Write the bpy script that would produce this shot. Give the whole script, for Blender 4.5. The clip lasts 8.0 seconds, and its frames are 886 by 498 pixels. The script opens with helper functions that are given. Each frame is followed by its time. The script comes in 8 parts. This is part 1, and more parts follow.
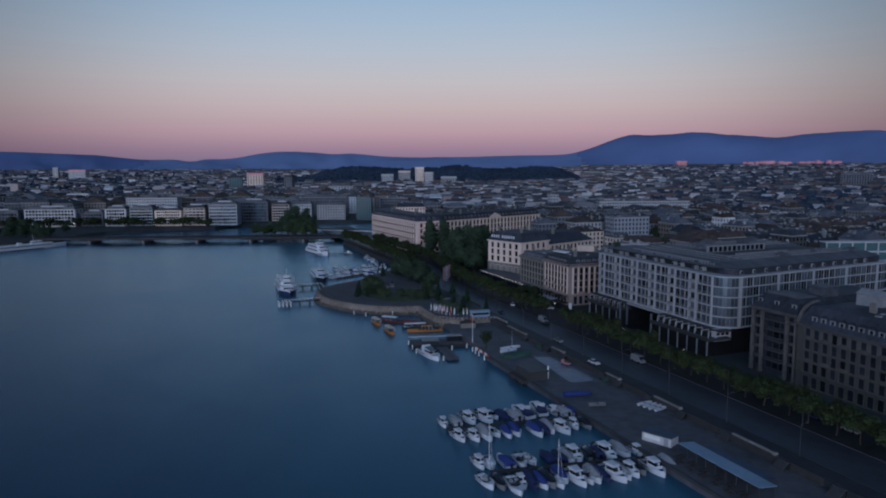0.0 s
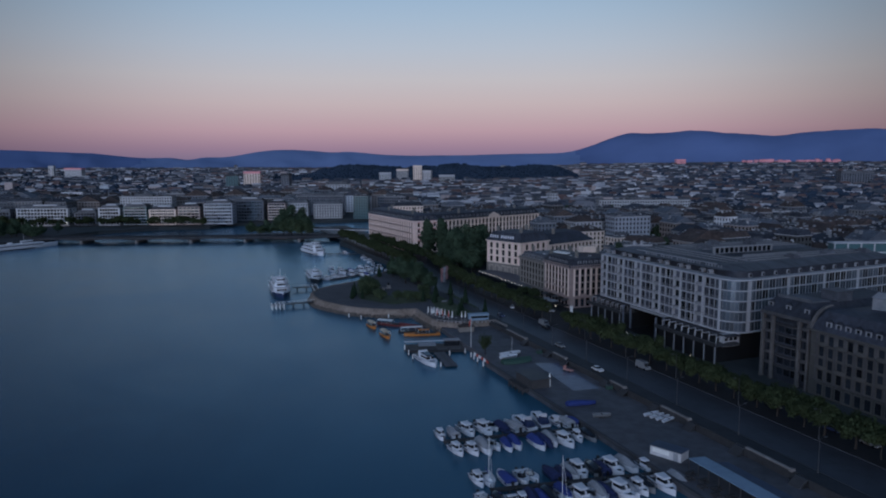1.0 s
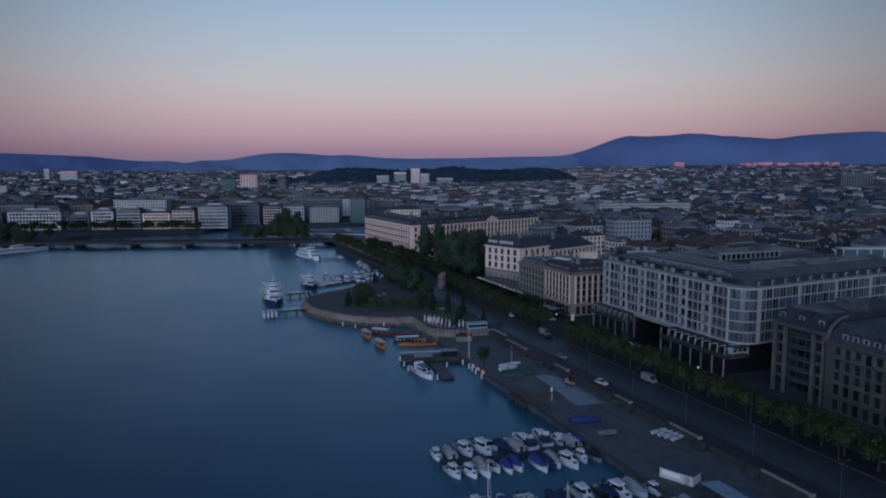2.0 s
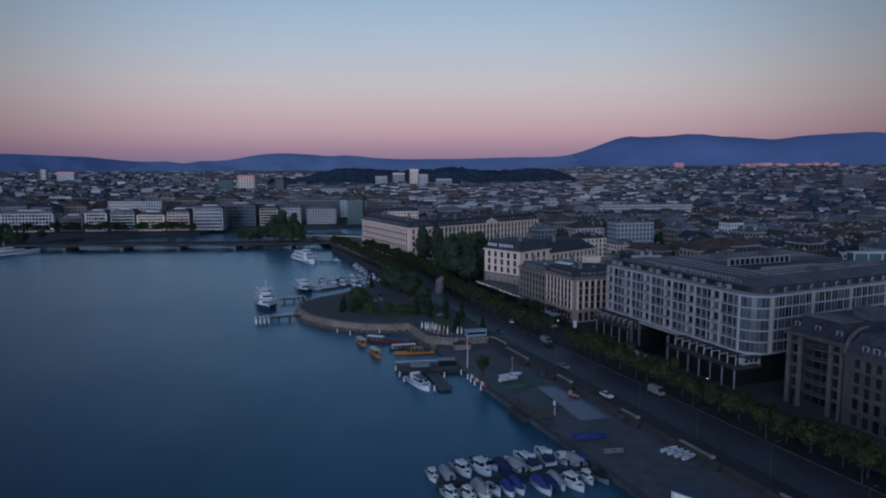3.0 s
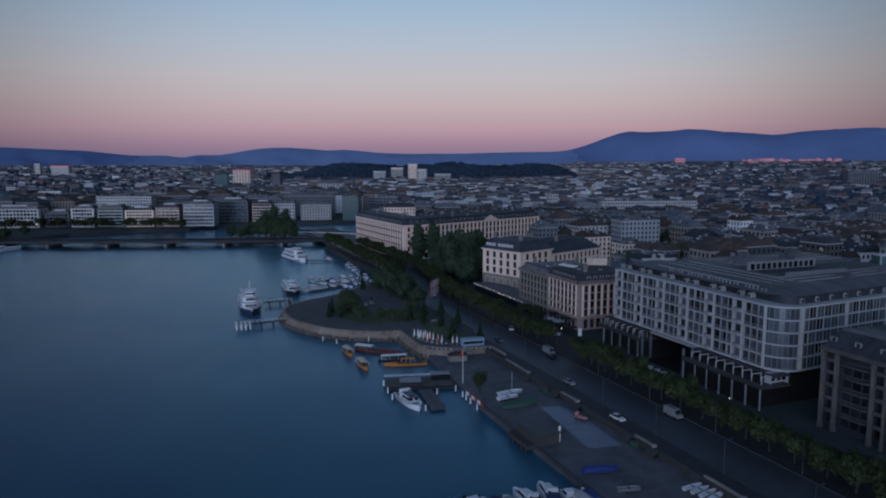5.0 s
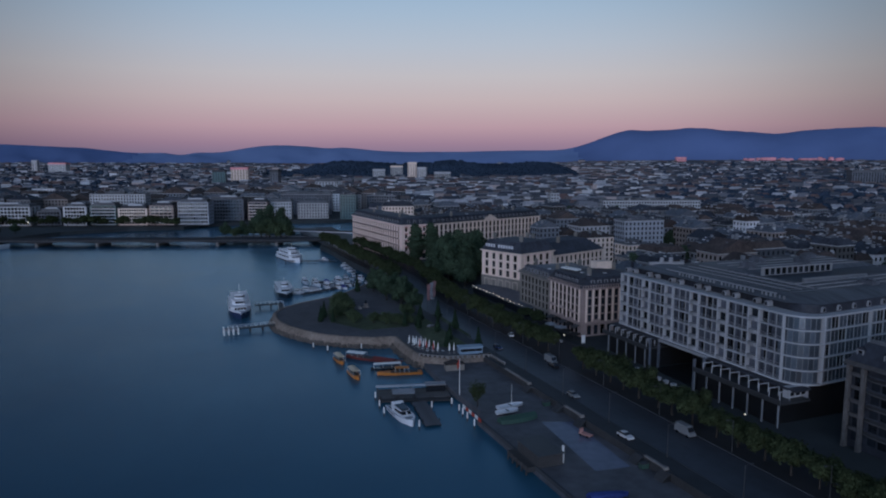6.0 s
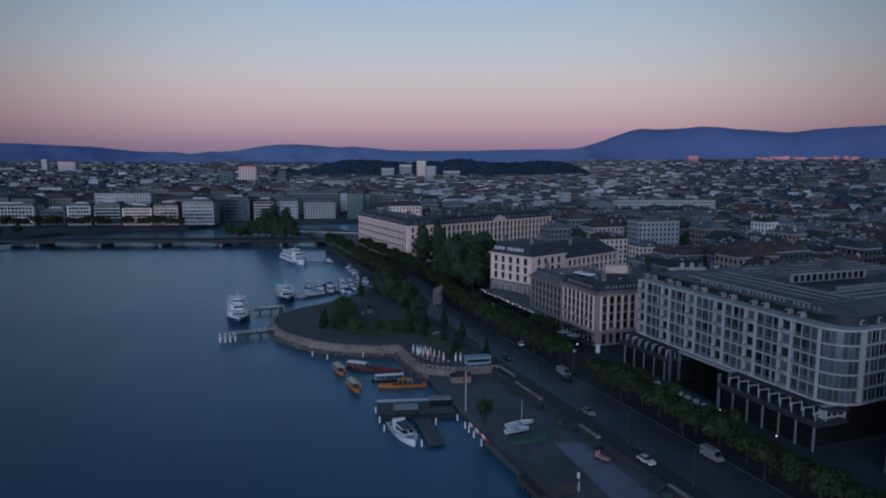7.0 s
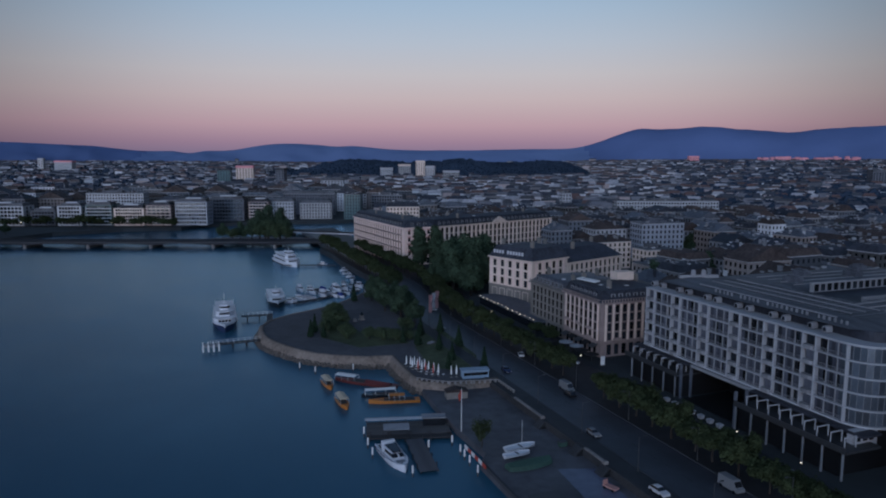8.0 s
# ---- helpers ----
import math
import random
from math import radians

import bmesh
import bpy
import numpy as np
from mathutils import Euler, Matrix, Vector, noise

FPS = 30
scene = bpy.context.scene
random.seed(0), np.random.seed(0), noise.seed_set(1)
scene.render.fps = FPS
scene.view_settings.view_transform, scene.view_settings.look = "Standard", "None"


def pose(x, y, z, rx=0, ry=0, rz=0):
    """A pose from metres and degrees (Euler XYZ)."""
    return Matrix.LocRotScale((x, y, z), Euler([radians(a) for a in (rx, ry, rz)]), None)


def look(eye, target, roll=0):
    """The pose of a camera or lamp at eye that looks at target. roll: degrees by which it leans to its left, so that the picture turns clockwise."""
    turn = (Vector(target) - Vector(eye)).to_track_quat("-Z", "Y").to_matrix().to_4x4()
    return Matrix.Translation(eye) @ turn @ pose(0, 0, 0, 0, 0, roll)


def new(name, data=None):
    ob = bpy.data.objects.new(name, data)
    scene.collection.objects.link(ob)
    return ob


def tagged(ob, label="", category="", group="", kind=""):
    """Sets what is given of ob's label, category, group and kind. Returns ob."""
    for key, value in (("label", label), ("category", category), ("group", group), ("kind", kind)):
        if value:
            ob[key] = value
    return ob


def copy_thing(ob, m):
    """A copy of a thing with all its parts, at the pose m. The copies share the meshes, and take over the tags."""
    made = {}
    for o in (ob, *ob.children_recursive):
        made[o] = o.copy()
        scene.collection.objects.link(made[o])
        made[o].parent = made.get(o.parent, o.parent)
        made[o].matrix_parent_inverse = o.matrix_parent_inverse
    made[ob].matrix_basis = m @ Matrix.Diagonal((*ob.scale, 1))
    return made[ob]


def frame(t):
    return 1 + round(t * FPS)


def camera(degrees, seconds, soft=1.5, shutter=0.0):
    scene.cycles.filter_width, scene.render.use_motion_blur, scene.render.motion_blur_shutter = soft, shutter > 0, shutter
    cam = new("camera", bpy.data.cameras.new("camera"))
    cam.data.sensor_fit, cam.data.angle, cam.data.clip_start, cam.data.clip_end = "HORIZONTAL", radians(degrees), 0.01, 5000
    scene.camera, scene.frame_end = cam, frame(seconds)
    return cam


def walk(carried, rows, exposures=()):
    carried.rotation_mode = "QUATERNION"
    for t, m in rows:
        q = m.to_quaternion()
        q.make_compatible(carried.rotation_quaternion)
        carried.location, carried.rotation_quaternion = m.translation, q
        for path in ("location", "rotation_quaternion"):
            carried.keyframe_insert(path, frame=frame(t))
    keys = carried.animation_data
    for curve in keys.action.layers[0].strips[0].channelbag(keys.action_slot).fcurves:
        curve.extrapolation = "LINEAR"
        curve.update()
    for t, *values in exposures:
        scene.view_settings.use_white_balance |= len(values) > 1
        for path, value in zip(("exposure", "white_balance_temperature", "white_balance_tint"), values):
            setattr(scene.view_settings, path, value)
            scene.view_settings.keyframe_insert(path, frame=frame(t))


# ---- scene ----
cam = camera(65.3, 8.0, soft=2.0)
PATH = [
    (0, (-3.483, -8.839, 67.903), (-3.445, -6.854, 67.664), -0.2),
    (0.5, (-3.211, -4.287, 67.941), (-3.17, -2.302, 67.698), -0.2),
    (1, (-2.966, 0.345, 68.002), (-2.923, 2.33, 67.758), -0.2),
    (1.5, (-2.645, 5.072, 68.072), (-2.599, 7.058, 67.833), -0.2),
    (3, (-1.498, 19.918, 68.634), (-1.447, 21.903, 68.4), -0.2),
    (3.5, (-1.046, 24.84, 68.675), (-0.996, 26.826, 68.44), -0.1),
    (4, (-0.489, 29.98, 68.699), (-0.437, 31.965, 68.459), -0.1),
    (4.5, (0.221, 35.554, 68.682), (0.273, 37.538, 68.437), -0.1),
    (6, (2.578, 54.281, 68.502), (2.63, 56.264, 68.248), 0.1),
    (6.5, (3.331, 60.894, 68.488), (3.374, 62.877, 68.232), 0.1),
    (7, (4.096, 67.718, 68.488), (4.12, 69.702, 68.231), 0.1),
    (7.5, (4.877, 74.706, 68.49), (4.902, 76.689, 68.233), 0.1),
    (8, (5.655, 81.764, 68.501), (5.68, 83.747, 68.243), 0.2),
]
walk(cam, [(t, look(e, g, r)) for t, e, g, r in PATH])

# ---------------------------------------------------------------- world and light
world = bpy.data.worlds.new("dawn_sky")
scene.world = world
world.use_nodes = True
wn = world.node_tree.nodes
wl = world.node_tree.links
wn.clear()
w_out = wn.new("ShaderNodeOutputWorld")
w_bg = wn.new("ShaderNodeBackground")
w_sky = wn.new("ShaderNodeTexSky")
w_sky.sky_type = "NISHITA"
w_sky.sun_disc = False
w_sky.sun_elevation = radians(1.5)
w_sky.sun_rotation = radians(196)
w_sky.air_density = 1.2
w_sky.dust_density = 1.0
w_co = wn.new("ShaderNodeTexCoord")
w_sep = wn.new("ShaderNodeSeparateXYZ")
w_ramp = wn.new("ShaderNodeValToRGB")
w_mix = wn.new("ShaderNodeMix")
w_mix.data_type = "RGBA"
w_mix.inputs[0].default_value = 0.04
wl.new(w_co.outputs["Generated"], w_sep.inputs[0])
wl.new(w_sep.outputs["Z"], w_ramp.inputs[0])
# colours by the sine of the elevation: earth shadow, pink belt, pale grey, blue zenith
SKY = [(0.0, (0.172, 0.152, 0.262)), (0.023, (0.276, 0.200, 0.302)), (0.047, (0.400, 0.287, 0.376)), (0.084, (0.455, 0.392, 0.458)), (0.117, (0.450, 0.445, 0.520)),
       (0.158, (0.382, 0.450, 0.576)), (0.198, (0.315, 0.430, 0.592)), (0.239, (0.253, 0.395, 0.586)), (0.34, (0.105, 0.225, 0.455)), (1.0, (0.012, 0.055, 0.180))]
ramp = w_ramp.color_ramp
while len(ramp.elements) < len(SKY):
    ramp.elements.new(0.5)
for el, (at, col) in zip(ramp.elements, SKY):
    el.position, el.color = at, (*col, 1)
wl.new(w_ramp.outputs[0], w_mix.inputs[6])
wl.new(w_sky.outputs[0], w_mix.inputs[7])
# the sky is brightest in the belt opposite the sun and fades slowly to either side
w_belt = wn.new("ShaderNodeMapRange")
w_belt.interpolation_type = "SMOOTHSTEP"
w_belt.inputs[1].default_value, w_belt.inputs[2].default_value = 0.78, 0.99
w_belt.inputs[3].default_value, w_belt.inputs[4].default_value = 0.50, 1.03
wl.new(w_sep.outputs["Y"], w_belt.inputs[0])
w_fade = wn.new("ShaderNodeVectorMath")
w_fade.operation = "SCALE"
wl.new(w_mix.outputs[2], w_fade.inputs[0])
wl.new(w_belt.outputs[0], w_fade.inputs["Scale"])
# the brighter sky low in the east, where the sun is about to rise
DAWN = Vector((-0.32, -0.94, 0.04)).normalized()
w_dot = wn.new("ShaderNodeVectorMath")
w_dot.operation = "DOT_PRODUCT"
w_dot.inputs[1].default_value = DAWN
wl.new(w_co.outputs["Generated"], w_dot.inputs[0])
w_glow = wn.new("ShaderNodeMapRange")
w_glow.interpolation_type = "SMOOTHSTEP"
w_glow.inputs[1].default_value, w_glow.inputs[2].default_value = 0.55, 1.0
w_glow.inputs[3].default_value, w_glow.inputs[4].default_value = 0.0, 1.0
wl.new(w_dot.outputs["Value"], w_glow.inputs[0])
w_east = wn.new("ShaderNodeMix")
w_east.data_type = "RGBA"
w_east.inputs[7].default_value = (1.38, 1.90, 2.85, 1)
wl.new(w_glow.outputs[0], w_east.inputs[0])
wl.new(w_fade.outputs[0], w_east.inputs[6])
wl.new(w_east.outputs[2], w_bg.inputs[0])
w_bg.inputs[1].default_value = 1.0
wl.new(w_bg.outputs[0], w_out.inputs[0])

sun_data = bpy.data.lights.new("sun", "SUN")
sun_data.energy = 0.32
sun_data.angle = radians(12)
sun_data.color = (1.0, 0.72, 0.58)
sun = new("sun", sun_data)
sun.matrix_world = look((-96, -282, 26), (0, 0, 0))


# ---------------------------------------------------------------- materials
def material(name, colour, rough=0.7, metal=0.0, vary=0.25, scale=1.0, bump=0.0, bump_scale=None, tint=None, emit=0.0, per_object=0.0, spec=0.3, grain=6.0, stretch=(1, 1, 1)):
    """Two scales of variation over the base colour, with an optional relief and a spread from object to object."""
    m = bpy.data.materials.new(name)
    m.use_nodes = True
    n, l = m.node_tree.nodes, m.node_tree.links
    b = n["Principled BSDF"]
    b.inputs["Roughness"].default_value = rough
    b.inputs["Metallic"].default_value = metal
    b.inputs["Specular IOR Level"].default_value = spec
    co = n.new("ShaderNodeTexCoord")
    mp = n.new("ShaderNodeMapping")
    mp.inputs["Scale"].default_value = stretch
    l.new(co.outputs["Object"], mp.inputs[0])
    big, fine = n.new("ShaderNodeTexNoise"), n.new("ShaderNodeTexNoise")
    big.inputs["Scale"].default_value = 0.12 / scale
    fine.inputs["Scale"].default_value = 0.12 * grain / scale
    big.inputs["Detail"].default_value = 4
    fine.inputs["Detail"].default_value = 5
    l.new(mp.outputs[0], big.inputs[0])
    l.new(mp.outputs[0], fine.inputs[0])
    add = n.new("ShaderNodeMath")
    add.operation = "ADD"
    l.new(big.outputs["Fac"], add.inputs[0])
    l.new(fine.outputs["Fac"], add.inputs[1])
    mr = n.new("ShaderNodeMapRange")
    mr.inputs[1].default_value, mr.inputs[2].default_value = 0.65, 1.35
    mr.inputs[3].default_value, mr.inputs[4].default_value = 1 - vary, 1 + vary
    l.new(add.outputs[0], mr.inputs[0])
    last = mr.outputs[0]
    if per_object:
        info = n.new("ShaderNodeObjectInfo")
        pr = n.new("ShaderNodeMapRange")
        pr.inputs[3].default_value, pr.inputs[4].default_value = 1 - per_object, 1 + per_object
        l.new(info.outputs["Random"], pr.inputs[0])
        mu = n.new("ShaderNodeMath")
        mu.operation = "MULTIPLY"
        l.new(last, mu.inputs[0])
        l.new(pr.outputs[0], mu.inputs[1])
        last = mu.outputs[0]
    base = n.new("ShaderNodeMix")
    base.data_type = "RGBA"
    base.inputs[6].default_value = (*colour, 1)
    base.inputs[7].default_value = (*(tint or colour), 1)
    l.new(big.outputs["Fac"], base.inputs[0])
    vm = n.new("ShaderNodeVectorMath")
    vm.operation = "SCALE"
    l.new(base.outputs[2], vm.inputs[0])
    l.new(last, vm.inputs["Scale"])
    l.new(vm.outputs[0], b.inputs["Base Color"])
    if bump:
        bn = n.new("ShaderNodeTexNoise")
        bn.inputs["Scale"].default_value = bump_scale or 0.8 / scale
        bn.inputs["Detail"].default_value = 4
        l.new(mp.outputs[0], bn.inputs[0])
        bp = n.new("ShaderNodeBump")
        bp.inputs["Strength"].default_value = bump
        bp.inputs["Distance"].default_value = 0.2
        l.new(bn.outputs["Fac"], bp.inputs["Height"])
        l.new(bp.outputs[0], b.inputs["Normal"])
    if emit:
        b.inputs["Emission Color"].default_value = (*colour, 1)
        b.inputs["Emission Strength"].default_value = emit
    return m


def island_material(name, colours, rough=0.8, vary=0.2):
    """For joined clutter: each island takes one of the colours."""
    m = material(name, (0.3, 0.3, 0.3), rough, vary=vary, scale=4)
    n, l = m.node_tree.nodes, m.node_tree.links
    geo = n.new("ShaderNodeNewGeometry")
    cr = n.new("ShaderNodeValToRGB")
    cr.color_ramp.interpolation = "CONSTANT"
    while len(cr.color_ramp.elements) < len(colours):
        cr.color_ramp.elements.new(0.5)
    for k, (el, c) in enumerate(zip(cr.color_ramp.elements, colours)):
        el.position, el.color = k / len(colours), (*c, 1)
    l.new(geo.outputs["Random Per Island"], cr.inputs[0])
    mix = next(x for x in n if x.bl_idname == "ShaderNodeMix")
    l.new(cr.outputs[0], mix.inputs[6])
    l.new(cr.outputs[0], mix.inputs[7])
    return m


def water_material():
    """Lake water: a dull bluish body under a blue-tinted gloss that grows towards grazing views."""
    m = bpy.data.materials.new("lake_water")
    m.use_nodes = True
    n, l = m.node_tree.nodes, m.node_tree.links
    n.remove(n["Principled BSDF"])
    body, gloss, blend, fresnel = n.new("ShaderNodeBsdfDiffuse"), n.new("ShaderNodeBsdfAnisotropic"), n.new("ShaderNodeMixShader"), n.new("ShaderNodeFresnel")
    fresnel.inputs["IOR"].default_value = 1.33
    gloss.inputs["Color"].default_value = (0.62, 0.84, 1.0, 1)
    l.new(fresnel.outputs[0], blend.inputs[0])
    l.new(body.outputs[0], blend.inputs[1])
    l.new(gloss.outputs[0], blend.inputs[2])
    l.new(blend.outputs[0], n["Material Output"].inputs[0])
    co = n.new("ShaderNodeTexCoord")
    # breezes roughen the surface in wide patches
    patch = n.new("ShaderNodeTexNoise")
    patch.inputs["Scale"].default_value = 0.018
    patch.inputs["Detail"].default_value = 5
    patch.inputs["Distortion"].default_value = 1.2
    l.new(co.outputs["Object"], patch.inputs[0])
    rr = n.new("ShaderNodeMapRange")
    rr.inputs[1].default_value, rr.inputs[2].default_value = 0.35, 0.7
    rr.inputs[3].default_value, rr.inputs[4].default_value = 0.16, 0.27
    l.new(patch.outputs["Fac"], rr.inputs[0])
    l.new(rr.outputs[0], gloss.inputs["Roughness"])
    # cloudy drifts; towards the quay the colour turns paler and greener than the open lake
    drift = n.new("ShaderNodeTexNoise")
    drift.inputs["Scale"].default_value = 0.012
    drift.inputs["Detail"].default_value = 6
    drift.inputs["Distortion"].default_value = 0.6
    l.new(co.outputs["Object"], drift.inputs[0])
    inland = n.new("ShaderNodeVectorMath")
    inland.operation = "DOT_PRODUCT"
    inland.inputs[1].default_value = (math.cos(radians(19.8)), math.sin(radians(19.8)), 0)
    l.new(co.outputs["Object"], inland.inputs[0])
    wander = n.new("ShaderNodeMath")
    wander.operation = "MULTIPLY_ADD"
    wander.inputs[1].default_value = 150.0
    l.new(drift.outputs["Fac"], wander.inputs[0])
    l.new(inland.outputs["Value"], wander.inputs[2])
    tone = n.new("ShaderNodeMapRange")
    tone.interpolation_type = "SMOOTHSTEP"
    tone.inputs[1].default_value, tone.inputs[2].default_value = -20.0, 185.0
    l.new(wander.outputs[0], tone.inputs[0])
    # gradient put into the body colour for reflection and lens falloff, besides shallows
    bed = n.new("ShaderNodeMix")
    bed.data_type = "RGBA"
    bed.inputs[6].default_value = (0.007, 0.030, 0.058, 1)
    bed.inputs[7].default_value = (0.026, 0.088, 0.134, 1)
    l.new(tone.outputs[0], bed.inputs[0])
    l.new(bed.outputs[2], body.inputs["Color"])
    wave = n.new("ShaderNodeTexNoise")
    wave.inputs["Scale"].default_value = 2.6
    wave.inputs["Detail"].default_value = 5
    l.new(co.outputs["Object"], wave.inputs[0])
    bp = n.new("ShaderNodeBump")
    bp.inputs["Strength"].default_value = 0.4
    bp.inputs["Distance"].default_value = 0.16
    l.new(wave.outputs["Fac"], bp.inputs["Height"])
    l.new(bp.outputs[0], gloss.inputs["Normal"])
    l.new(bp.outputs[0], fresnel.inputs["Normal"])
    return m


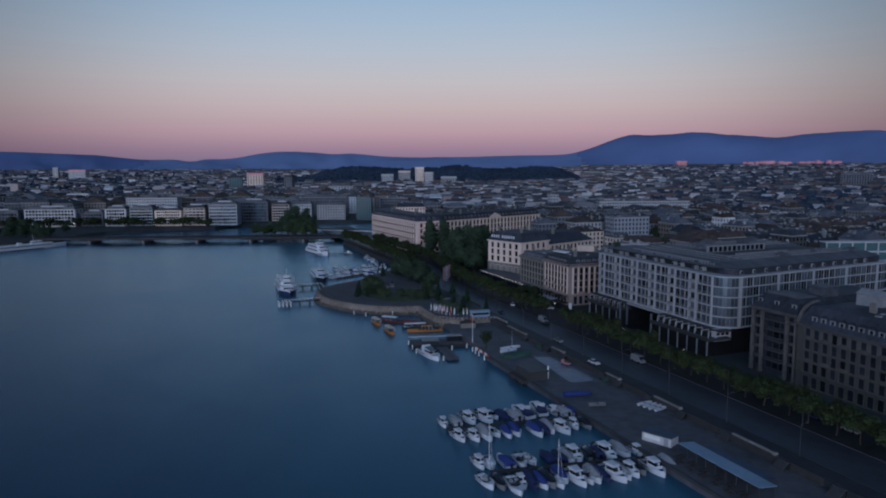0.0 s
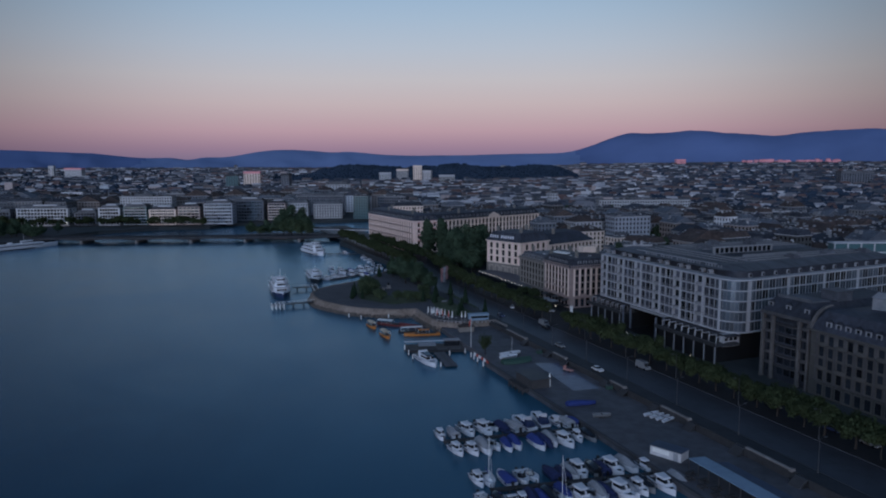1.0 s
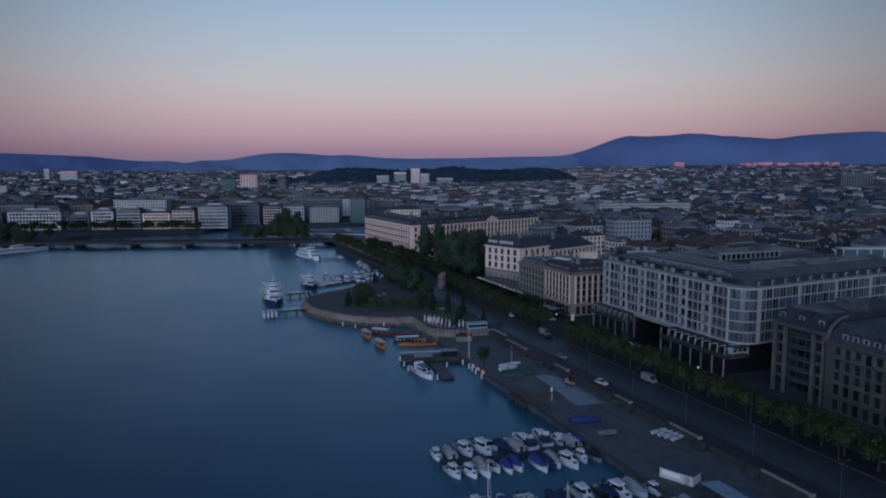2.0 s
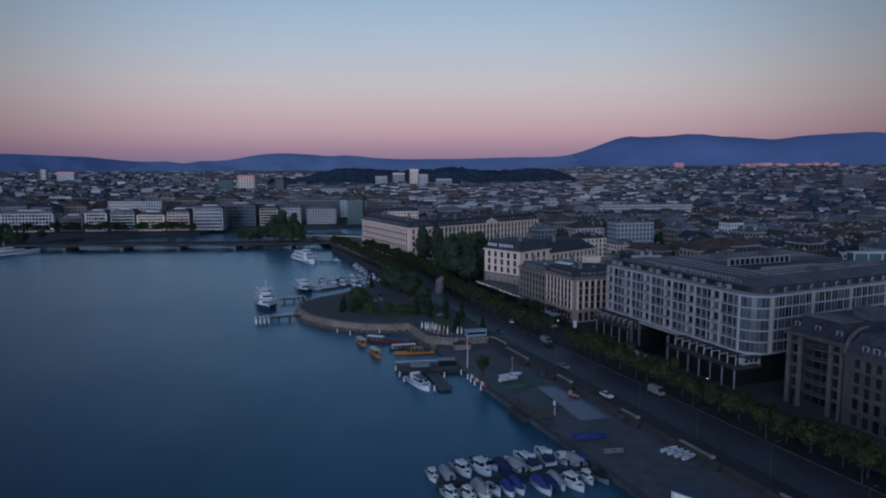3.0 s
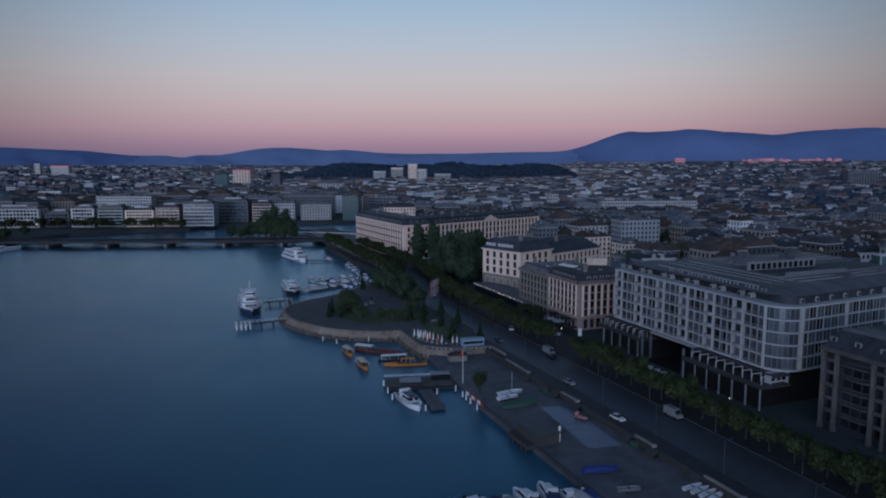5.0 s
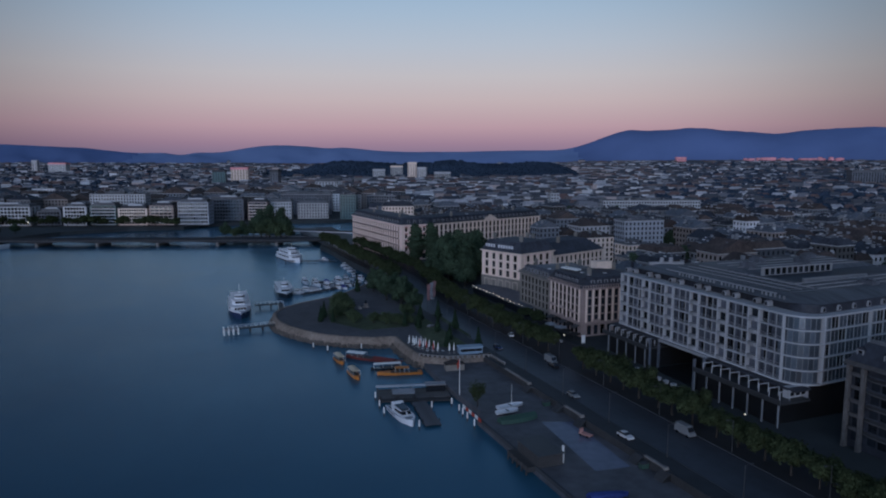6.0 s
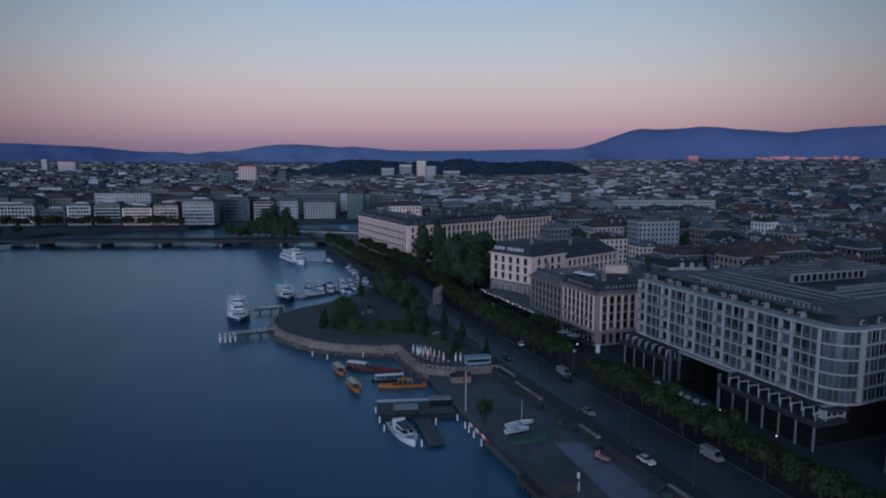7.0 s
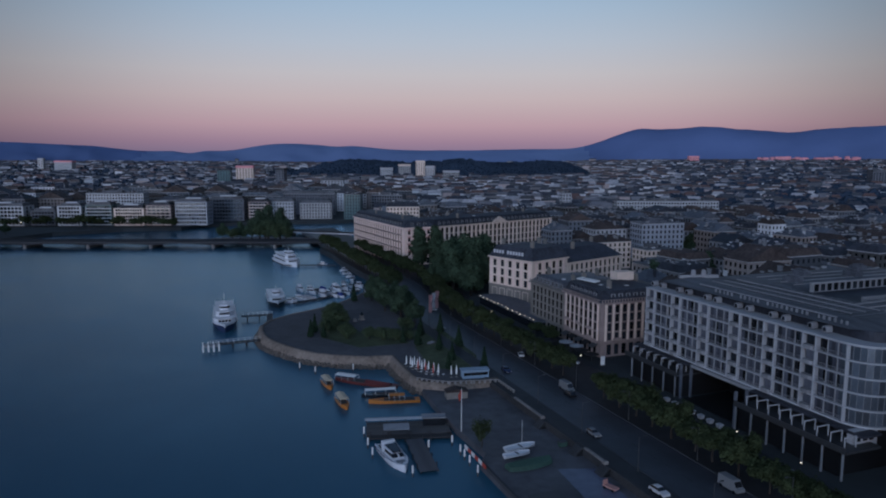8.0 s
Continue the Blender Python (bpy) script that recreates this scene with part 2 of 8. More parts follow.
MAT = dict(
    water=water_material(),
    asphalt=material("asphalt", (0.032, 0.035, 0.043), 0.48, spec=0.5, vary=0.4, scale=2, bump=0.1),
    paving=material("promenade_paving", (0.020, 0.021, 0.024), 0.6, spec=0.35, vary=0.4, scale=1.5, bump=0.15),
    quay=material("quay_concrete", (0.088, 0.086, 0.094), 0.65, spec=0.35, vary=0.45, scale=2, tint=(0.064, 0.065, 0.074)),
    bridge_deck=material("worn_bridge_deck", (0.030, 0.031, 0.035), 0.9, vary=0.35, scale=2, spec=0.1),
    wet=material("wet_slipway", (0.098, 0.105, 0.150), 0.25, vary=0.25, scale=1.5),
    stone=material("harbour_stone", (0.21, 0.185, 0.17), 0.85, vary=0.35, scale=1, bump=0.5, bump_scale=1.5),
    pier_stone=material("dull_pier_stone", (0.092, 0.086, 0.084), 0.9, vary=0.35, scale=1, bump=0.5, bump_scale=1.5),
    dark_stone=material("weathered_wall_stone", (0.066, 0.063, 0.065), 0.9, vary=0.35, scale=1, bump=0.5, bump_scale=1.5),
    rail_stone=material("pale_parapet_stone", (0.20, 0.185, 0.175), 0.85, vary=0.3, scale=0.8),
    # plain dark stone colour for the wall below the promenade
    dark_wall=material("damp_dark_wall", (0.036, 0.036, 0.038), 0.85, vary=0.35, scale=1, bump=0.4, bump_scale=1.5),
    faded_banner=material("faded_red_banner", (0.24, 0.13, 0.13), 0.9, vary=0.4, scale=1.2),
    kerb=material("kerb_stone", (0.046, 0.048, 0.053), 0.8, vary=0.2),
    grass=material("lawn", (0.044, 0.064, 0.030), 0.95, vary=0.45, scale=1.5, tint=(0.066, 0.074, 0.042), bump=0.3),
    earth=material("city_ground", (0.034, 0.037, 0.044), 0.95, vary=0.4, scale=10, tint=(0.024, 0.031, 0.030)),
    gravel=material("gravel_paths", (0.074, 0.073, 0.080), 0.95, vary=0.25, scale=1.5),
    white=material("white_concrete", (0.33, 0.335, 0.35), 0.7, vary=0.12, scale=2),
    cream=material("cream_render", (0.62, 0.490, 0.410), 0.85, vary=0.15, scale=2, per_object=0.08),
    sandstone=material("grey_sandstone", (0.165, 0.150, 0.136), 0.85, vary=0.2, scale=1.5, per_object=0.08),
    sooty=material("sooty_stone", (0.066, 0.063, 0.059), 0.9, vary=0.25, scale=1.2, per_object=0.12),
    pinkish=material("pale_pink_render", (0.68, 0.520, 0.470), 0.85, vary=0.15, scale=2),
    glass=material("window_glass", (0.014, 0.017, 0.022), 0.12, vary=0.3, scale=0.6, per_object=0.6, spec=0.45),
    curtain=material("drawn_curtain_glass", (0.075, 0.080, 0.098), 0.25, vary=0.3, scale=0.6, per_object=0.5),
    curtain_dark=material("dark_open_sash", (0.035, 0.038, 0.048), 0.25, vary=0.3, scale=0.6, per_object=0.8),
    eave=material("pale_eave", (0.36, 0.355, 0.36), 0.8, vary=0.2, per_object=0.5),
    dome=material("pale_dormer", (0.20, 0.20, 0.21), 0.7, vary=0.2, per_object=0.15),
    # near black for shade in recesses; also plain dark awning and parasol cloth
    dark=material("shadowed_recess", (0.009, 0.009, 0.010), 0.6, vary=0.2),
    zinc=material("zinc_roof", (0.078, 0.085, 0.102), 0.55, metal=0.0, vary=0.5, scale=1.0, per_object=0.15),
    pale_roof=material("pale_roof_sheet", (0.085, 0.088, 0.098), 0.7, vary=0.5, scale=3, grain=4),
    slate=material("slate_roof", (0.028, 0.031, 0.041), 0.6, vary=0.55, scale=1.0, per_object=0.25),
    tile=material("clay_tile_roof", (0.054, 0.040, 0.037), 0.85, vary=0.55, scale=1.0, per_object=0.35),
    leaf=material("plane_leaves", (0.028, 0.040, 0.018), 0.8, spec=0.08, vary=0.5, scale=0.5, tint=(0.043, 0.053, 0.025)),
    willow_leaf=material("light_green_leaves", (0.042, 0.062, 0.034), 0.8, spec=0.08, vary=0.5, scale=0.5, tint=(0.058, 0.078, 0.040)),
    dark_leaf=material("dark_leaves", (0.034, 0.056, 0.036), 0.85, spec=0.08, vary=0.45, scale=0.8, tint=(0.046, 0.070, 0.042)),
    conifer=material("conifer_needles", (0.018, 0.034, 0.020), 0.85, spec=0.08, vary=0.4, scale=0.5),
    bark=material("bark", (0.034, 0.028, 0.024), 0.9, vary=0.3, scale=0.3, bump=0.5),
    gelcoat=material("white_gelcoat", (0.50, 0.51, 0.54), 0.3, vary=0.08, per_object=0.08),
    ship_white=material("white_ship_paint", (0.54, 0.55, 0.58), 0.4, vary=0.08, scale=2),
    blue_canvas=material("blue_canvas", (0.022, 0.040, 0.165), 0.8, vary=0.2, scale=0.4),
    navy_canvas=material("navy_canvas", (0.014, 0.022, 0.070), 0.8, vary=0.25, scale=0.4),
    grey_canvas=material("grey_canvas", (0.22, 0.23, 0.25), 0.85, vary=0.2, scale=0.4),
    tinted=material("tinted_glass", (0.012, 0.014, 0.018), 0.1, vary=0.1, spec=0.8),
    orange=material("orange_hull", (0.37, 0.135, 0.030), 0.45, vary=0.15, scale=0.5),
    red=material("red_paint", (0.33, 0.045, 0.030), 0.6, vary=0.2, scale=0.5),
    sand=material("cream_canvas", (0.52, 0.42, 0.30), 0.85, vary=0.15, scale=0.4),
    redbrown=material("dark_red_hull", (0.11, 0.028, 0.026), 0.5, vary=0.2, scale=0.5),
    car_white=material("white_car_paint", (0.42, 0.42, 0.43), 0.25, vary=0.05),
    car_grey=material("grey_car_paint", (0.15, 0.155, 0.162), 0.3, vary=0.05),
    car_black=material("black_car_paint", (0.015, 0.015, 0.017), 0.2, vary=0.05),
    car_blue=material("blue_car_paint", (0.02, 0.03, 0.07), 0.25, vary=0.05),
    wood=material("weathered_planks", (0.042, 0.040, 0.041), 0.85, vary=0.3, scale=0.4, stretch=(1, 6, 1)),
    post=material("white_post", (0.62, 0.62, 0.60), 0.6, vary=0.15, scale=0.3),
    steel=material("painted_steel", (0.050, 0.052, 0.056), 0.5, metal=0.3, vary=0.15),
    blue_roof=material("pale_blue_sheet", (0.20, 0.28, 0.36), 0.5, vary=0.15, scale=1),
    green_cover=material("green_tarpaulin", (0.030, 0.066, 0.052), 0.7, vary=0.25, scale=0.4),
    slate_blue=material("slate_blue_sheet", (0.050, 0.068, 0.105), 0.5, vary=0.25, scale=1),
    teal=material("teal_curtain_wall", (0.05, 0.105, 0.115), 0.3, vary=0.2, scale=1.5),
    lamp=material("lamp_glow", (1.0, 0.88, 0.70), 0.5, emit=1.3),
    sign=material("sign_letters", (0.55, 0.55, 0.57), 0.6, vary=0.05),
    # distance haze is put into these two base colours; no air is modelled
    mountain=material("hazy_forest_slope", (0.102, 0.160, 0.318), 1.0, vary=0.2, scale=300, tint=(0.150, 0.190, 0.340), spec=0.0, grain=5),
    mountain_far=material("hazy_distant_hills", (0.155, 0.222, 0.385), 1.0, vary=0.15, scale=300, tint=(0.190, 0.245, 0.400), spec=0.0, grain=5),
    riprap=material("wet_brown_boulders", (0.088, 0.074, 0.064), 0.85, vary=0.4, scale=0.6, bump=0.4, bump_scale=2.0),
    lilac_glass=material("curtained_bluish_glass", (0.060, 0.072, 0.088), 0.2, vary=0.3, scale=0.6, per_object=0.5, spec=0.7),
    mole_stone=material("weathered_mole_stone", (0.205, 0.160, 0.130), 0.9, vary=0.5, scale=0.8, bump=0.6, bump_scale=1.2, tint=(0.130, 0.106, 0.092)),
    rose_stone=material("rose_grey_stone", (0.275, 0.205, 0.188), 0.85, vary=0.3, scale=2, tint=(0.215, 0.172, 0.162)),
    panel=material("bright_panel", (0.42, 0.42, 0.44), 0.7, vary=0.12, scale=2, per_object=0.1),
    awning_red=material("faded_red_awning", (0.40, 0.21, 0.185), 0.85, vary=0.2, scale=0.6),
    streaked_roof=material("streaked_sheet_roof", (0.085, 0.088, 0.097), 0.6, vary=0.6, scale=1.2, stretch=(1, 0.12, 1), tint=(0.055, 0.058, 0.066)),
    blue_panel=material("pale_blue_panel", (0.25, 0.265, 0.30), 0.5, vary=0.15, scale=2),
    # bluish lift in this colour stands in for haze over the distance
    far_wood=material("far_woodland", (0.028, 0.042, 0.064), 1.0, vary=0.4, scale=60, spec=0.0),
    # the pink of the low sun, carried in the wall colour
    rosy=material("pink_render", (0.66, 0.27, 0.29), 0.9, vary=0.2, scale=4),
    asphalt_line=material("road_paint", (0.055, 0.055, 0.056), 0.8, vary=0.3),
)
HOUSE_WALLS = [material("house_wall", c, 0.9, vary=0.2, scale=2, per_object=0.45) for c in
               ((0.150, 0.147, 0.153), (0.42, 0.412, 0.425), (0.080, 0.077, 0.076), (0.22, 0.182, 0.168), (0.112, 0.119, 0.136))]
CITY_WALL = island_material("far_walls", [(0.20, 0.20, 0.215), (0.44, 0.435, 0.455), (0.12, 0.118, 0.128), (0.36, 0.30, 0.29), (0.52, 0.515, 0.53), (0.16, 0.168, 0.19), (0.085, 0.092, 0.108), (0.42, 0.405, 0.41), (0.14, 0.135, 0.14)])
CITY_ROOF = island_material("far_roofs", [(0.030, 0.036, 0.050), (0.100, 0.062, 0.058), (0.040, 0.046, 0.060), (0.115, 0.090, 0.086), (0.14, 0.14, 0.158), (0.058, 0.060, 0.068), (0.30, 0.30, 0.32), (0.050, 0.056, 0.070)])


# ---------------------------------------------------------------- mesh helpers
class Mesh:
    """Collects boxes, prisms, lofts and tubes for one mesh. s is the material slot of what is added."""

    def __init__(self):
        self.v, self.f, self.s = [], [], []

    def add(self, verts, faces, s=0):
        k = len(self.v)
        self.v += [tuple(p) for p in verts]
        self.f += [tuple(k + i for i in f) for f in faces]
        self.s += [s] * len(faces)
        return self

    def box(self, x0, x1, y0, y1, z0, z1, s=0):
        return self.add([(x, y, z) for z in (z0, z1) for x, y in ((x0, y0), (x1, y0), (x1, y1), (x0, y1))],
                        [(3, 2, 1, 0), (4, 5, 6, 7), (0, 1, 5, 4), (1, 2, 6, 5), (2, 3, 7, 6), (3, 0, 4, 7)], s)

    def prism(self, poly, z0, z1, s=0, top=None):
        n = len(poly)
        up = top or poly
        return self.add([(x, y, z0) for x, y in poly] + [(x, y, z1) for x, y in up],
                        [tuple(range(n - 1, -1, -1)), tuple(range(n, 2 * n))] + [(i, (i + 1) % n, n + (i + 1) % n, n + i) for i in range(n)], s)

    def loft(self, rings, s=0, caps=True, closed=True):
        n = len(rings[0])
        verts = [p for r in rings for p in r]
        faces = []
        for j in range(len(rings) - 1):
            for i in range(n if closed else n - 1):
                faces.append((j * n + i, j * n + (i + 1) % n, (j + 1) * n + (i + 1) % n, (j + 1) * n + i))
        if caps:
            faces += [tuple(range(n - 1, -1, -1)), tuple(range((len(rings) - 1) * n, len(rings) * n))]
        return self.add(verts, faces, s)

    def tube(self, a, b, r0, r1=None, n=8, s=0):
        a, b = Vector(a), Vector(b)
        r1 = r0 if r1 is None else r1
        d = (b - a).normalized()
        p = d.orthogonal().normalized()
        q = d.cross(p)
        ring = lambda c, r: [c + (p * math.cos(t) + q * math.sin(t)) * r for t in [2 * math.pi * k / n for k in range(n)]]
        return self.loft([ring(a, r0), ring(b, r1)], s)

    def hip(self, x0, x1, y0, y1, z, h, inset=None, s=0):
        """A hipped roof, or a flat-topped mansard where inset is less than half the width."""
        i = min(x1 - x0, y1 - y0) / 2 * 0.98 if inset is None else inset
        return self.add([(x0, y0, z), (x1, y0, z), (x1, y1, z), (x0, y1, z), (x0 + i, y0 + i, z + h), (x1 - i, y0 + i, z + h), (x1 - i, y1 - i, z + h), (x0 + i, y1 - i, z + h)],
                        [(0, 1, 5, 4), (1, 2, 6, 5), (2, 3, 7, 6), (3, 0, 4, 7), (4, 5, 6, 7), (3, 2, 1, 0)], s)

    def gable(self, x0, x1, y0, y1, z, h, s=0):
        m = (x0 + x1) / 2
        return self.add([(x0, y0, z), (x1, y0, z), (x1, y1, z), (x0, y1, z), (m, y0, z + h), (m, y1, z + h)],
                        [(0, 1, 4), (2, 3, 5), (1, 2, 5, 4), (3, 0, 4, 5), (3, 2, 1, 0)], s)

    def data(self, name, mats, smooth=False):
        me = bpy.data.meshes.new(name)
        me.from_pydata(self.v, [], self.f)
        for m in mats if isinstance(mats, (list, tuple)) else [mats]:
            me.materials.append(m)
        me.polygons.foreach_set("material_index", self.s)
        if smooth:
            me.polygons.foreach_set("use_smooth", [True] * len(self.f))
        me.update()
        return me


IDENT = Matrix.Identity(4)


def link(name, data, parent=None, m=IDENT, label=""):
    ob = new(name, data)
    if parent:
        ob.parent = parent
    ob.matrix_basis = m
    return tagged(ob, label)


def part(name, b, mats, parent, label="", m=IDENT, smooth=False):
    return link(name, b.data(name, mats, smooth), parent, m, label)


def thing(name, m, label, category, group="", kind=""):
    return tagged(link(name, None, None, m), label, category, group, kind)


def solid(name, b, mats, label, category, group="", kind="", m=IDENT, smooth=False):
    return tagged(link(name, b.data(name, mats, smooth), None, m), label, category, group, kind)


STREET = 19.8  # turn of the quay from the y axis
ROT = pose(0, 0, 0, 0, 0, STREET)


def quay(v, u, z=0.0, turn=0.0):
    """A pose in the quay's own axes: v inland from the lake, u along the quay."""
    return ROT @ pose(v, u, z, 0, 0, turn)


def quay_xy(v, u):
    p = ROT @ Vector((v, u, 0))
    return p.x, p.y


rnd = random.Random(11)


def smooth01(a, b, x):
    t = min(1.0, max(0.0, (x - a) / (b - a)))
    return t * t * (3 - 2 * t)


def ground_z(x, y):
    """The town's ground, which climbs gently away from the lake."""
    d = math.hypot(x, y)
    side = math.atan2(x, max(y, 1))
    return 3.5 + smooth01(700, 3400, d) * (30 + 22 * smooth01(0.05, 0.45, side) + 10 * smooth01(-0.1, -0.5, side)) + smooth01(350, 900, x) * 6


# ---------------------------------------------------------------- water, land and distance
b = Mesh()
b.add([(-5000, -1500, 0), (3000, -1500, 0), (3000, 1400, 0), (-5000, 1400, 0)], [(0, 1, 2, 3)])
solid("water", b, MAT["water"], "calm dark blue lake water with soft ripples", "water", kind="structure")

SHORE = [quay_xy(115.6, -1200), quay_xy(115.6, 262), (24.6, 282.1), (19.3, 279.4), (9.2, 276.9), (2.6, 278.4), (0, 282.4), (-3.8, 292), (-8.2, 305.6), (-16.5, 304.5), (-26, 305.8),
         (-34, 308.5), (-41, 313), (-49, 320.5), (-55, 328), (-59.2, 337.5), (-61.5, 347), (-60.5, 356), (-54.8, 367), (-45.5, 377), (-37.3, 390), (-29.6, 412), (-24, 428), (-25.5, 446),
         (-32.5, 468), (-45.8, 500), (-56, 526), (-64, 552), (-78, 584), (-74, 612), (-56, 650), (-48, 705), (-50, 765), (-38, 800), (-24, 850)]
LEFT = [(-34, 850), (-96, 812), (-160, 802), (-228, 772), (-236, 742), (-285, 728), (-330, 690), (-346, 645), (-352, 606), (-372, 560), (-420, 500), (-560, 430), (-1200, 300)]


def land(name, outline, close, z, mats, label):
    """Land with an upright bank along its outline; the surface is cut into a fan of rows so that it can climb."""
    bm = bmesh.new()
    vs = [bm.verts.new((x, y, z)) for x, y in outline + close]
    face = bm.faces.new(vs)
    if face.normal.z < 0:
        face.normal_flip()
    low = bmesh.ops.extrude_face_region(bm, geom=[face])
    bmesh.ops.translate(bm, vec=(0, 0, -z - 3), verts=[g for g in low["geom"] if isinstance(g, bmesh.types.BMVert)])
    bmesh.ops.recalc_face_normals(bm, faces=bm.faces)
    bmesh.ops.triangulate(bm, faces=bm.faces)
    me = bpy.data.meshes.new(name)
    bm.to_mesh(me)
    bm.free()
    for m in mats:
        me.materials.append(m)
    return tagged(link(name, me), label, "ground", kind="structure")


land("ground", SHORE, [(-24, 1250), (2600, 1250), (2600, -1200)], 3.4, [MAT["earth"]], "dark town ground behind the stone quay")
land("ground_far_bank", LEFT, [(-2800, 300), (-2800, 1250), (-30, 1250)], 3.4, [MAT["earth"]], "dark town ground on the far river bank")

# the plain that climbs to the horizon, one sheet in polar rows
b = Mesh()
rows, cols = 28, 60
for i in range(rows + 1):
    d = 1180 + (4400 - 1180) * (i / rows) ** 1.3
    for j in range(cols + 1):
        a = -0.85 + 1.75 * j / cols
        x, y = d * math.sin(a), d * math.cos(a)
        b.v.append((x, y, (3.3 if i < 3 else ground_z(x, y))))
for i in range(rows):
    for j in range(cols):
        k = i * (cols + 1) + j
        b.f.append((k, k + 1, k + cols + 2, k + cols + 1))
        b.s.append(0)
solid("plain", b, MAT["earth"], "wide built-up plain climbing to low hills", "ground", kind="structure", smooth=True)


def ridge_height(a):
    """Height of the sky line, in units of its distance, by the direction."""
    x = math.tan(a)
    hump = lambda c, w: math.exp(-((x - c) / w) ** 2)
    low = 0.0125 + 0.0076 * hump(-0.66, 0.20) + 0.0085 * hump(-0.20, 0.075) + 0.0038 * hump(-0.11, 0.04) - 0.0018 * hump(-0.135, 0.018)
    low -= 0.0040 * hump(-0.29, 0.04) + 0.0046 * hump(-0.40, 0.05) + 0.0045 * hump(-0.342, 0.018)
    low += 0.0026 * smooth01(0.0, 0.19, x)
    high = 0.0251 * smooth01(0.19, 0.30, x) + 0.0007 * smooth01(0.175, 0.205, x) + 0.0012 * smooth01(0.50, 0.66, x)
    high += 0.0046 * hump(0.385, 0.035) + 0.0018 * hump(0.30, 0.05) - 0.0044 * hump(0.50, 0.055)
    return low + high


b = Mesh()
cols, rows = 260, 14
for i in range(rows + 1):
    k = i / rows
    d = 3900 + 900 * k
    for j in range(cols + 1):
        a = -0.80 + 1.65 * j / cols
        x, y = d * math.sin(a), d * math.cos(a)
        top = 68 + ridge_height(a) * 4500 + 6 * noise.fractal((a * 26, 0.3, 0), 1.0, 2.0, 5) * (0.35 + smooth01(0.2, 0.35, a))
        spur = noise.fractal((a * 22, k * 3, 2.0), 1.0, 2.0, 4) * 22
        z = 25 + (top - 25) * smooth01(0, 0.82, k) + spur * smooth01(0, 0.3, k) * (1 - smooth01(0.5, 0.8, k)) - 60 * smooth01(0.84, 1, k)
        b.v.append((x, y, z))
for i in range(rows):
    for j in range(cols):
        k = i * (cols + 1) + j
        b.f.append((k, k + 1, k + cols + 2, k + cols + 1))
        # the middle hills take the colour with more haze in it
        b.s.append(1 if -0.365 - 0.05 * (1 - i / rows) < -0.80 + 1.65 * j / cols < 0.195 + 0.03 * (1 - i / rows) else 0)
solid("mountains", b, [MAT["mountain"], MAT["mountain_far"]], "long mountain ridges on the horizon, coloured blue for haze", "mountain", kind="structure", smooth=True)


# ---------------------------------------------------------------- lower quay, road and promenade
QUAY_EDGE = 92.3
b = Mesh()
low = [quay_xy(QUAY_EDGE, -600), quay_xy(QUAY_EDGE, 209), (17.6, 232.7), (11.3, 247.4), (7.4, 259), (2.2, 276), (3, 279), (10, 277.6), (24.8, 283), quay_xy(115.9, 262), quay_xy(115.9, -600)]
b.prism(low, -2.5, 1.8)
solid("quay", b, MAT["quay"], "wide grey concrete boat quay beside the lake", "quay", kind="structure")

b = Mesh()
b.box(QUAY_EDGE - 0.1, QUAY_EDGE + 0.5, -300, 209, 1.2, 1.95)
solid("quay_kerb", b, MAT["kerb"], "pale stone edge of the boat quay", "kerb", kind="structure", m=ROT)

# retaining wall between quay and promenade, with gaps where stairs come down
b = Mesh()
for a, c in ((-300, 84), (92, 100), (103.5, 117.5), (120, 133), (136, 147), (150, 161), (164, 170), (173, 193), (196, 204), (207, 221), (224, 262)):
    b.box(115.3, 115.9, a, c, 1.6, 3.5)
    b.box(115.2, 116.0, a, c, 3.5, 3.64)
solid("retaining_wall", b, MAT["dark_wall"], "low dark stone wall between quay and promenade", "wall", kind="structure", m=ROT)
for a, c in ((104.5, 117.0), (136.0, 146.5), (163.0, 169.8), (195.4, 203.4), (223.5, 239.0)):
    b = Mesh()
    b.box(115.3, 115.95, a, c, 3.64, 3.86)
    b.box(115.22, 116.03, a - 0.2, c + 0.2, 3.86, 3.96)
    b.box(115.1, 116.1, a - 0.4, a + 0.4, 3.5, 4.15)
    solid("stair_parapet", b, MAT["rail_stone"], "pale stone parapet beside the quay stairs", "wall", kind="structure", m=ROT)
b = Mesh()
for u in (101.8, 118.8, 134.5, 148.5, 162.5, 171.5, 194.5, 205.5, 222.5, 88):
    for k in range(6):
        b.box(113.2 + k * 0.33, 115.6, u - 1.4, u + 1.4, 1.7, 1.8 + (k + 1) * 0.28)
solid("quay_steps", b, MAT["kerb"], "pale stone steps from quay to promenade", "stairs", kind="structure", m=ROT)



def bend(u):
    """How far the avenue swings inland where the harbour basin bites into it."""
    return 12.0 * smooth01(330, 425, u)


def strip(v0, v1, z0, z1, u0=-600, u1=720):
    """A band along the quay that follows the avenue's bend."""
    us = [u0, 0, 200, 320] + [330 + 8 * k for k in range(13)] + [520, u1]
    return Mesh().loft([[(v0 + bend(u), u, z0), (v1 + bend(u), u, z0), (v1 + bend(u), u, z1), (v0 + bend(u), u, z1)] for u in us])


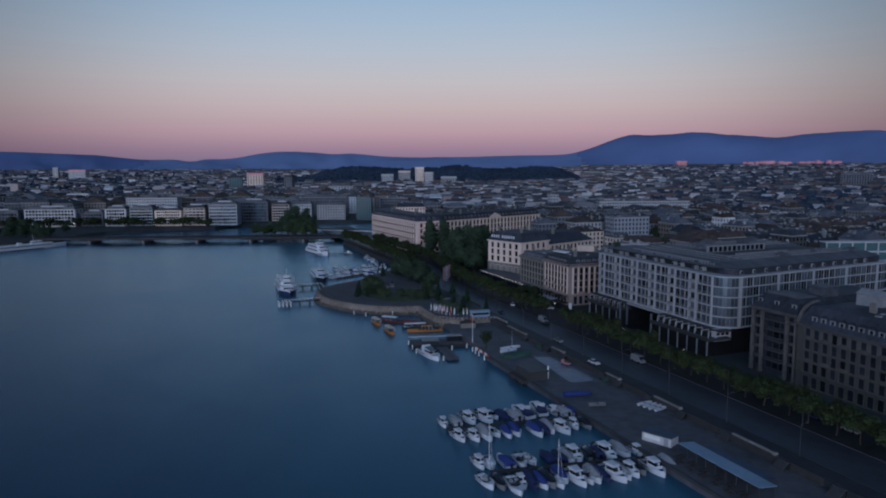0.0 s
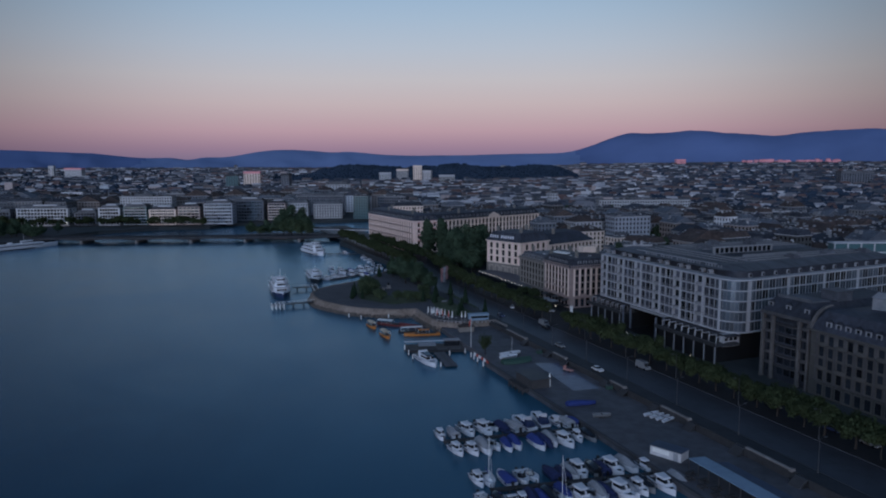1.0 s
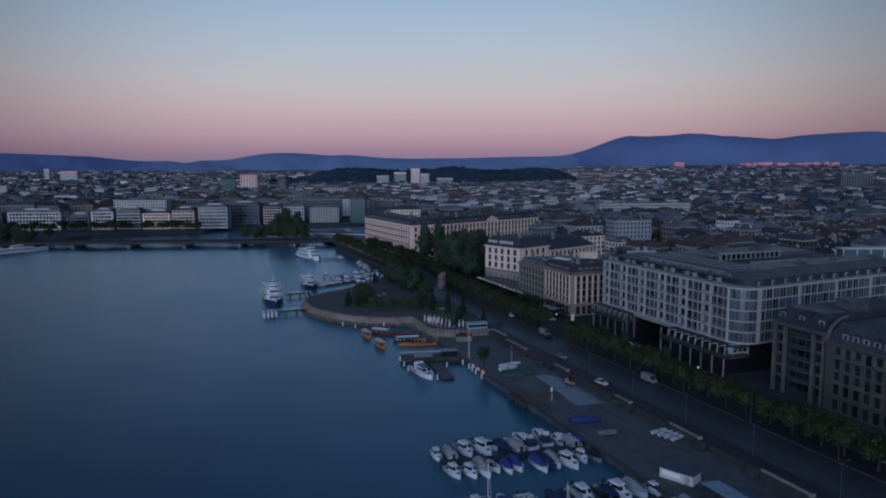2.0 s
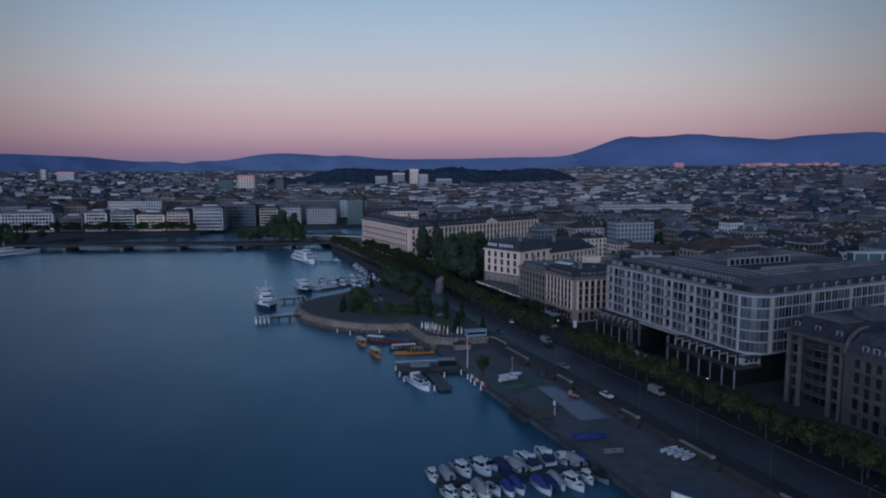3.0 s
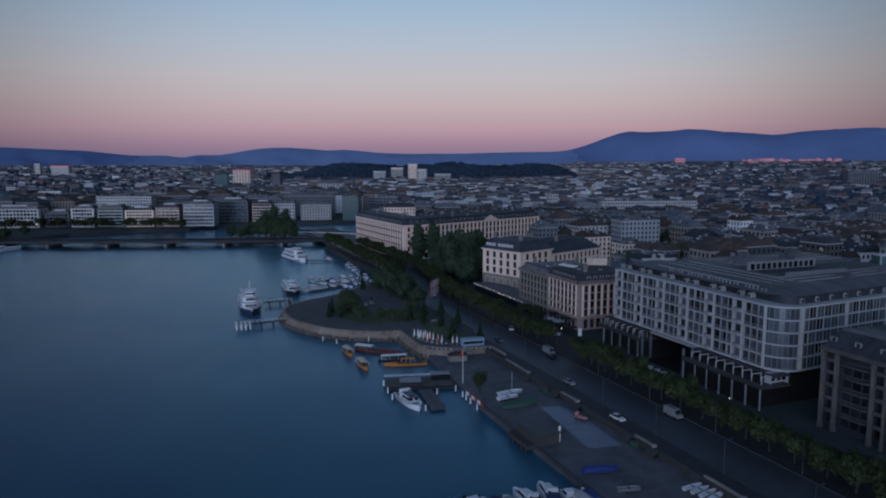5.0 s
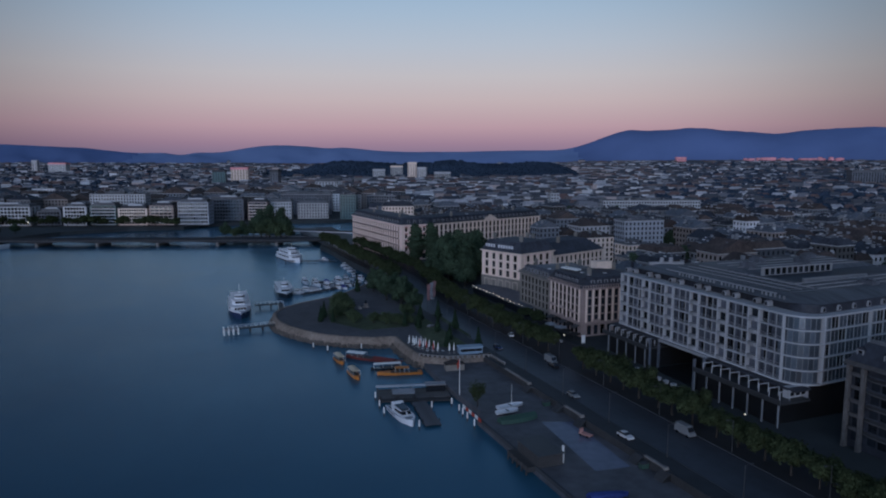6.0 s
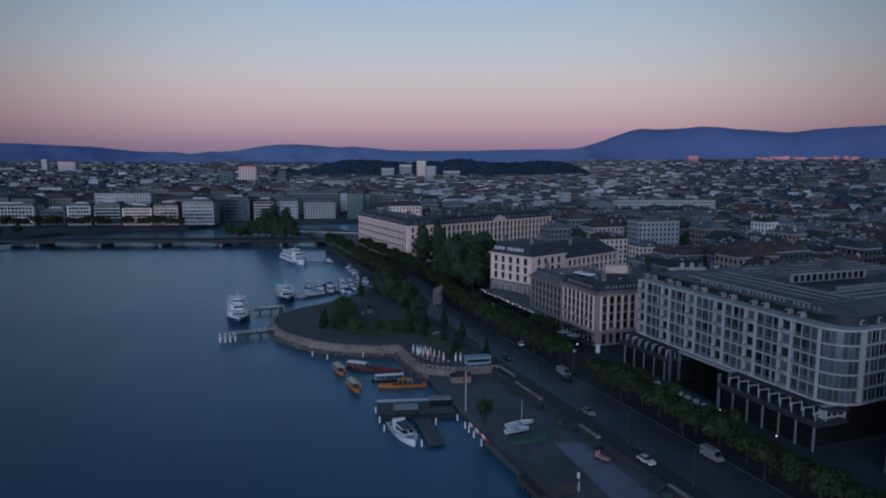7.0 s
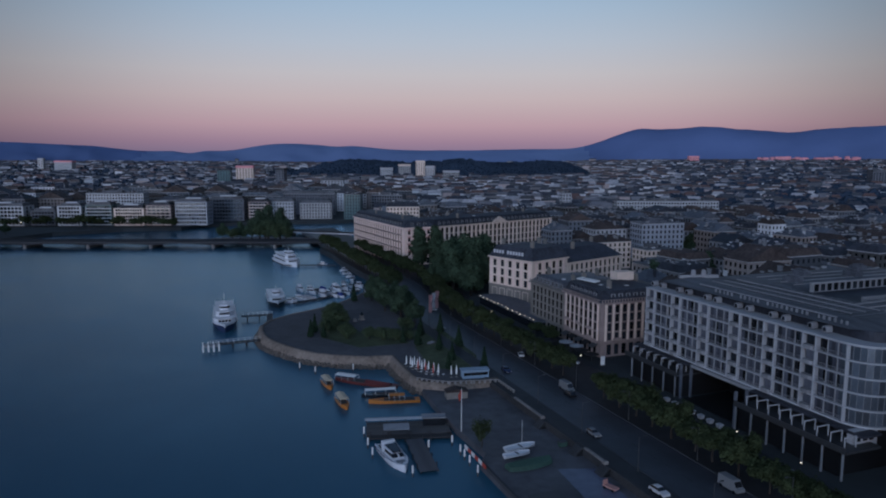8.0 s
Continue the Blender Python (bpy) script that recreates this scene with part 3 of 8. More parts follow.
solid("promenade", strip(116.1, 120.6, 3.0, 3.56), MAT["paving"], "grey paved lakeside promenade", "pavement", kind="structure", m=ROT)
for v in (120.6, 134.6):
    solid("kerb", strip(v, v + 0.25, 3.0, 3.60), MAT["kerb"], "pale granite kerb along the road", "kerb", kind="structure", m=ROT)
solid("road", strip(120.85, 134.6, 3.0, 3.46), MAT["asphalt"], "dark asphalt lakeside avenue", "road", kind="structure", m=ROT)
solid("pavement", strip(134.85, 152.0, 3.0, 3.58), MAT["paving"], "paved strip with trees before the hotels", "pavement", kind="structure", m=ROT)
b = Mesh()
for k in range(70):
    b.box(127.6, 127.75, -100 + k * 6, -97 + k * 6, 3.40, 3.466)
solid("lane_marks", b, MAT["asphalt_line"], "worn lane dashes on the avenue", "road marking", kind="structure", m=ROT)


# ---------------------------------------------------------------- buildings
def window_data(name, w, h, frame_mat, depth=0.22, hood=False):
    """A window facing -y, its middle at the origin: one folded piece of proud surround, reveal and recessed pane."""
    b = Mesh()
    t = 0.18
    ring = lambda k, y, low=0.0, up=0.0: [(-w / 2 - k, y, -h / 2 - k - low), (w / 2 + k, y, -h / 2 - k - low), (w / 2 + k, y, h / 2 + k + up), (-w / 2 - k, y, h / 2 + k + up)]
    hood_z = 0.25 if hood else 0.0
    b.loft([ring(t, 0.03, 0.12, hood_z), ring(t, -depth, 0.12, hood_z), ring(0, -depth), ring(0, -0.04)], caps=False)
    b.f.append((12, 13, 14, 15))
    b.s.append(1)
    return b.data(name, [frame_mat, MAT["glass"]])


def balcony_data(name, w, mat):
    """A balcony facing -y: slab and low parapet folded from one section."""
    b = Mesh()
    sec = [(0, -0.25), (-0.9, -0.2), (-1.0, 0.0), (-1.0, 0.95), (-0.88, 0.95), (-0.88, 0.02), (0, 0.02)]
    b.loft([[(-w / 2, y, z) for y, z in sec], [(w / 2, y, z) for y, z in sec]])
    return b.data(name, [mat])


# the four upright faces of a box: its corner, the way along it and the turn that points -y outwards
def faces_of(w, d):
    return [(0, 0, 1, 0, 0.0, w), (w, 0, 0, 1, 90.0, d), (w, d, -1, 0, 180.0, w), (0, d, 0, -1, 270.0, d)]


def grid_windows(parent, w, d, z0, floors, step, bay, data, margin=1.2, sides=(0, 1, 2, 3), name="window", skip=0):
    for s in sides:
        x0, y0, dx, dy, turn, length = faces_of(w, d)[s]
        n = max(1, int((length - 2 * margin) / bay))
        off = (length - n * bay) / 2
        for f in range(skip, floors):
            me = data[f] if isinstance(data, (list, tuple)) else data
            for k in range(n):
                at = off + bay * (k + 0.5)
                link(name, me, parent, pose(x0 + dx * at, y0 + dy * at, z0 + step * (f + 0.5), 0, 0, turn))


def cornice(b, w, d, z, out, h, s=0):
    """A moulded band round a box, as one closed ring."""
    ring = lambda o, zz: [(-o, -o, zz), (w + o, -o, zz), (w + o, d + o, zz), (-o, d + o, zz)]
    b.loft([ring(0, z), ring(out, z + h * 0.4), ring(out, z + h), ring(-0.1, z + h + 0.02)], s, caps=False)


def chimney_data(mat):
    b = Mesh()
    b.box(-0.9, 0.9, -0.4, 0.4, -0.5, 2.2)
    b.box(-1.0, 1.0, -0.5, 0.5, 2.2, 2.4)
    for x in (-0.55, 0, 0.55):
        b.tube((x, 0, 2.4), (x, 0, 2.95), 0.17, 0.13, 6)
    return b.data("chimney", mat)


def dormer_data(roof):
    """A dormer facing -y: framed upright window under a small gable, folded as one piece with a separate pane slot."""
    b = Mesh()
    b.box(-0.95, 0.95, -0.3, 2.4, 0, 2.1, 2)
    ring = lambda k, y: [(-0.5 - k, y, 0.3 - k * 0.6), (0.5 + k, y, 0.3 - k * 0.6), (0.5 + k, y, 1.8 + k), (-0.5 - k, y, 1.8 + k)]
    b.loft([ring(0.35, -0.28), ring(0.35, -0.55), ring(0, -0.55), ring(0, -0.36)], 0, caps=False)
    b.f.append((len(b.v) - 4, len(b.v) - 3, len(b.v) - 2, len(b.v) - 1))
    b.s.append(1)
    b.add([(-1.15, -0.6, 2.1), (1.15, -0.6, 2.1), (1.15, 2.6, 2.1), (-1.15, 2.6, 2.1), (0, -0.6, 2.8), (0, 2.6, 2.8)],
          [(0, 1, 4), (2, 3, 5), (1, 2, 5, 4), (3, 0, 4, 5), (3, 2, 1, 0)], 2)
    return b.data("dormer", [MAT["dome"], MAT["glass"], roof])


CHIMNEY = chimney_data(MAT["sandstone"])


def hotel(m, w, d, h, floors, bay, wall, roof, label, ground=4.6, mansard=4.5, inset=2.6, win=(1.3, 2.2), balconies=(), dormers=True, chimneys=4, hood=True, sides=(0, 3), name="hotel", tall=0.68, pilasters=None, band=None, balustrade=False):
    """An old stone-fronted block: rusticated ground floor, rows of framed windows, cornice, mansard with dormers."""
    t = thing(name, m, label, "building")
    b = Mesh()
    b.box(0, w, 0, d, 0, h)
    part("wall", b, wall, t)
    b = Mesh()
    cornice(b, w, d, h - 0.7, 0.7, 0.7)
    part("cornice", b, wall, t)
    b = Mesh()
    cornice(b, w, d, ground - 0.35, 0.3, 0.35)
    part("string_course", b, band or wall, t)
    step = (h - 0.7 - ground) / floors
    for f in range(1, floors):
        b = Mesh()
        cornice(b, w, d, ground + step * f - 0.12, 0.16, 0.24)
        part("string_course", b, band or wall, t)
    if pilasters:
        shaft = Mesh().box(-0.32, 0.32, -0.26, 0.05, ground, h - 0.7).box(-0.42, 0.42, -0.34, 0.05, h - 1.5, h - 0.75).data("pilaster", pilasters)
        for s in sides:
            x0, y0, dx, dy, turn, length = faces_of(w, d)[s]
            n = max(1, int((length - 2.4) / bay))
            for k in range(n + 1):
                at = (length - n * bay) / 2 + bay * k
                link("pilaster", shaft, t, pose(x0 + dx * at, y0 + dy * at, 0, 0, 0, turn))
    if balustrade:
        for s in sides:
            x0, y0, dx, dy, turn, length = faces_of(w, d)[s]
            b = Mesh().box(0, length, -0.55, -0.35, 0.85, 1.0)
            for k in range(int(length / 1.1)):
                b.box(k * 1.1, k * 1.1 + 0.35, -0.53, -0.37, 0, 0.85)
            part("balustrade", b, wall, t, m=pose(x0, y0, h, 0, 0, turn))
    upper = window_data("window", win[0], min(win[1], step * tall), wall, hood=hood)
    shop = window_data("shop_window", bay * 0.62, ground * 0.66, wall)
    grid_windows(t, w, d, ground, floors, step, bay, upper, sides=sides)
    grid_windows(t, w, d, 0, 1, ground * 0.92, bay, shop, sides=sides, name="shop_window")
    b = Mesh()
    b.hip(-0.3, w + 0.3, -0.3, d + 0.3, h, mansard, inset)
    b.hip(inset - 0.3, w + 0.3 - inset, inset - 0.3, d + 0.3 - inset, h + mansard, 1.2)
    part("roof", b, roof, t)
    sky = Mesh().box(-0.5, 0.5, -0.7, 0.7, 0, 0.35).data("skylight", MAT["eave"])
    g = random.Random(int(w * 10 + d))
    for k in range(max(2, int(w * d / 150))):
        link("skylight", sky, t, pose(g.uniform(inset + 1.5, w - inset - 1.5), g.uniform(inset + 1.5, d - inset - 1.5), h + mansard + 0.25, 0, 0, g.choice((0, 90))))
    if dormers:
        dm = dormer_data(roof)
        for s in sides:
            x0, y0, dx, dy, turn, length = faces_of(w, d)[s]
            n = max(1, int((length - 6) / (bay * 1.0)))
            for k in range(n):
                at = length / 2 + (k - (n - 1) / 2) * bay
                link("dormer", dm, t, pose(x0 + dx * at, y0 + dy * at, h + 0.6, 0, 0, turn) @ pose(0, 0.9, 0))
    for k in range(chimneys):
        link("chimney", CHIMNEY, t, pose(w * (0.2 + 0.6 * (k % 2)), d * (k + 0.5) / chimneys, h + mansard + 0.4, 0, 0, 90))
    for f, ks in balconies:
        bd = balcony_data("balcony", bay * 1.1, wall)
        for s, at in ks:
            x0, y0, dx, dy, turn, length = faces_of(w, d)[s]
            link("balcony", bd, t, pose(x0 + dx * at, y0 + dy * at, ground + step * f + 0.2, 0, 0, turn))
    return t


def building_at(v, u, turn=0.0, z=3.45):
    return quay(v, u, z, turn)


# grey stone hotel, dark mansard
near = hotel(building_at(161.5, 96), 40, 45, 18.6, 4, 2.9, MAT["sooty"], MAT["slate"], "grey stone hotel with dark mansard and dormers", balconies=[(1, [(3, 4.5 + 5.8 * k) for k in range(7)]), (3, [(3, 4.5 + 5.8 * k) for k in range(7)])], mansard=5.2, win=(1.6, 2.8), tall=0.8, pilasters=MAT["dark_stone"], band=MAT["dark_stone"])
attic_panel = Mesh().box(-0.55, 0.55, -0.3, 0.02, 0, 2.1).data("attic_panel", MAT["pier_stone"])
for k in range(14):
    link("attic_panel", attic_panel, near, pose(0, 2.2 + 2.9 * k, 15.2, 0, 0, 270), "paler stone panel under the eave")
rings = []
for k in range(9):
    a = math.pi / 2 * k / 8
    x, z = 7.5 * (1 - math.cos(a)), 6.4 * math.sin(a)
    rings.append([(x - 0.5, 44.5, 18.4 + z), (x - 0.5, 45.2, 18.4 + z), (x + 0.2, 45.2, 18.1 + z), (x + 0.2, 44.5, 18.1 + z)])
part("party_wall", Mesh().loft(rings), MAT["pier_stone"], near, "curved pale parapet between the roofs")
part("roof_house", Mesh().box(14, 19, 30, 38, 24, 27.5).gable(13.7, 19.3, 29.7, 38.3, 27.5, 1.4), MAT["dome"], near, "pale gabled roof house")


def loggia_house():
    """The narrow house with tall pale piers and dark glazed bays between them."""
    t = thing("loggia_house", building_at(162.6, 141.6), "narrow stone house with tall piers and dark loggias", "building")
    part("wall", Mesh().box(0.8, 40, 0, 17.6, 0, 19.5), MAT["slate"], t, "dark recessed front")
    pier = Mesh().box(-0.9, 0.2, -0.32, 0.32, 0, 19.6).box(-1.0, 0.2, -0.42, 0.42, 18.3, 18.9).box(-1.0, 0.2, -0.42, 0.42, 0, 1.2).data("pier", MAT["pier_stone"])
    for y in (0.7, 4.0, 13.4, 17.0):
        link("pier", pier, t, pose(0, y, 0))
    curve = [(0.9, 4.4), (-0.4, 4.8), (-1.1, 6.4), (-1.1, 11.0), (-0.4, 12.6), (0.9, 13.0)]
    slab = Mesh().prism(curve, -0.2, 0.05).data("balcony", MAT["dark_stone"])
    rim = Mesh().loft([[(x - 0.03, y, 0.95), (x + 0.03, y, 0.95), (x + 0.03, y, 1.03), (x - 0.03, y, 1.03)] for x, y in curve]).data("railing", MAT["zinc"])
    bar = Mesh().box(-0.02, 0.02, -0.02, 0.02, 0.05, 0.95).data("baluster", MAT["steel"])
    thin = Mesh().box(-0.5, 0.9, -1.25, 1.25, -0.18, 0.05).box(-0.5, -0.42, -1.25, 1.25, 0.05, 0.7).data("balcony", MAT["dark_stone"])
    pane = Mesh().box(0.70, 0.78, -0.95, 0.95, 0.3, 2.7).data("window", MAT["glass"])
    for k in range(5):
        z = 4.6 + 3.2 * k - (0.2 if k == 4 else 0)
        link("railing", rim, link("balcony", slab, t, pose(0, 0, z)))
        for y in (6.4, 7.9, 9.5, 11.0):
            link("baluster", bar, t, pose(-1.08, y, z))
        for y in (2.35, 15.2):
            link("balcony", thin, t, pose(0, y, z))
        for y in (2.35, 6.2, 8.7, 11.2, 15.2):
            link("window", pane, t, pose(0, y, z - 3.0))
    part("cornice", Mesh().box(-1.5, 40.3, -0.2, 17.8, 19.6, 19.95).box(-1.2, 40.2, -0.1, 17.7, 19.95, 20.5), MAT["dark_stone"], t)
    b = Mesh()
    b.hip(-0.6, 40, 0.2, 17.4, 20.5, 4.2, 2.4)
    part("roof", b, MAT["slate"], t)
    part("roof_terrace", Mesh().box(2.6, 10, 3.2, 14.4, 24.6, 25.0).box(2.4, 2.7, 3.0, 14.6, 24.6, 25.6), MAT["pale_roof"], t, "pale edged roof terrace")
    part("roof_house", Mesh().box(12, 18, 2.5, 8, 23.5, 27.2).box(11.7, 18.3, 2.2, 8.3, 27.2, 27.5), MAT["zinc"], t, "grey lift house on the roof")
    dm = dormer_data(MAT["slate"])
    for y in (2.4, 8.8, 15.2):
        link("dormer", dm, t, pose(-0.1, y, 21.1, 0, 0, 270) @ pose(0, 0.9, 0))
    return t


loggia_house()
# hotels on the far side of the white one
ang = hotel(building_at(159.6, 265), 27, 23.5, 18.4, 4, 2.9, MAT["rose_stone"], MAT["slate"], "pale pink stone hotel with dark mansard", ground=5.4, mansard=3.8, inset=1.6, chimneys=3, win=(1.6, 2.8), tall=0.84, pilasters=MAT["cream"], balustrade=True, balconies=[(0, [(3, 4), (3, 11), (3, 18), (0, 6)]), (1, [(3, 4), (3, 11), (3, 18)])])
part("roof_panel", Mesh().box(-1.2, 1.2, 0, 9, 0, 0.35), MAT["post"], ang, "white panel on the roof", m=pose(5.5, 11, 23.2, 0, -6, 12))
part("stair_house", Mesh().box(0, 7, 0, 4, 0, 3.0), MAT["cream"], ang, "pale stair house on the roof", m=pose(14, 12, 23))
hotel(building_at(160.6, 289), 27, 27, 17.2, 4, 3.0, MAT["sandstone"], MAT["zinc"], "grey stone hotel with zinc roof beside the pink one", mansard=2.8, chimneys=3, win=(1.4, 2.5), tall=0.78, balustrade=True)
for k in range(5):
    part("awning", Mesh().loft([[(0, -1.6, 0), (0, 1.6, 0), (0, 1.6, -0.15), (0, -1.6, -0.15)], [(-2.2, -1.6, -0.9), (-2.2, 1.6, -0.9), (-2.2, 1.6, -1.2), (-2.2, -1.6, -1.2)]]), MAT["dark"] if k % 2 else MAT["steel"], ang, "sloping terrace awning", m=pose(-0.1, 2.5 + 4.4 * k, 4.4))
beau = hotel(pose(48, 377, 3.45, 0, 0, 40.4), 24, 26, 21.2, 3, 4.7, MAT["cream"], MAT["slate"], "cream stone grand hotel with slate hipped roof", ground=8.8, mansard=5.0, inset=2.6, dormers=False, chimneys=3, win=(2.0, 3.0), tall=0.8, pilasters=MAT["pinkish"])
part("stone_base", Mesh().box(-0.12, 23.9, -0.12, 26.1, 0, 8.5), MAT["sandstone"], beau, "darker stone base storey")
hotel(pose(48 + 24.3 * math.cos(radians(40.4)), 377 + 24.3 * math.sin(radians(40.4)), 3.45, 0, 0, 40.4), 42, 25, 18.4, 3, 3.6, MAT["cream"], MAT["slate"], "rear cream hotel wing with wide slate roof", ground=7.0, mansard=5.5, inset=7.0, dormers=False, chimneys=3, win=(1.7, 2.8), sides=(0,), tall=0.8)
sign = thing("roof_sign", pose(48, 377, 3.45, 0, 0, 40.4) @ pose(0.1, 23.6, 22.9), "pale roof sign letters along the hotel eave", "sign")
y = 0.0
for word in (4, 6):
    for k in range(word):
        part("sign_bar", Mesh().box(-0.15, 0.15, -1.15, -0.25, 0, 1.5), MAT["sign"], sign, m=pose(0, y, 0))
        y -= 1.72
    y -= 1.5
# terrace pavilion with a row of lamps before the cream hotel
pav = thing("terrace_pavilion", building_at(156.5, 303), "low glazed restaurant terrace with lamps on its edge", "pavilion")
b = Mesh()
b.box(0, 13.5, 0, 56, 3.2, 3.9)
part("roof", b, MAT["zinc"], pav)
b = Mesh()
b.box(0.6, 13, 0.5, 55.5, 0, 3.2)
part("wall", b, MAT["tinted"], pav, "dark glazed wall")
bulb = Mesh()
bulb.tube((0, 0, 0), (0, 0, 0.34), 0.22, 0.14, 8)
bulb_data = bulb.data("lamp", MAT["lamp"])
for k in range(15):
    link("lamp", bulb_data, pav, pose(-0.2 + rnd.uniform(0, 0.8), 3 + 3.6 * k + rnd.uniform(-0.5, 0.5), 3.75))
# long block behind the park: a front along the quay and a wing that turns inland
long_block = hotel(pose(-13, 501, 3.45, 0, 0, 25.2), 20, 94, 23.5, 4, 4.3, MAT["pinkish"], MAT["slate"], "long pale pink hotel block facing the quay", ground=5.6, mansard=4.2, inset=3.0, win=(1.7, 3.2), tall=0.8, pilasters=MAT["cream"])
sec = ((0.1, -0.3), (-0.8, -0.25), (-0.85, 0.35), (-0.75, 0.35), (-0.7, 0.02), (0.1, 0.02))
ledge_data = Mesh().loft([[(x, -44.5, z) for x, z in sec], [(x, 44.5, z) for x, z in sec]]).data("long_balcony", MAT["slate"])
blind = Mesh().loft([[(-1.0, 0, 0.9), (1.0, 0, 0.9), (1.0, 0, 0.75), (-1.0, 0, 0.75)], [(-1.0, -0.9, 0.2), (1.0, -0.9, 0.2), (1.0, -0.9, 0.0), (-1.0, -0.9, 0.0)]]).data("awning", MAT["awning_red"])
for f in range(4):
    for k in range(4):
        link("awning", blind, long_block, pose(10 + 4.3 * (k - 1.5), -0.1, 5.6 + 4.3 * f + 3.0))
for f in range(4):
    link("long_balcony", ledge_data, long_block, pose(0, 47, 5.7 + 4.3 * f), "dark continuous balcony")
wing = hotel(pose(-13 + 20.6 * math.cos(radians(29)), 501 + 20.6 * math.sin(radians(29)), 3.45, 0, 0, 40), 112, 20, 23.2, 4, 3.9, MAT["cream"], MAT["slate"], "long cream hotel wing behind dark trees", ground=5.6, mansard=4.2, inset=3.0, win=(2.2, 3.6), sides=(0,), hood=False, tall=0.88)
part("pediment", Mesh().loft([[(-7, -1.0, 0), (7, -1.0, 0), (0, -1.0, 3.4)], [(-7, 1.0, 0), (7, 1.0, 0), (0, 1.0, 3.4)]]), MAT["cream"], wing, "pale triangular pediment", m=pose(58, 0, 23.3))
pil = Mesh().box(-0.6, 0.6, -0.7, 0.1, 5.8, 22.4).box(-0.8, 0.8, -0.8, 0.1, 21.4, 22.4).data("pilaster", MAT["cream"])
for k in range(29):
    link("pilaster", pil, wing, pose(1.4 + 3.9 * k, 0, 0))


def white_hotel():
    """Grid of white slabs and piers over a dark recessed base, with attic, sheet roofs and a court."""
    t = thing("white_hotel", building_at(162.8, 172, 0), "large white concrete hotel with gridded loggia front", "building")
    L, D, zb, step, n = 73.8, 88.0, 9.6, 3.42, 5
    top = zb + step * n
    r = 7.0

    def outline(out=0.0):
        p = [(-out, L + out)]
        for k in range(9):
            a = math.pi + math.pi / 2 * k / 8
            p.append((r + (r + out) * math.cos(a), r + (r + out) * math.sin(a)))
        return p + [(D + out, 6.5 - out), (D + out, L + out)]

    b = Mesh()
    b.prism(outline(-1.1), zb - 0.2, top)
    part("core", b, MAT["glass"], t, "dark glazed loggia backs")
    for k in range(n + 1):
        b = Mesh()
        z = zb + step * k
        b.prism(outline(0.24), z - (0.17 if k else 0.3), z + 0.10 + (0.18 if k == n else 0))
        part("floor_slab", b, MAT["white"], t)
    ch = step - 0.32
    pier = Mesh().box(-0.16, 0.16, -0.3, 1.1, 0, ch).data("pier", MAT["white"])
    mull = Mesh().box(-0.055, 0.055, 0.35, 1.1, 0, ch).data("mullion", MAT["white"])
    b = Mesh()
    sec = [(-1.35, 0.9), (-1.35, -0.35), (-0.9, -0.75), (0.9, -0.75), (1.35, -0.35), (1.35, 0.9)]
    b.prism(sec, 0.0, 0.8)
    bal = b.data("balcony", MAT["dome"])
    glass_pane = Mesh().box(-1.2, 1.2, 0.55, 0.6, 0, ch).data("pane", MAT["glass"])
    pale_pane = Mesh().box(-1.2, 1.2, 0.55, 0.6, 0, ch).data("pane", MAT["curtain"])
    side_pane = Mesh().box(-1.42, 1.42, 0.45, 0.5, 0, ch).data("pane", MAT["lilac_glass"])
    thin = Mesh().box(-0.04, 0.04, 0.35, 1.1, 0, ch).data("mullion", MAT["dome"])
    rail = Mesh().box(-1.28, 1.28, -0.14, -0.06, 0.92, 1.0).box(-1.28, 1.28, -0.12, -0.08, 0.42, 0.46)
    for i in range(5):
        rail.box(-1.22 + 0.6 * i, -1.18 + 0.6 * i, -0.12, -0.08, 0.02, 0.92)
    rail_data = rail.data("railing", MAT["dome"])
    bow_pane = Mesh().box(-0.62, 0.62, 0.45, 0.5, 0, ch).data("pane", MAT["lilac_glass"])
    sash = Mesh().box(-0.5, 0.5, 0.5, 0.58, 0.0, ch).data("sash", MAT["curtain_dark"])
    mod, first = 11.28, 15.45
    for f in range(n):
        z = zb + step * f + 0.10
        for k in range(-1, 6):
            y = first + mod * k
            for o in (-1.75, 1.75):
                if k >= 0 or o > 0:
                    link("pier", pier, t, pose(0, y + o, z, 0, 0, 270))
            if k >= 0:
                link("balcony", bal, t, pose(0, y, z, 0, 0, 270))
                link("pane", rnd.choice((glass_pane, pale_pane, pale_pane)), t, pose(0, y, z, 0, 0, 270))
            if k < 5:
                for i in range(1, 3):
                    link("mullion", mull, t, pose(0, y + 1.75 + i * 2.594, z, 0, 0, 270))
                for i in range(3):
                    if rnd.random() < 0.85:
                        link("pane", rnd.choice((glass_pane, pale_pane, pale_pane)), t, pose(0, y + 3.05 + i * 2.594, z, 0, 0, 270))
                    link("railing", rail_data, t, pose(0, y + 3.05 + i * 2.594, z, 0, 0, 270))
                    link("sash", sash, t, pose(0, y + 3.05 + i * 2.594 + rnd.choice((-0.5, 0, 0.5)), z, 0, 0, 270))
        for k in range(8):
            a = math.pi + math.pi / 2 * (k + 0.5) / 8
            link("mullion", thin, t, pose(r + r * math.cos(a), r + r * math.sin(a), z, 0, 0, math.degrees(a) + 90))
            a = math.pi + math.pi / 2 * k / 8 + 0.0
            link("pane", bow_pane, t, pose(r + r * math.cos(a), r + r * math.sin(a), z, 0, 0, math.degrees(a) + 90))
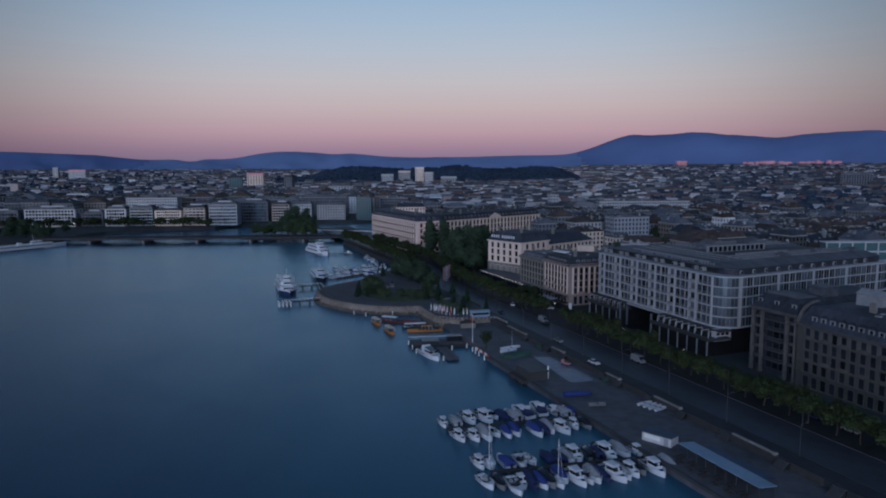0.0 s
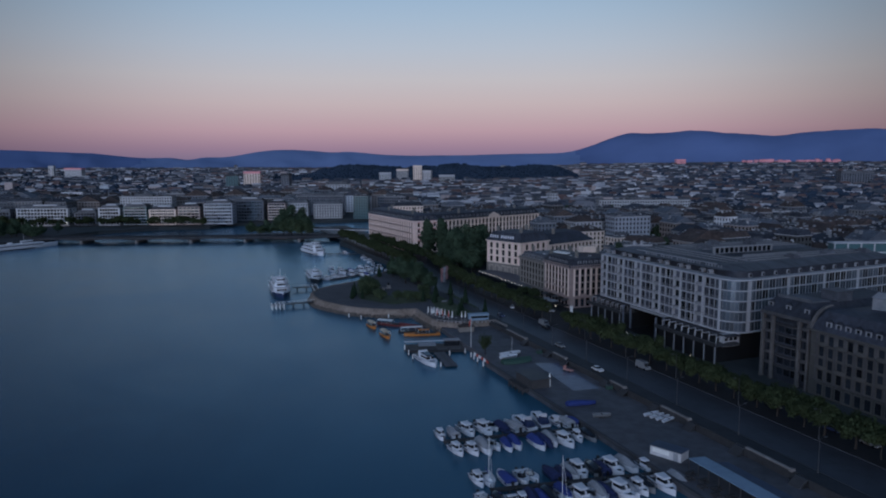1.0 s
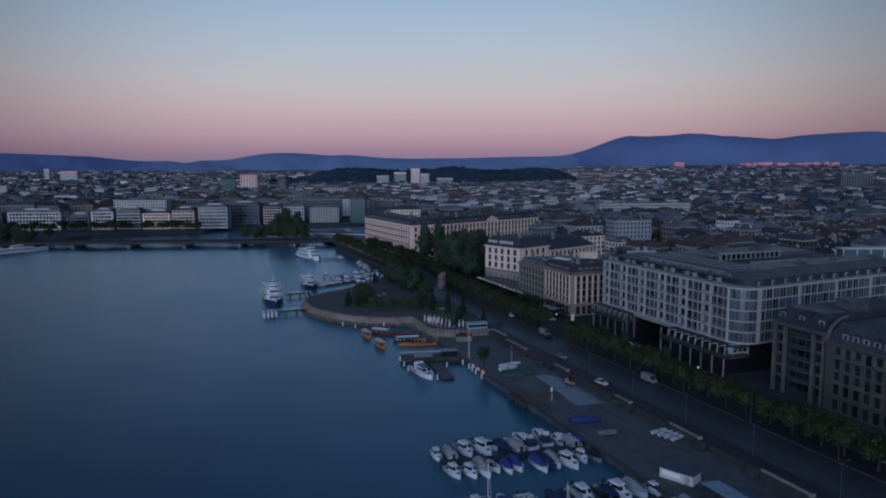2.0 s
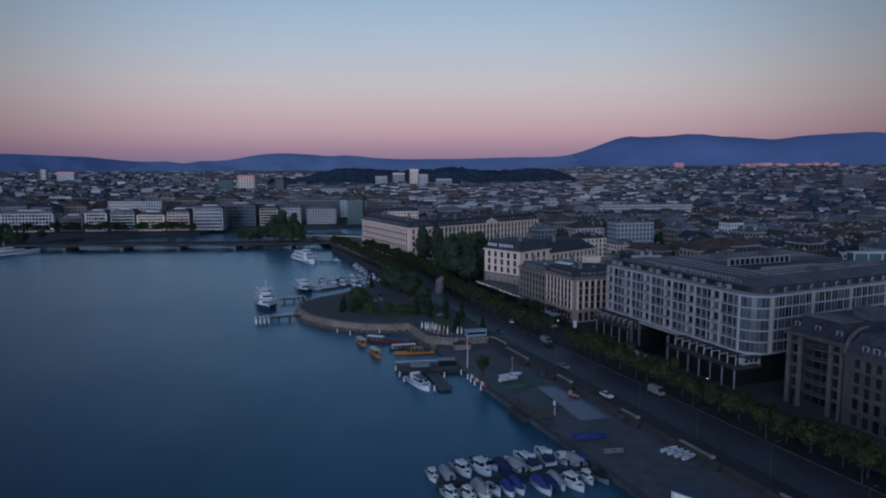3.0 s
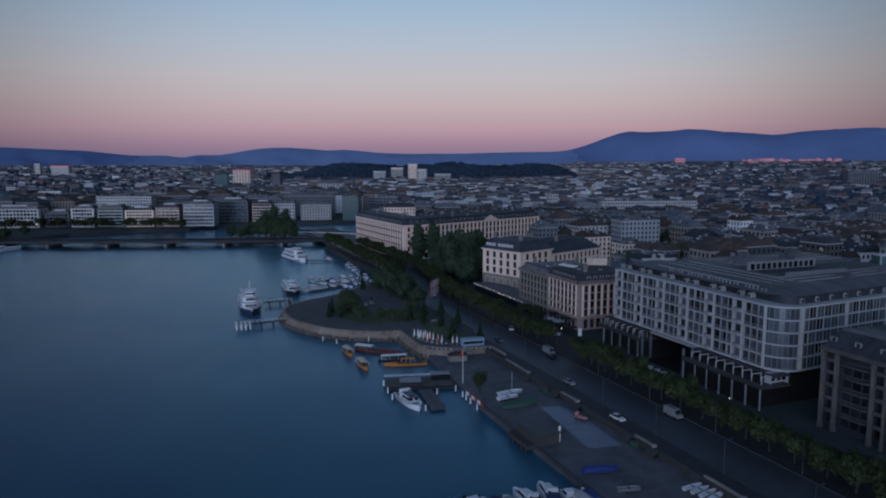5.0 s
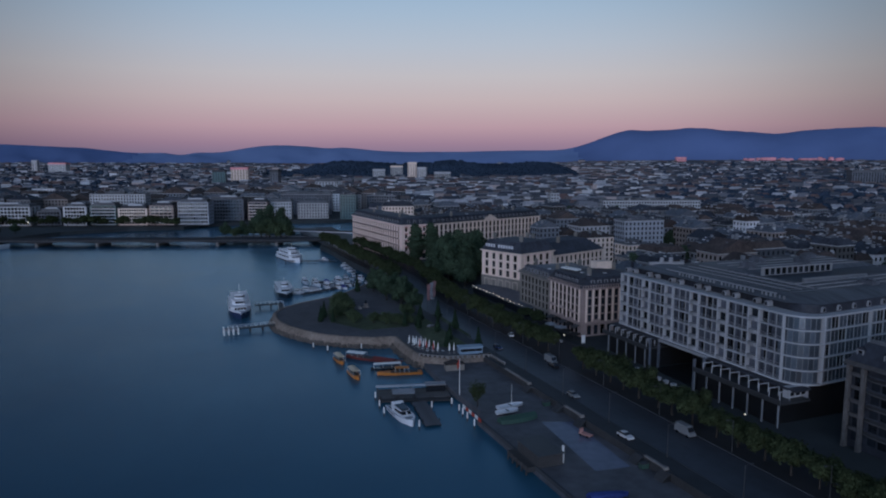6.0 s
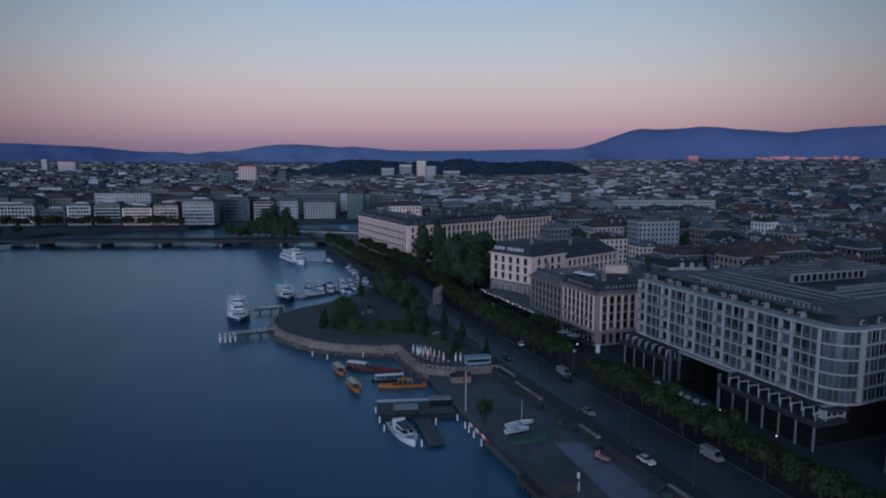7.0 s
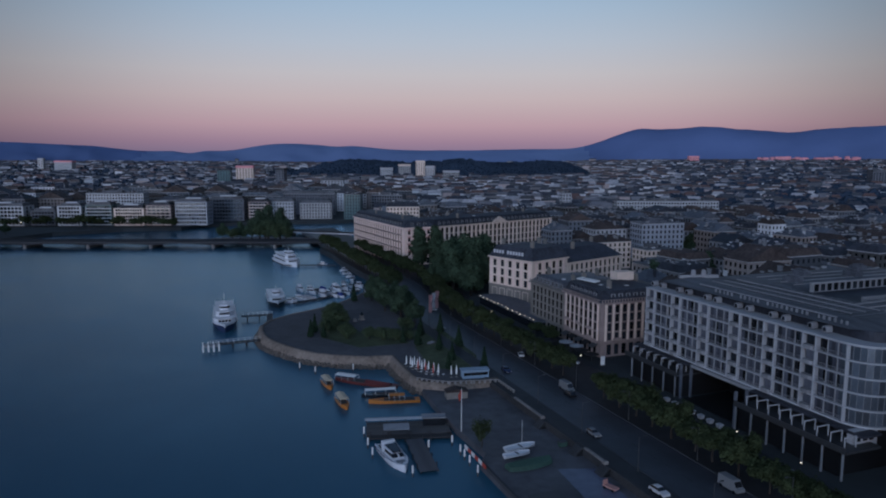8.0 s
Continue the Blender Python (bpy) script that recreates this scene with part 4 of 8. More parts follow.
        for k in range(26):
            x = r + 0.3 + 3.0 * k
            link("pier" if k % 6 == 0 else "mullion", pier if k % 6 == 0 else mull, t, pose(x, 6.5 * (x - r) / (D - r), z, 0, 0, 4.6))
            link("mullion", thin, t, pose(x + 1.5, 6.5 * (x + 1.5 - r) / (D - r), z, 0, 0, 4.6))
            link("pane", side_pane if rnd.random() < 0.8 else glass_pane, t, pose(x + 1.5, 6.5 * (x + 1.5 - r) / (D - r), z, 0, 0, 4.6))
    # attic set back, pale sheet roofs, courtyard
    b = Mesh()
    b.prism([(x + 2.2 if x < 20 else x - 2, y) for x, y in outline(-2.4)], top, top + 2.5)
    part("attic", b, MAT["slate"], t, "dark set-back attic storey")
    hatch = Mesh()
    arch = [(-0.8, 0.0), (0.8, 0.0), (0.8, 1.0), (0.62, 1.5), (0.25, 1.8), (-0.25, 1.8), (-0.62, 1.5), (-0.8, 1.0)]
    hatch.loft([[(x, -0.5, z) for x, z in arch], [(x, 1.7, z * 1.03) for x, z in arch]])
    hatch.loft([[(x * 0.62, -0.46, 0.25 + z * 0.66) for x, z in arch], [(x * 0.62, -0.56, 0.25 + z * 0.66) for x, z in arch]], 1)
    hd = hatch.data("dormer", [MAT["dome"], MAT["glass"]])
    for k in range(6):
        for o in (-1.9, 1.9):
            link("dormer", hd, t, pose(2.3, first + mod * k + o, top + 0.6, 0, 0, 270) @ Matrix.Scale(0.8, 4))
    for k in range(12):
        link("dormer", hd, t, pose(r + 6 * k + 2, 2.4 + 6.5 * (6 * k) / (D - r), top + 0.6, 0, 0, 4.6) @ Matrix.Scale(0.8, 4))
    z = top + 2.5
    b = Mesh()
    b.prism([(2.6, 8), (8.5, 2.8), (D - 3, 8.6), (D - 3, 27), (27, 25), (25, L - 26), (14, L - 3), (2.6, L - 3)], z, z + 1.5, top=[(8, 11), (12, 9), (D - 5, 14), (D - 5, 24), (24, 22), (21, L - 28), (12, L - 8), (8, L - 8)])
    part("roof", b, MAT["streaked_roof"], t, "grey streaked sheet roof")
    b = Mesh()
    b.prism([(25.5, 44), (D - 3, 44), (D - 3, L - 3), (14.5, L - 3)], z - 0.3, z + 1.0, top=[(28, 47), (D - 6, 47), (D - 6, L - 7), (18, L - 7)])
    part("roof", b, MAT["streaked_roof"], t, "grey streaked sheet roof")
    seam = Mesh().box(-0.07, 0.07, 0, 14.0, 0, 0.14).data("roof_rib", MAT["zinc"])
    for k in range(22):
        link("roof_rib", seam, t, pose(28 + 2.6 * k, 9.8 + 0.08 * k * 2.6, z + 1.45))
    for k in range(14):
        link("roof_rib", seam, t, pose(8.0, 12 + 2.8 * k, z + 1.5, 0, 0, 270))
    long_rib = Mesh().box(-0.12, 0.12, 0, 44, 0, 0.3).data("roof_rib", MAT["dome"])
    for k in range(4):
        link("roof_rib", long_rib, t, pose(6.0 + 4.4 * k, 14, z + (0.9 if k == 0 else 1.45)))
    wing_rib = Mesh().box(0, 62, -0.12, 0.12, 0, 0.3).data("roof_rib", MAT["dome"])
    for k in range(4):
        link("roof_rib", wing_rib, t, pose(20, 9.5 + 3.8 * k, z + (1.0 if k == 0 else 1.45), 0, 0, 3.5))
    back_rib = Mesh().box(0, 50, -0.12, 0.12, 0, 0.3).data("roof_rib", MAT["dome"])
    for k in range(4):
        link("roof_rib", back_rib, t, pose(30, 48 + 4.5 * k, z + 0.95))
    plant = Mesh().box(-2.2, 2.2, -1.5, 1.5, 0, 1.6).box(-1.6, -0.4, -0.8, 0.8, 1.6, 2.1).box(0.4, 1.6, -0.8, 0.8, 1.6, 2.1).data("roof_plant", MAT["zinc"])
    for x, y in ((34, 52), (46, 60), (60, 54), (72, 62), (40, 14), (62, 18), (78, 16)):
        link("roof_plant", plant, t, pose(x, y, z + 0.9, 0, 0, rnd.choice((0, 90))))
    b = Mesh()
    b.box(30, 56, 26.5, 27.2, z, z + 1.6)
    part("courtyard_wall", b, MAT["dome"], t, "pale wall round the roof court")
    b = Mesh()
    b.box(30, 60, 42, 42.7, z - 0.5, z + 2.6)
    part("courtyard_wall", b, MAT["dome"], t, "pale wall round the roof court")
    cw = window_data("window", 1.8, 2.0, MAT["dome"])
    for k in range(12):
        link("window", cw, t, pose(31.6 + k * 2.4, 42.0, z + 1.2))
    y = 13.0
    for word in (5, 5, 9, 6):
        for i in range(word):
            bb = Mesh().box(-0.08, 0.08, 0, rnd.choice((0.35, 0.5, 0.6)), 0, 0.85)
            part("sign_bar", bb, MAT["dome"], t, m=pose(3.6, L - 12 - y, z + 0.5))
            y += 1.45
        y += 1.6
    vent = Mesh()
    vent.box(-6, 6, -0.6, 0.6, 0, 0.9)
    vent.tube((-1.6, 0, 0.9), (-1.6, 0, 2.4), 0.8, 0.6, 10)
    vent.tube((1.6, 0, 0.9), (1.6, 0, 2.4), 0.8, 0.6, 10)
    part("roof_vents", vent, MAT["dome"], t, "pale paired roof vents", m=pose(12, L - 8, z + 1.2, 0, 0, -15))
    # ground floors and tall open porch coloured near black for shade, terraces on columns
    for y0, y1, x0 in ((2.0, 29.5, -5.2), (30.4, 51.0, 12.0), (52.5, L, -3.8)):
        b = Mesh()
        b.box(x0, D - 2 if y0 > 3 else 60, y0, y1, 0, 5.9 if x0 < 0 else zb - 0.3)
        part("ground_floor", b, MAT["dark"], t, "ground floors blackened for recess shade and dark glazing")
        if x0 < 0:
            part("terrace_wall", Mesh().box(1.5, 60, y0, y1, 5.9, zb - 0.3), MAT["dark"], t, "wall behind the terrace blackened for shade")
    col = Mesh().box(-0.17, 0.17, -0.17, 0.17, 0, 6.0).data("column", MAT["dome"])
    fr = Mesh()
    fr.loft([[(-0.1, -0.1, 0), (0.1, -0.1, 0), (0.1, 0.1, 0), (-0.1, 0.1, 0)], [(-0.1, -0.1, 2.5), (0.1, -0.1, 2.3), (0.1, 0.1, 2.3), (-0.1, 0.1, 2.5)],
             [(3.3, -0.1, 2.5), (3.1, -0.1, 2.3), (3.1, 0.1, 2.3), (3.3, 0.1, 2.5)], [(3.3, -0.1, 0), (3.1, -0.1, 0), (3.1, 0.1, 0), (3.3, 0.1, 0)]])
    fd = fr.data("pergola_frame", MAT["white"])
    for y0, y1, x0 in ((-1.0, 29.5, -7.0), (52.5, 76.0, -5.5)):
        b = Mesh()
        b.box(x0, 3.0, y0, y1, 6.0, 6.5)
        part("terrace", b, MAT["steel"], t, "dark terrace deck over the pavement")
        b = Mesh()
        b.box(x0 - 0.1, x0 + 0.1, y0, y1, 6.5, 7.4)
        part("parapet", b, MAT["steel"], t)
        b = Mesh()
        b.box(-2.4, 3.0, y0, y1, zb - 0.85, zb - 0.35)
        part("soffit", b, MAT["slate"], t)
        k = 0
        while y0 + 1 + k * 4.9 < y1:
            link("column", col, t, pose(x0 + 0.6, y0 + 1 + k * 4.9, 0))
            k += 1
        k = 0
        while y0 + 1.5 + k * 3.3 < y1:
            link("pergola_frame", fd, t, pose(x0 + 1.4, y0 + 1.5 + k * 3.3, 6.5))
            k += 1
    b = Mesh()
    b.box(-2.0, 5.0, 1.5, 3.0, 5.0, zb - 0.3)
    part("corner_panel", b, MAT["white"], t, "pale panel under the rounded corner")
    for x in (-1.2, 0.8, 2.6):
        part("panel_window", Mesh().box(x, x + 1.3, 1.44, 1.52, 7.0, 7.9), MAT["glass"], t)
    for x, y in ((-6.4, 29.6), (-3.0, 29.6), (-4.6, 51.6), (-1.2, 51.6)):
        part("portal_pier", Mesh().box(x, x + 0.6, y, y + 0.6, 0, zb - 0.3), MAT["zinc"], t, "grey portal pier")
    # added slab whose colour stands in for the shade inside the porch
    part("porch_floor", Mesh().box(-4.0, 12.0, 30.4, 51.0, 0.0, 0.2), MAT["dark"], t, "porch floor slab blackened for shade")
    part("porch_edge", Mesh().box(-1.4, 3, 30.4, 51.6, zb - 1.0, zb - 0.3), MAT["dome"], t)
    for k in range(7):
        part("planter", Mesh().prism([(-0.5, -0.5), (0.5, -0.5), (0.5, 0.5), (-0.5, 0.5)], 0, 1.0, top=[(-0.7, -0.7), (0.7, -0.7), (0.7, 0.7), (-0.7, 0.7)]), MAT["white"], t, "white planter before the porch", m=pose(-9.5, 31 + 3.3 * k, 0.1))
    return t


white_hotel()


# ---------------------------------------------------------------- the bridge
def span_matrix(a, c, z):
    d = Vector((c[0] - a[0], c[1] - a[1], 0))
    return Matrix.Translation((a[0], a[1], z)) @ Matrix.Rotation(math.atan2(d.y, d.x), 4, "Z"), d.length


def bridge(a, c, deck, width, spans, label, edge="steel"):
    m, L = span_matrix(a, c, 0)
    t = thing("bridge", m, label, "bridge")
    b = Mesh()
    n = spans * 10
    prof = []
    for k in range(n + 1):
        x = L * k / n
        f = (k % 10) / 10
        prof.append((x, deck - 2.4 + 1.5 * (1 - (2 * f - 1) ** 2)))
    for y0, y1 in ((0, width),):
        rings = [[(x, y0, z), (x, y1, z), (x, y1, deck), (x, y0, deck)] for x, z in prof]
        b.loft(rings)
    part("deck", b, MAT["bridge_deck"], t, "dark shallow-arched deck")
    b = Mesh()
    b.box(0, L, -0.35, 0.0, deck - (1.0 if edge == "panel" else 0.25), deck + 0.15)
    part("deck_edge", b, MAT[edge], t)
    pier = Mesh().prism([(-1.2, 0.5), (0, -0.6), (1.2, 0.5), (1.2, width - 0.5), (0, width + 0.6), (-1.2, width - 0.5)], -2, deck - 1.6).data("pier", MAT["stone"])
    for k in range(1, spans):
        link("pier", pier, t, pose(L * k / spans, 0, 0))
    b = Mesh()
    for y in (0.1, width - 0.1):
        b.box(0, L, y - 0.04, y + 0.04, deck + 0.95, deck + 1.05)
        for k in range(int(L / 2.2)):
            b.box(k * 2.2, k * 2.2 + 0.1, y - 0.04, y + 0.04, deck, deck + 0.95)
    part("railing", b, MAT["steel"], t)
    return t


bridge((-352, 604), (-70, 612), 4.6, 24, 6, "long low grey bridge across the river mouth")
bridge((-150, 702), (-46, 668), 4.4, 12, 4, "pale footbridge behind the low bridge", "panel")


# ---------------------------------------------------------------- the town
def house_windows(w, d, h, bay):
    """All the small dark panes of one house."""
    b = Mesh()
    floors = max(2, int(h / 3.3))
    for x0, y0, dx, dy, turn, length in faces_of(w, d):
        n = max(2, int(length / bay))
        for f in range(floors):
            z = 1.0 + f * (h - 0.8) / floors
            for k in range(n):
                at = length * (k + 0.5) / n
                px, py = x0 + dx * at, y0 + dy * at
                ox, oy = dy * 0.06, -dx * 0.06
                e = bay * 0.21
                b.add([(px - dx * e + ox, py - dy * e + oy, z), (px + dx * e + ox, py + dy * e + oy, z), (px + dx * e + ox, py + dy * e + oy, z + 1.9), (px - dx * e + ox, py - dy * e + oy, z + 1.9)], [(0, 1, 2, 3)])
    return b


def house(m, w, d, h, roof_kind, wall, roof, label, rows=True, bay=3.0, category="house", name="house", group="houses of the town"):
    t = thing(name, m, label, category, group)
    b = Mesh()
    b.box(0, w, 0, d, -6, h)
    part("wall", b, wall, t)
    b = Mesh()
    if roof_kind == "hip":
        b.hip(-0.4, w + 0.4, -0.4, d + 0.4, h, min(w, d) * 0.26)
    elif roof_kind == "gable":
        b.gable(-0.4, w + 0.4, -0.4, d + 0.4, h, w * 0.27)
    elif roof_kind == "mansard":
        b.hip(-0.2, w + 0.2, -0.2, d + 0.2, h, 3.2, 1.8)
        b.hip(1.6, w - 1.6, 1.6, d - 1.6, h + 3.2, 1.0)
    else:
        b.box(-0.2, w + 0.2, -0.2, d + 0.2, h, h + 0.5)
        b.box(w * 0.25, w * 0.6, d * 0.3, d * 0.7, h + 0.5, h + 2.8)
    cornice(b, w, d, h - 0.35, 0.32, 0.4, 1)
    part("roof", b, [roof, MAT["eave"]], t)
    b = Mesh()
    for k in range(rnd.randint(9, 16)):
        x, y = rnd.uniform(0.12, 0.88) * w, rnd.uniform(0.12, 0.88) * d
        e, zz = rnd.uniform(0.4, 1.1), h + (0.4 if roof_kind == "flat" else 0.5)
        if roof_kind == "flat":
            b.box(x - e, x + e, y - e * 0.7, y + e * 0.7, zz, zz + rnd.uniform(0.6, 1.8), rnd.randrange(3))
        else:
            up = (1 - abs(2 * x / w - 1)) * min(w, d) * 0.26 if roof_kind in ("hip", "gable") else 3.2
            b.box(x - 0.35, x + 0.35, y - e, y + e, h - 0.5, h + up + rnd.uniform(0.3, 1.0), rnd.randrange(3))
    for k in range(rnd.choice((1, 2, 2, 3)) if roof_kind != "flat" else 0):
        x, y, zz = rnd.uniform(0.25, 0.75) * w, rnd.uniform(0.15, 0.85) * d, h + 2.6
        b.box(x - 0.4, x + 0.4, y - 0.9, y + 0.9, zz - 1.5, zz + 2.0)
        b.box(x - 0.5, x + 0.5, y - 1.0, y + 1.0, zz + 2.0, zz + 2.2)
    tagged(part("roof_clutter", b, [MAT["dome"], MAT["eave"], MAT["slate"]], t, "small skylights, vents and chimneys"), kind="stuff")
    if rows:
        tagged(part("window_panes", house_windows(w, d, h, bay), MAT["glass"], t), kind="stuff")
    return t


def in_view(x, y, margin=60):
    d = y + 10
    return d > 40 and abs(x + 3) < d * 0.655 + margin


WALL_NAMES = ("grey-beige", "pale grey", "brownish stone", "ochre-grey", "cool grey")
ROOFS = [(MAT["slate"], "dark slate roof"), (MAT["tile"], "brown tiled roof"), (MAT["zinc"], "grey metal roof"), (MAT["slate"], "dark slate roof"), (MAT["tile"], "brown tiled roof")]
KEEP = [(150, 202, 60, 165), (150, 253, 150, 247), (150, 189, 246, 325)]
# beds kept free of houses: parks and the turned hotels, as circles x, y, radius
FREE = [(200, 352, 16), (218, 354, 18), (236, 357, 18), (252, 358, 16), (113, 484, 24), (137, 474, 20), (152, 518, 26), (122, 462, 14), (62, 400, 22), (85, 415, 24), (40, 395, 22), (35, 430, 48), (20, 470, 26), (-5, 520, 26), (-22, 550, 28), (-40, 585, 28), (10, 515, 20), (35, 535, 22), (55, 552, 22), (75, 568, 22), (95, 585, 22), (-55, 560, 30), (-30, 500, 24), (-60, 620, 30)]


def clear(v, u):
    x, y = quay_xy(v, u)
    return not any(a - 1 < v < b_ + 1 and c - 1 < u < d_ + 1 for a, b_, c, d_ in KEEP) and not any(math.hypot(x - fx, y - fy) < fr for fx, fy, fr in FREE)


# blocks of the right bank, in the quay's axes
u = 70
row = 0
while u < 830:
    v = 152
    col = 0
    while v < 760:
        w, d = rnd.uniform(11, 24), rnd.uniform(13, 21)
        x, y = quay_xy(v + w / 2, u + d / 2)
        inside = [clear(v + w * i, u + d * j) for i in (0, 0.5, 1) for j in (0, 0.5, 1)]
        if all(inside) and in_view(x, y, 30) and x > (-70 if y < 600 else -30) and math.hypot(x, y) < 800 and rnd.random() < 0.95:
            k = rnd.randrange(5)
            mat, said = rnd.choice(ROOFS)
            kind = rnd.choice(("hip", "gable", "gable", "mansard", "mansard", "flat"))
            if kind == "flat":
                mat, said = rnd.choice(((MAT["pale_roof"], "flat pale roof"), (MAT["zinc"], "flat grey roof"), (MAT["slate"], "flat dark roof")))
            h = rnd.gauss(15.2, 1.3) if rnd.random() < 0.88 else rnd.uniform(18, 23)
            house(quay(v, u, ground_z(x, y) - 0.1, rnd.uniform(-5, 5)), w - 0.5, d - 0.5, h, kind, HOUSE_WALLS[k], mat, f"{WALL_NAMES[k]} town house with {said}")
        col += 1
        v += w + (8 if col % 4 == 0 else 0.3)
    row += 1
    u += 21.5 + (8 if row % 2 else 0.5)

# single buildings that stand out among the roofs
for x, y, w, d, h, kind, wall, roof, turn, label in (
        (-366, 825, 60, 16, 27, "flat", MAT["white"], MAT["pale_roof"], 2, "long white office slab behind the river row"),
        (140, 525, 30, 16, 24, "flat", MAT["blue_panel"], MAT["zinc"], 12, "pale blue-grey office block among the roofs"),
        (196, 800, 108, 14, 22, "flat", MAT["white"], MAT["pale_roof"], 2, "long low white block above the roofs"),
        (128, 742, 9, 9, 33, "flat", MAT["white"], MAT["pale_roof"], 8, "slim white concrete tower block"),
        (100, 486, 26, 14, 16.5, "hip", MAT["cream"], MAT["tile"], 20, "cream house with brown tiled roof"),
        (128, 474, 18, 14, 13.5, "flat", MAT["cream"], MAT["pale_roof"], 20, "small cream block with flat roof"),
        (-38, 712, 30, 18, 22, "mansard", MAT["cream"], MAT["slate"], 5, "cream riverside house with dark mansard"),
        (-40, 766, 34, 18, 22, "flat", MAT["white"], MAT["pale_roof"], -4, "white riverside office block"),
        (-66, 872, 36, 18, 24, "flat", MAT["zinc"], MAT["pale_roof"], -12, "grey riverside office block"),
        (-92, 828, 18, 16, 27, "flat", MAT["teal"], MAT["slate"], -4, "dark teal glass office block"),
        (-186, 826, 40, 18, 19, "mansard", MAT["white"], MAT["pale_roof"], 3, "white river house with curved pale roof"),
        (-140, 832, 34, 18, 17, "mansard", MAT["eave"], MAT["pale_roof"], 6, "pale grey river house with rounded roof"),
        (-170, 890, 60, 16, 24, "mansard", MAT["zinc"], MAT["pale_roof"], 2, "grey office slab behind the river houses")):
    house(pose(x, y, ground_z(x, y) - 0.1, 0, 0, turn), w, d, h, kind, wall, roof, label, name="block", category="building", group="")
for x, y, w, d, h, mat, top, label in (
        (-395, 1490, 34, 20, 40, MAT["cream"], MAT["rosy"], "pale tower block with low-sun pink painted on its crown"), (-1035, 2000, 50, 20, 30, MAT["eave"], MAT["rosy"], "suburban slab block with low-sun pink painted on top"),
        (-1085, 2010, 14, 14, 36, MAT["white"], MAT["white"], "white tower block in the suburbs"), (-436, 1500, 26, 18, 34, MAT["teal"], MAT["slate"], "dull green office tower in town"),
        (-128, 1800, 30, 20, 30, MAT["white"], MAT["white"], "white concrete tower block in town"), (-84, 1820, 30, 18, 38, MAT["eave"], MAT["cream"], "pale concrete tower block in town"), (-40, 1790, 22, 18, 48, MAT["cream"], MAT["cream"], "tall pale concrete tower block"),
        (-16, 1760, 22, 18, 36, MAT["white"], MAT["white"], "white concrete tower block in town"), (26, 1780, 40, 18, 24, MAT["eave"], MAT["white"], "broad pale concrete tower block"), (-190, 1280, 38, 16, 26, MAT["white"], MAT["pale_roof"], "white concrete slab block in town"),
        (-318, 1500, 18, 16, 36, MAT["zinc"], MAT["slate"], "plain grey concrete tower block"), (1035, 2890, 40, 24, 26, MAT["rosy"], MAT["rosy"], "block on the hill painted pink for low sunlight"),
        (780, 1300, 60, 18, 30, MAT["zinc"], MAT["pale_roof"], "long grey slab block")):
    t = thing("tower_block", pose(x, y, ground_z(x, y) - 2, 0, 0, rnd.uniform(-12, 12)), label, "building")
    part("wall", Mesh().box(0, w, 0, d, -10, h), mat, t)
    # rosy crowns hold the low sun's pink in their colour
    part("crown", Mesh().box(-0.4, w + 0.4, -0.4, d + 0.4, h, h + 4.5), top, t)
    tagged(part("window_panes", house_windows(w, d, h, 5.0), MAT["glass"], t), kind="stuff")

# glazed block with a white frame behind the white hotel
t = thing("glazed_block", pose(182.0, 309, 3.4, 0, 0, 0), "long glazed block with white top frame", "building")
part("wall", Mesh().box(0, 62, 0.3, 5, 0, 28.0), MAT["teal"], t, "dull teal glazing")
part("roof", Mesh().box(-0.4, 62.4, -0.3, 5.4, 28.0, 28.5), MAT["panel"], t, "white roof edge")
post = Mesh().box(-0.25, 0.25, -0.1, 0.3, 0, 28.0).data("frame_post", MAT["panel"])
for k in range(11):
    link("frame_post", post, t, pose(0.25 + 6.15 * k, 0, 0))
for z in (23.8, 19.6, 15.4, 11.2):
    part("floor_band", Mesh().box(0, 62, -0.05, 0.3, z - 0.3, z + 0.3), MAT["panel"], t)

# the row along the far river bank
FAR_ROW = [(-586, 735, 40, 17, "cream", 3.6), (-542, 742, 44, 20, "white", 3.0), (-496, 740, 52, 16, "zinc", 3.2), (-441, 745, 55, 19, "white", 3.4), (-384, 752, 25, 14, "zinc", 3.0), (-357, 750, 24, 19, "grey", 2.8),
           (-331, 752, 26, 20, "teal", 2.4), (-304, 752, 30, 17, "cream", 2.3), (-273, 752, 25, 20, "rose", 4.2), (-247, 758, 32, 23, "blue", 2.4), (-230, 806, 38, 23, "zinc", 3.0), (-190, 812, 22, 20, "rose", 3.0)]
FAR_SAID = dict(cream="cream stone", white="white concrete", teal="teal glass", zinc="dark grey panelled", grey="pale grey concrete", rose="rose-grey stone", blue="pale blue panelled")
FAR_MAT = dict(cream="cream", white="eave", teal="teal", zinc="zinc", grey="eave", rose="rose_stone", blue="blue_panel")
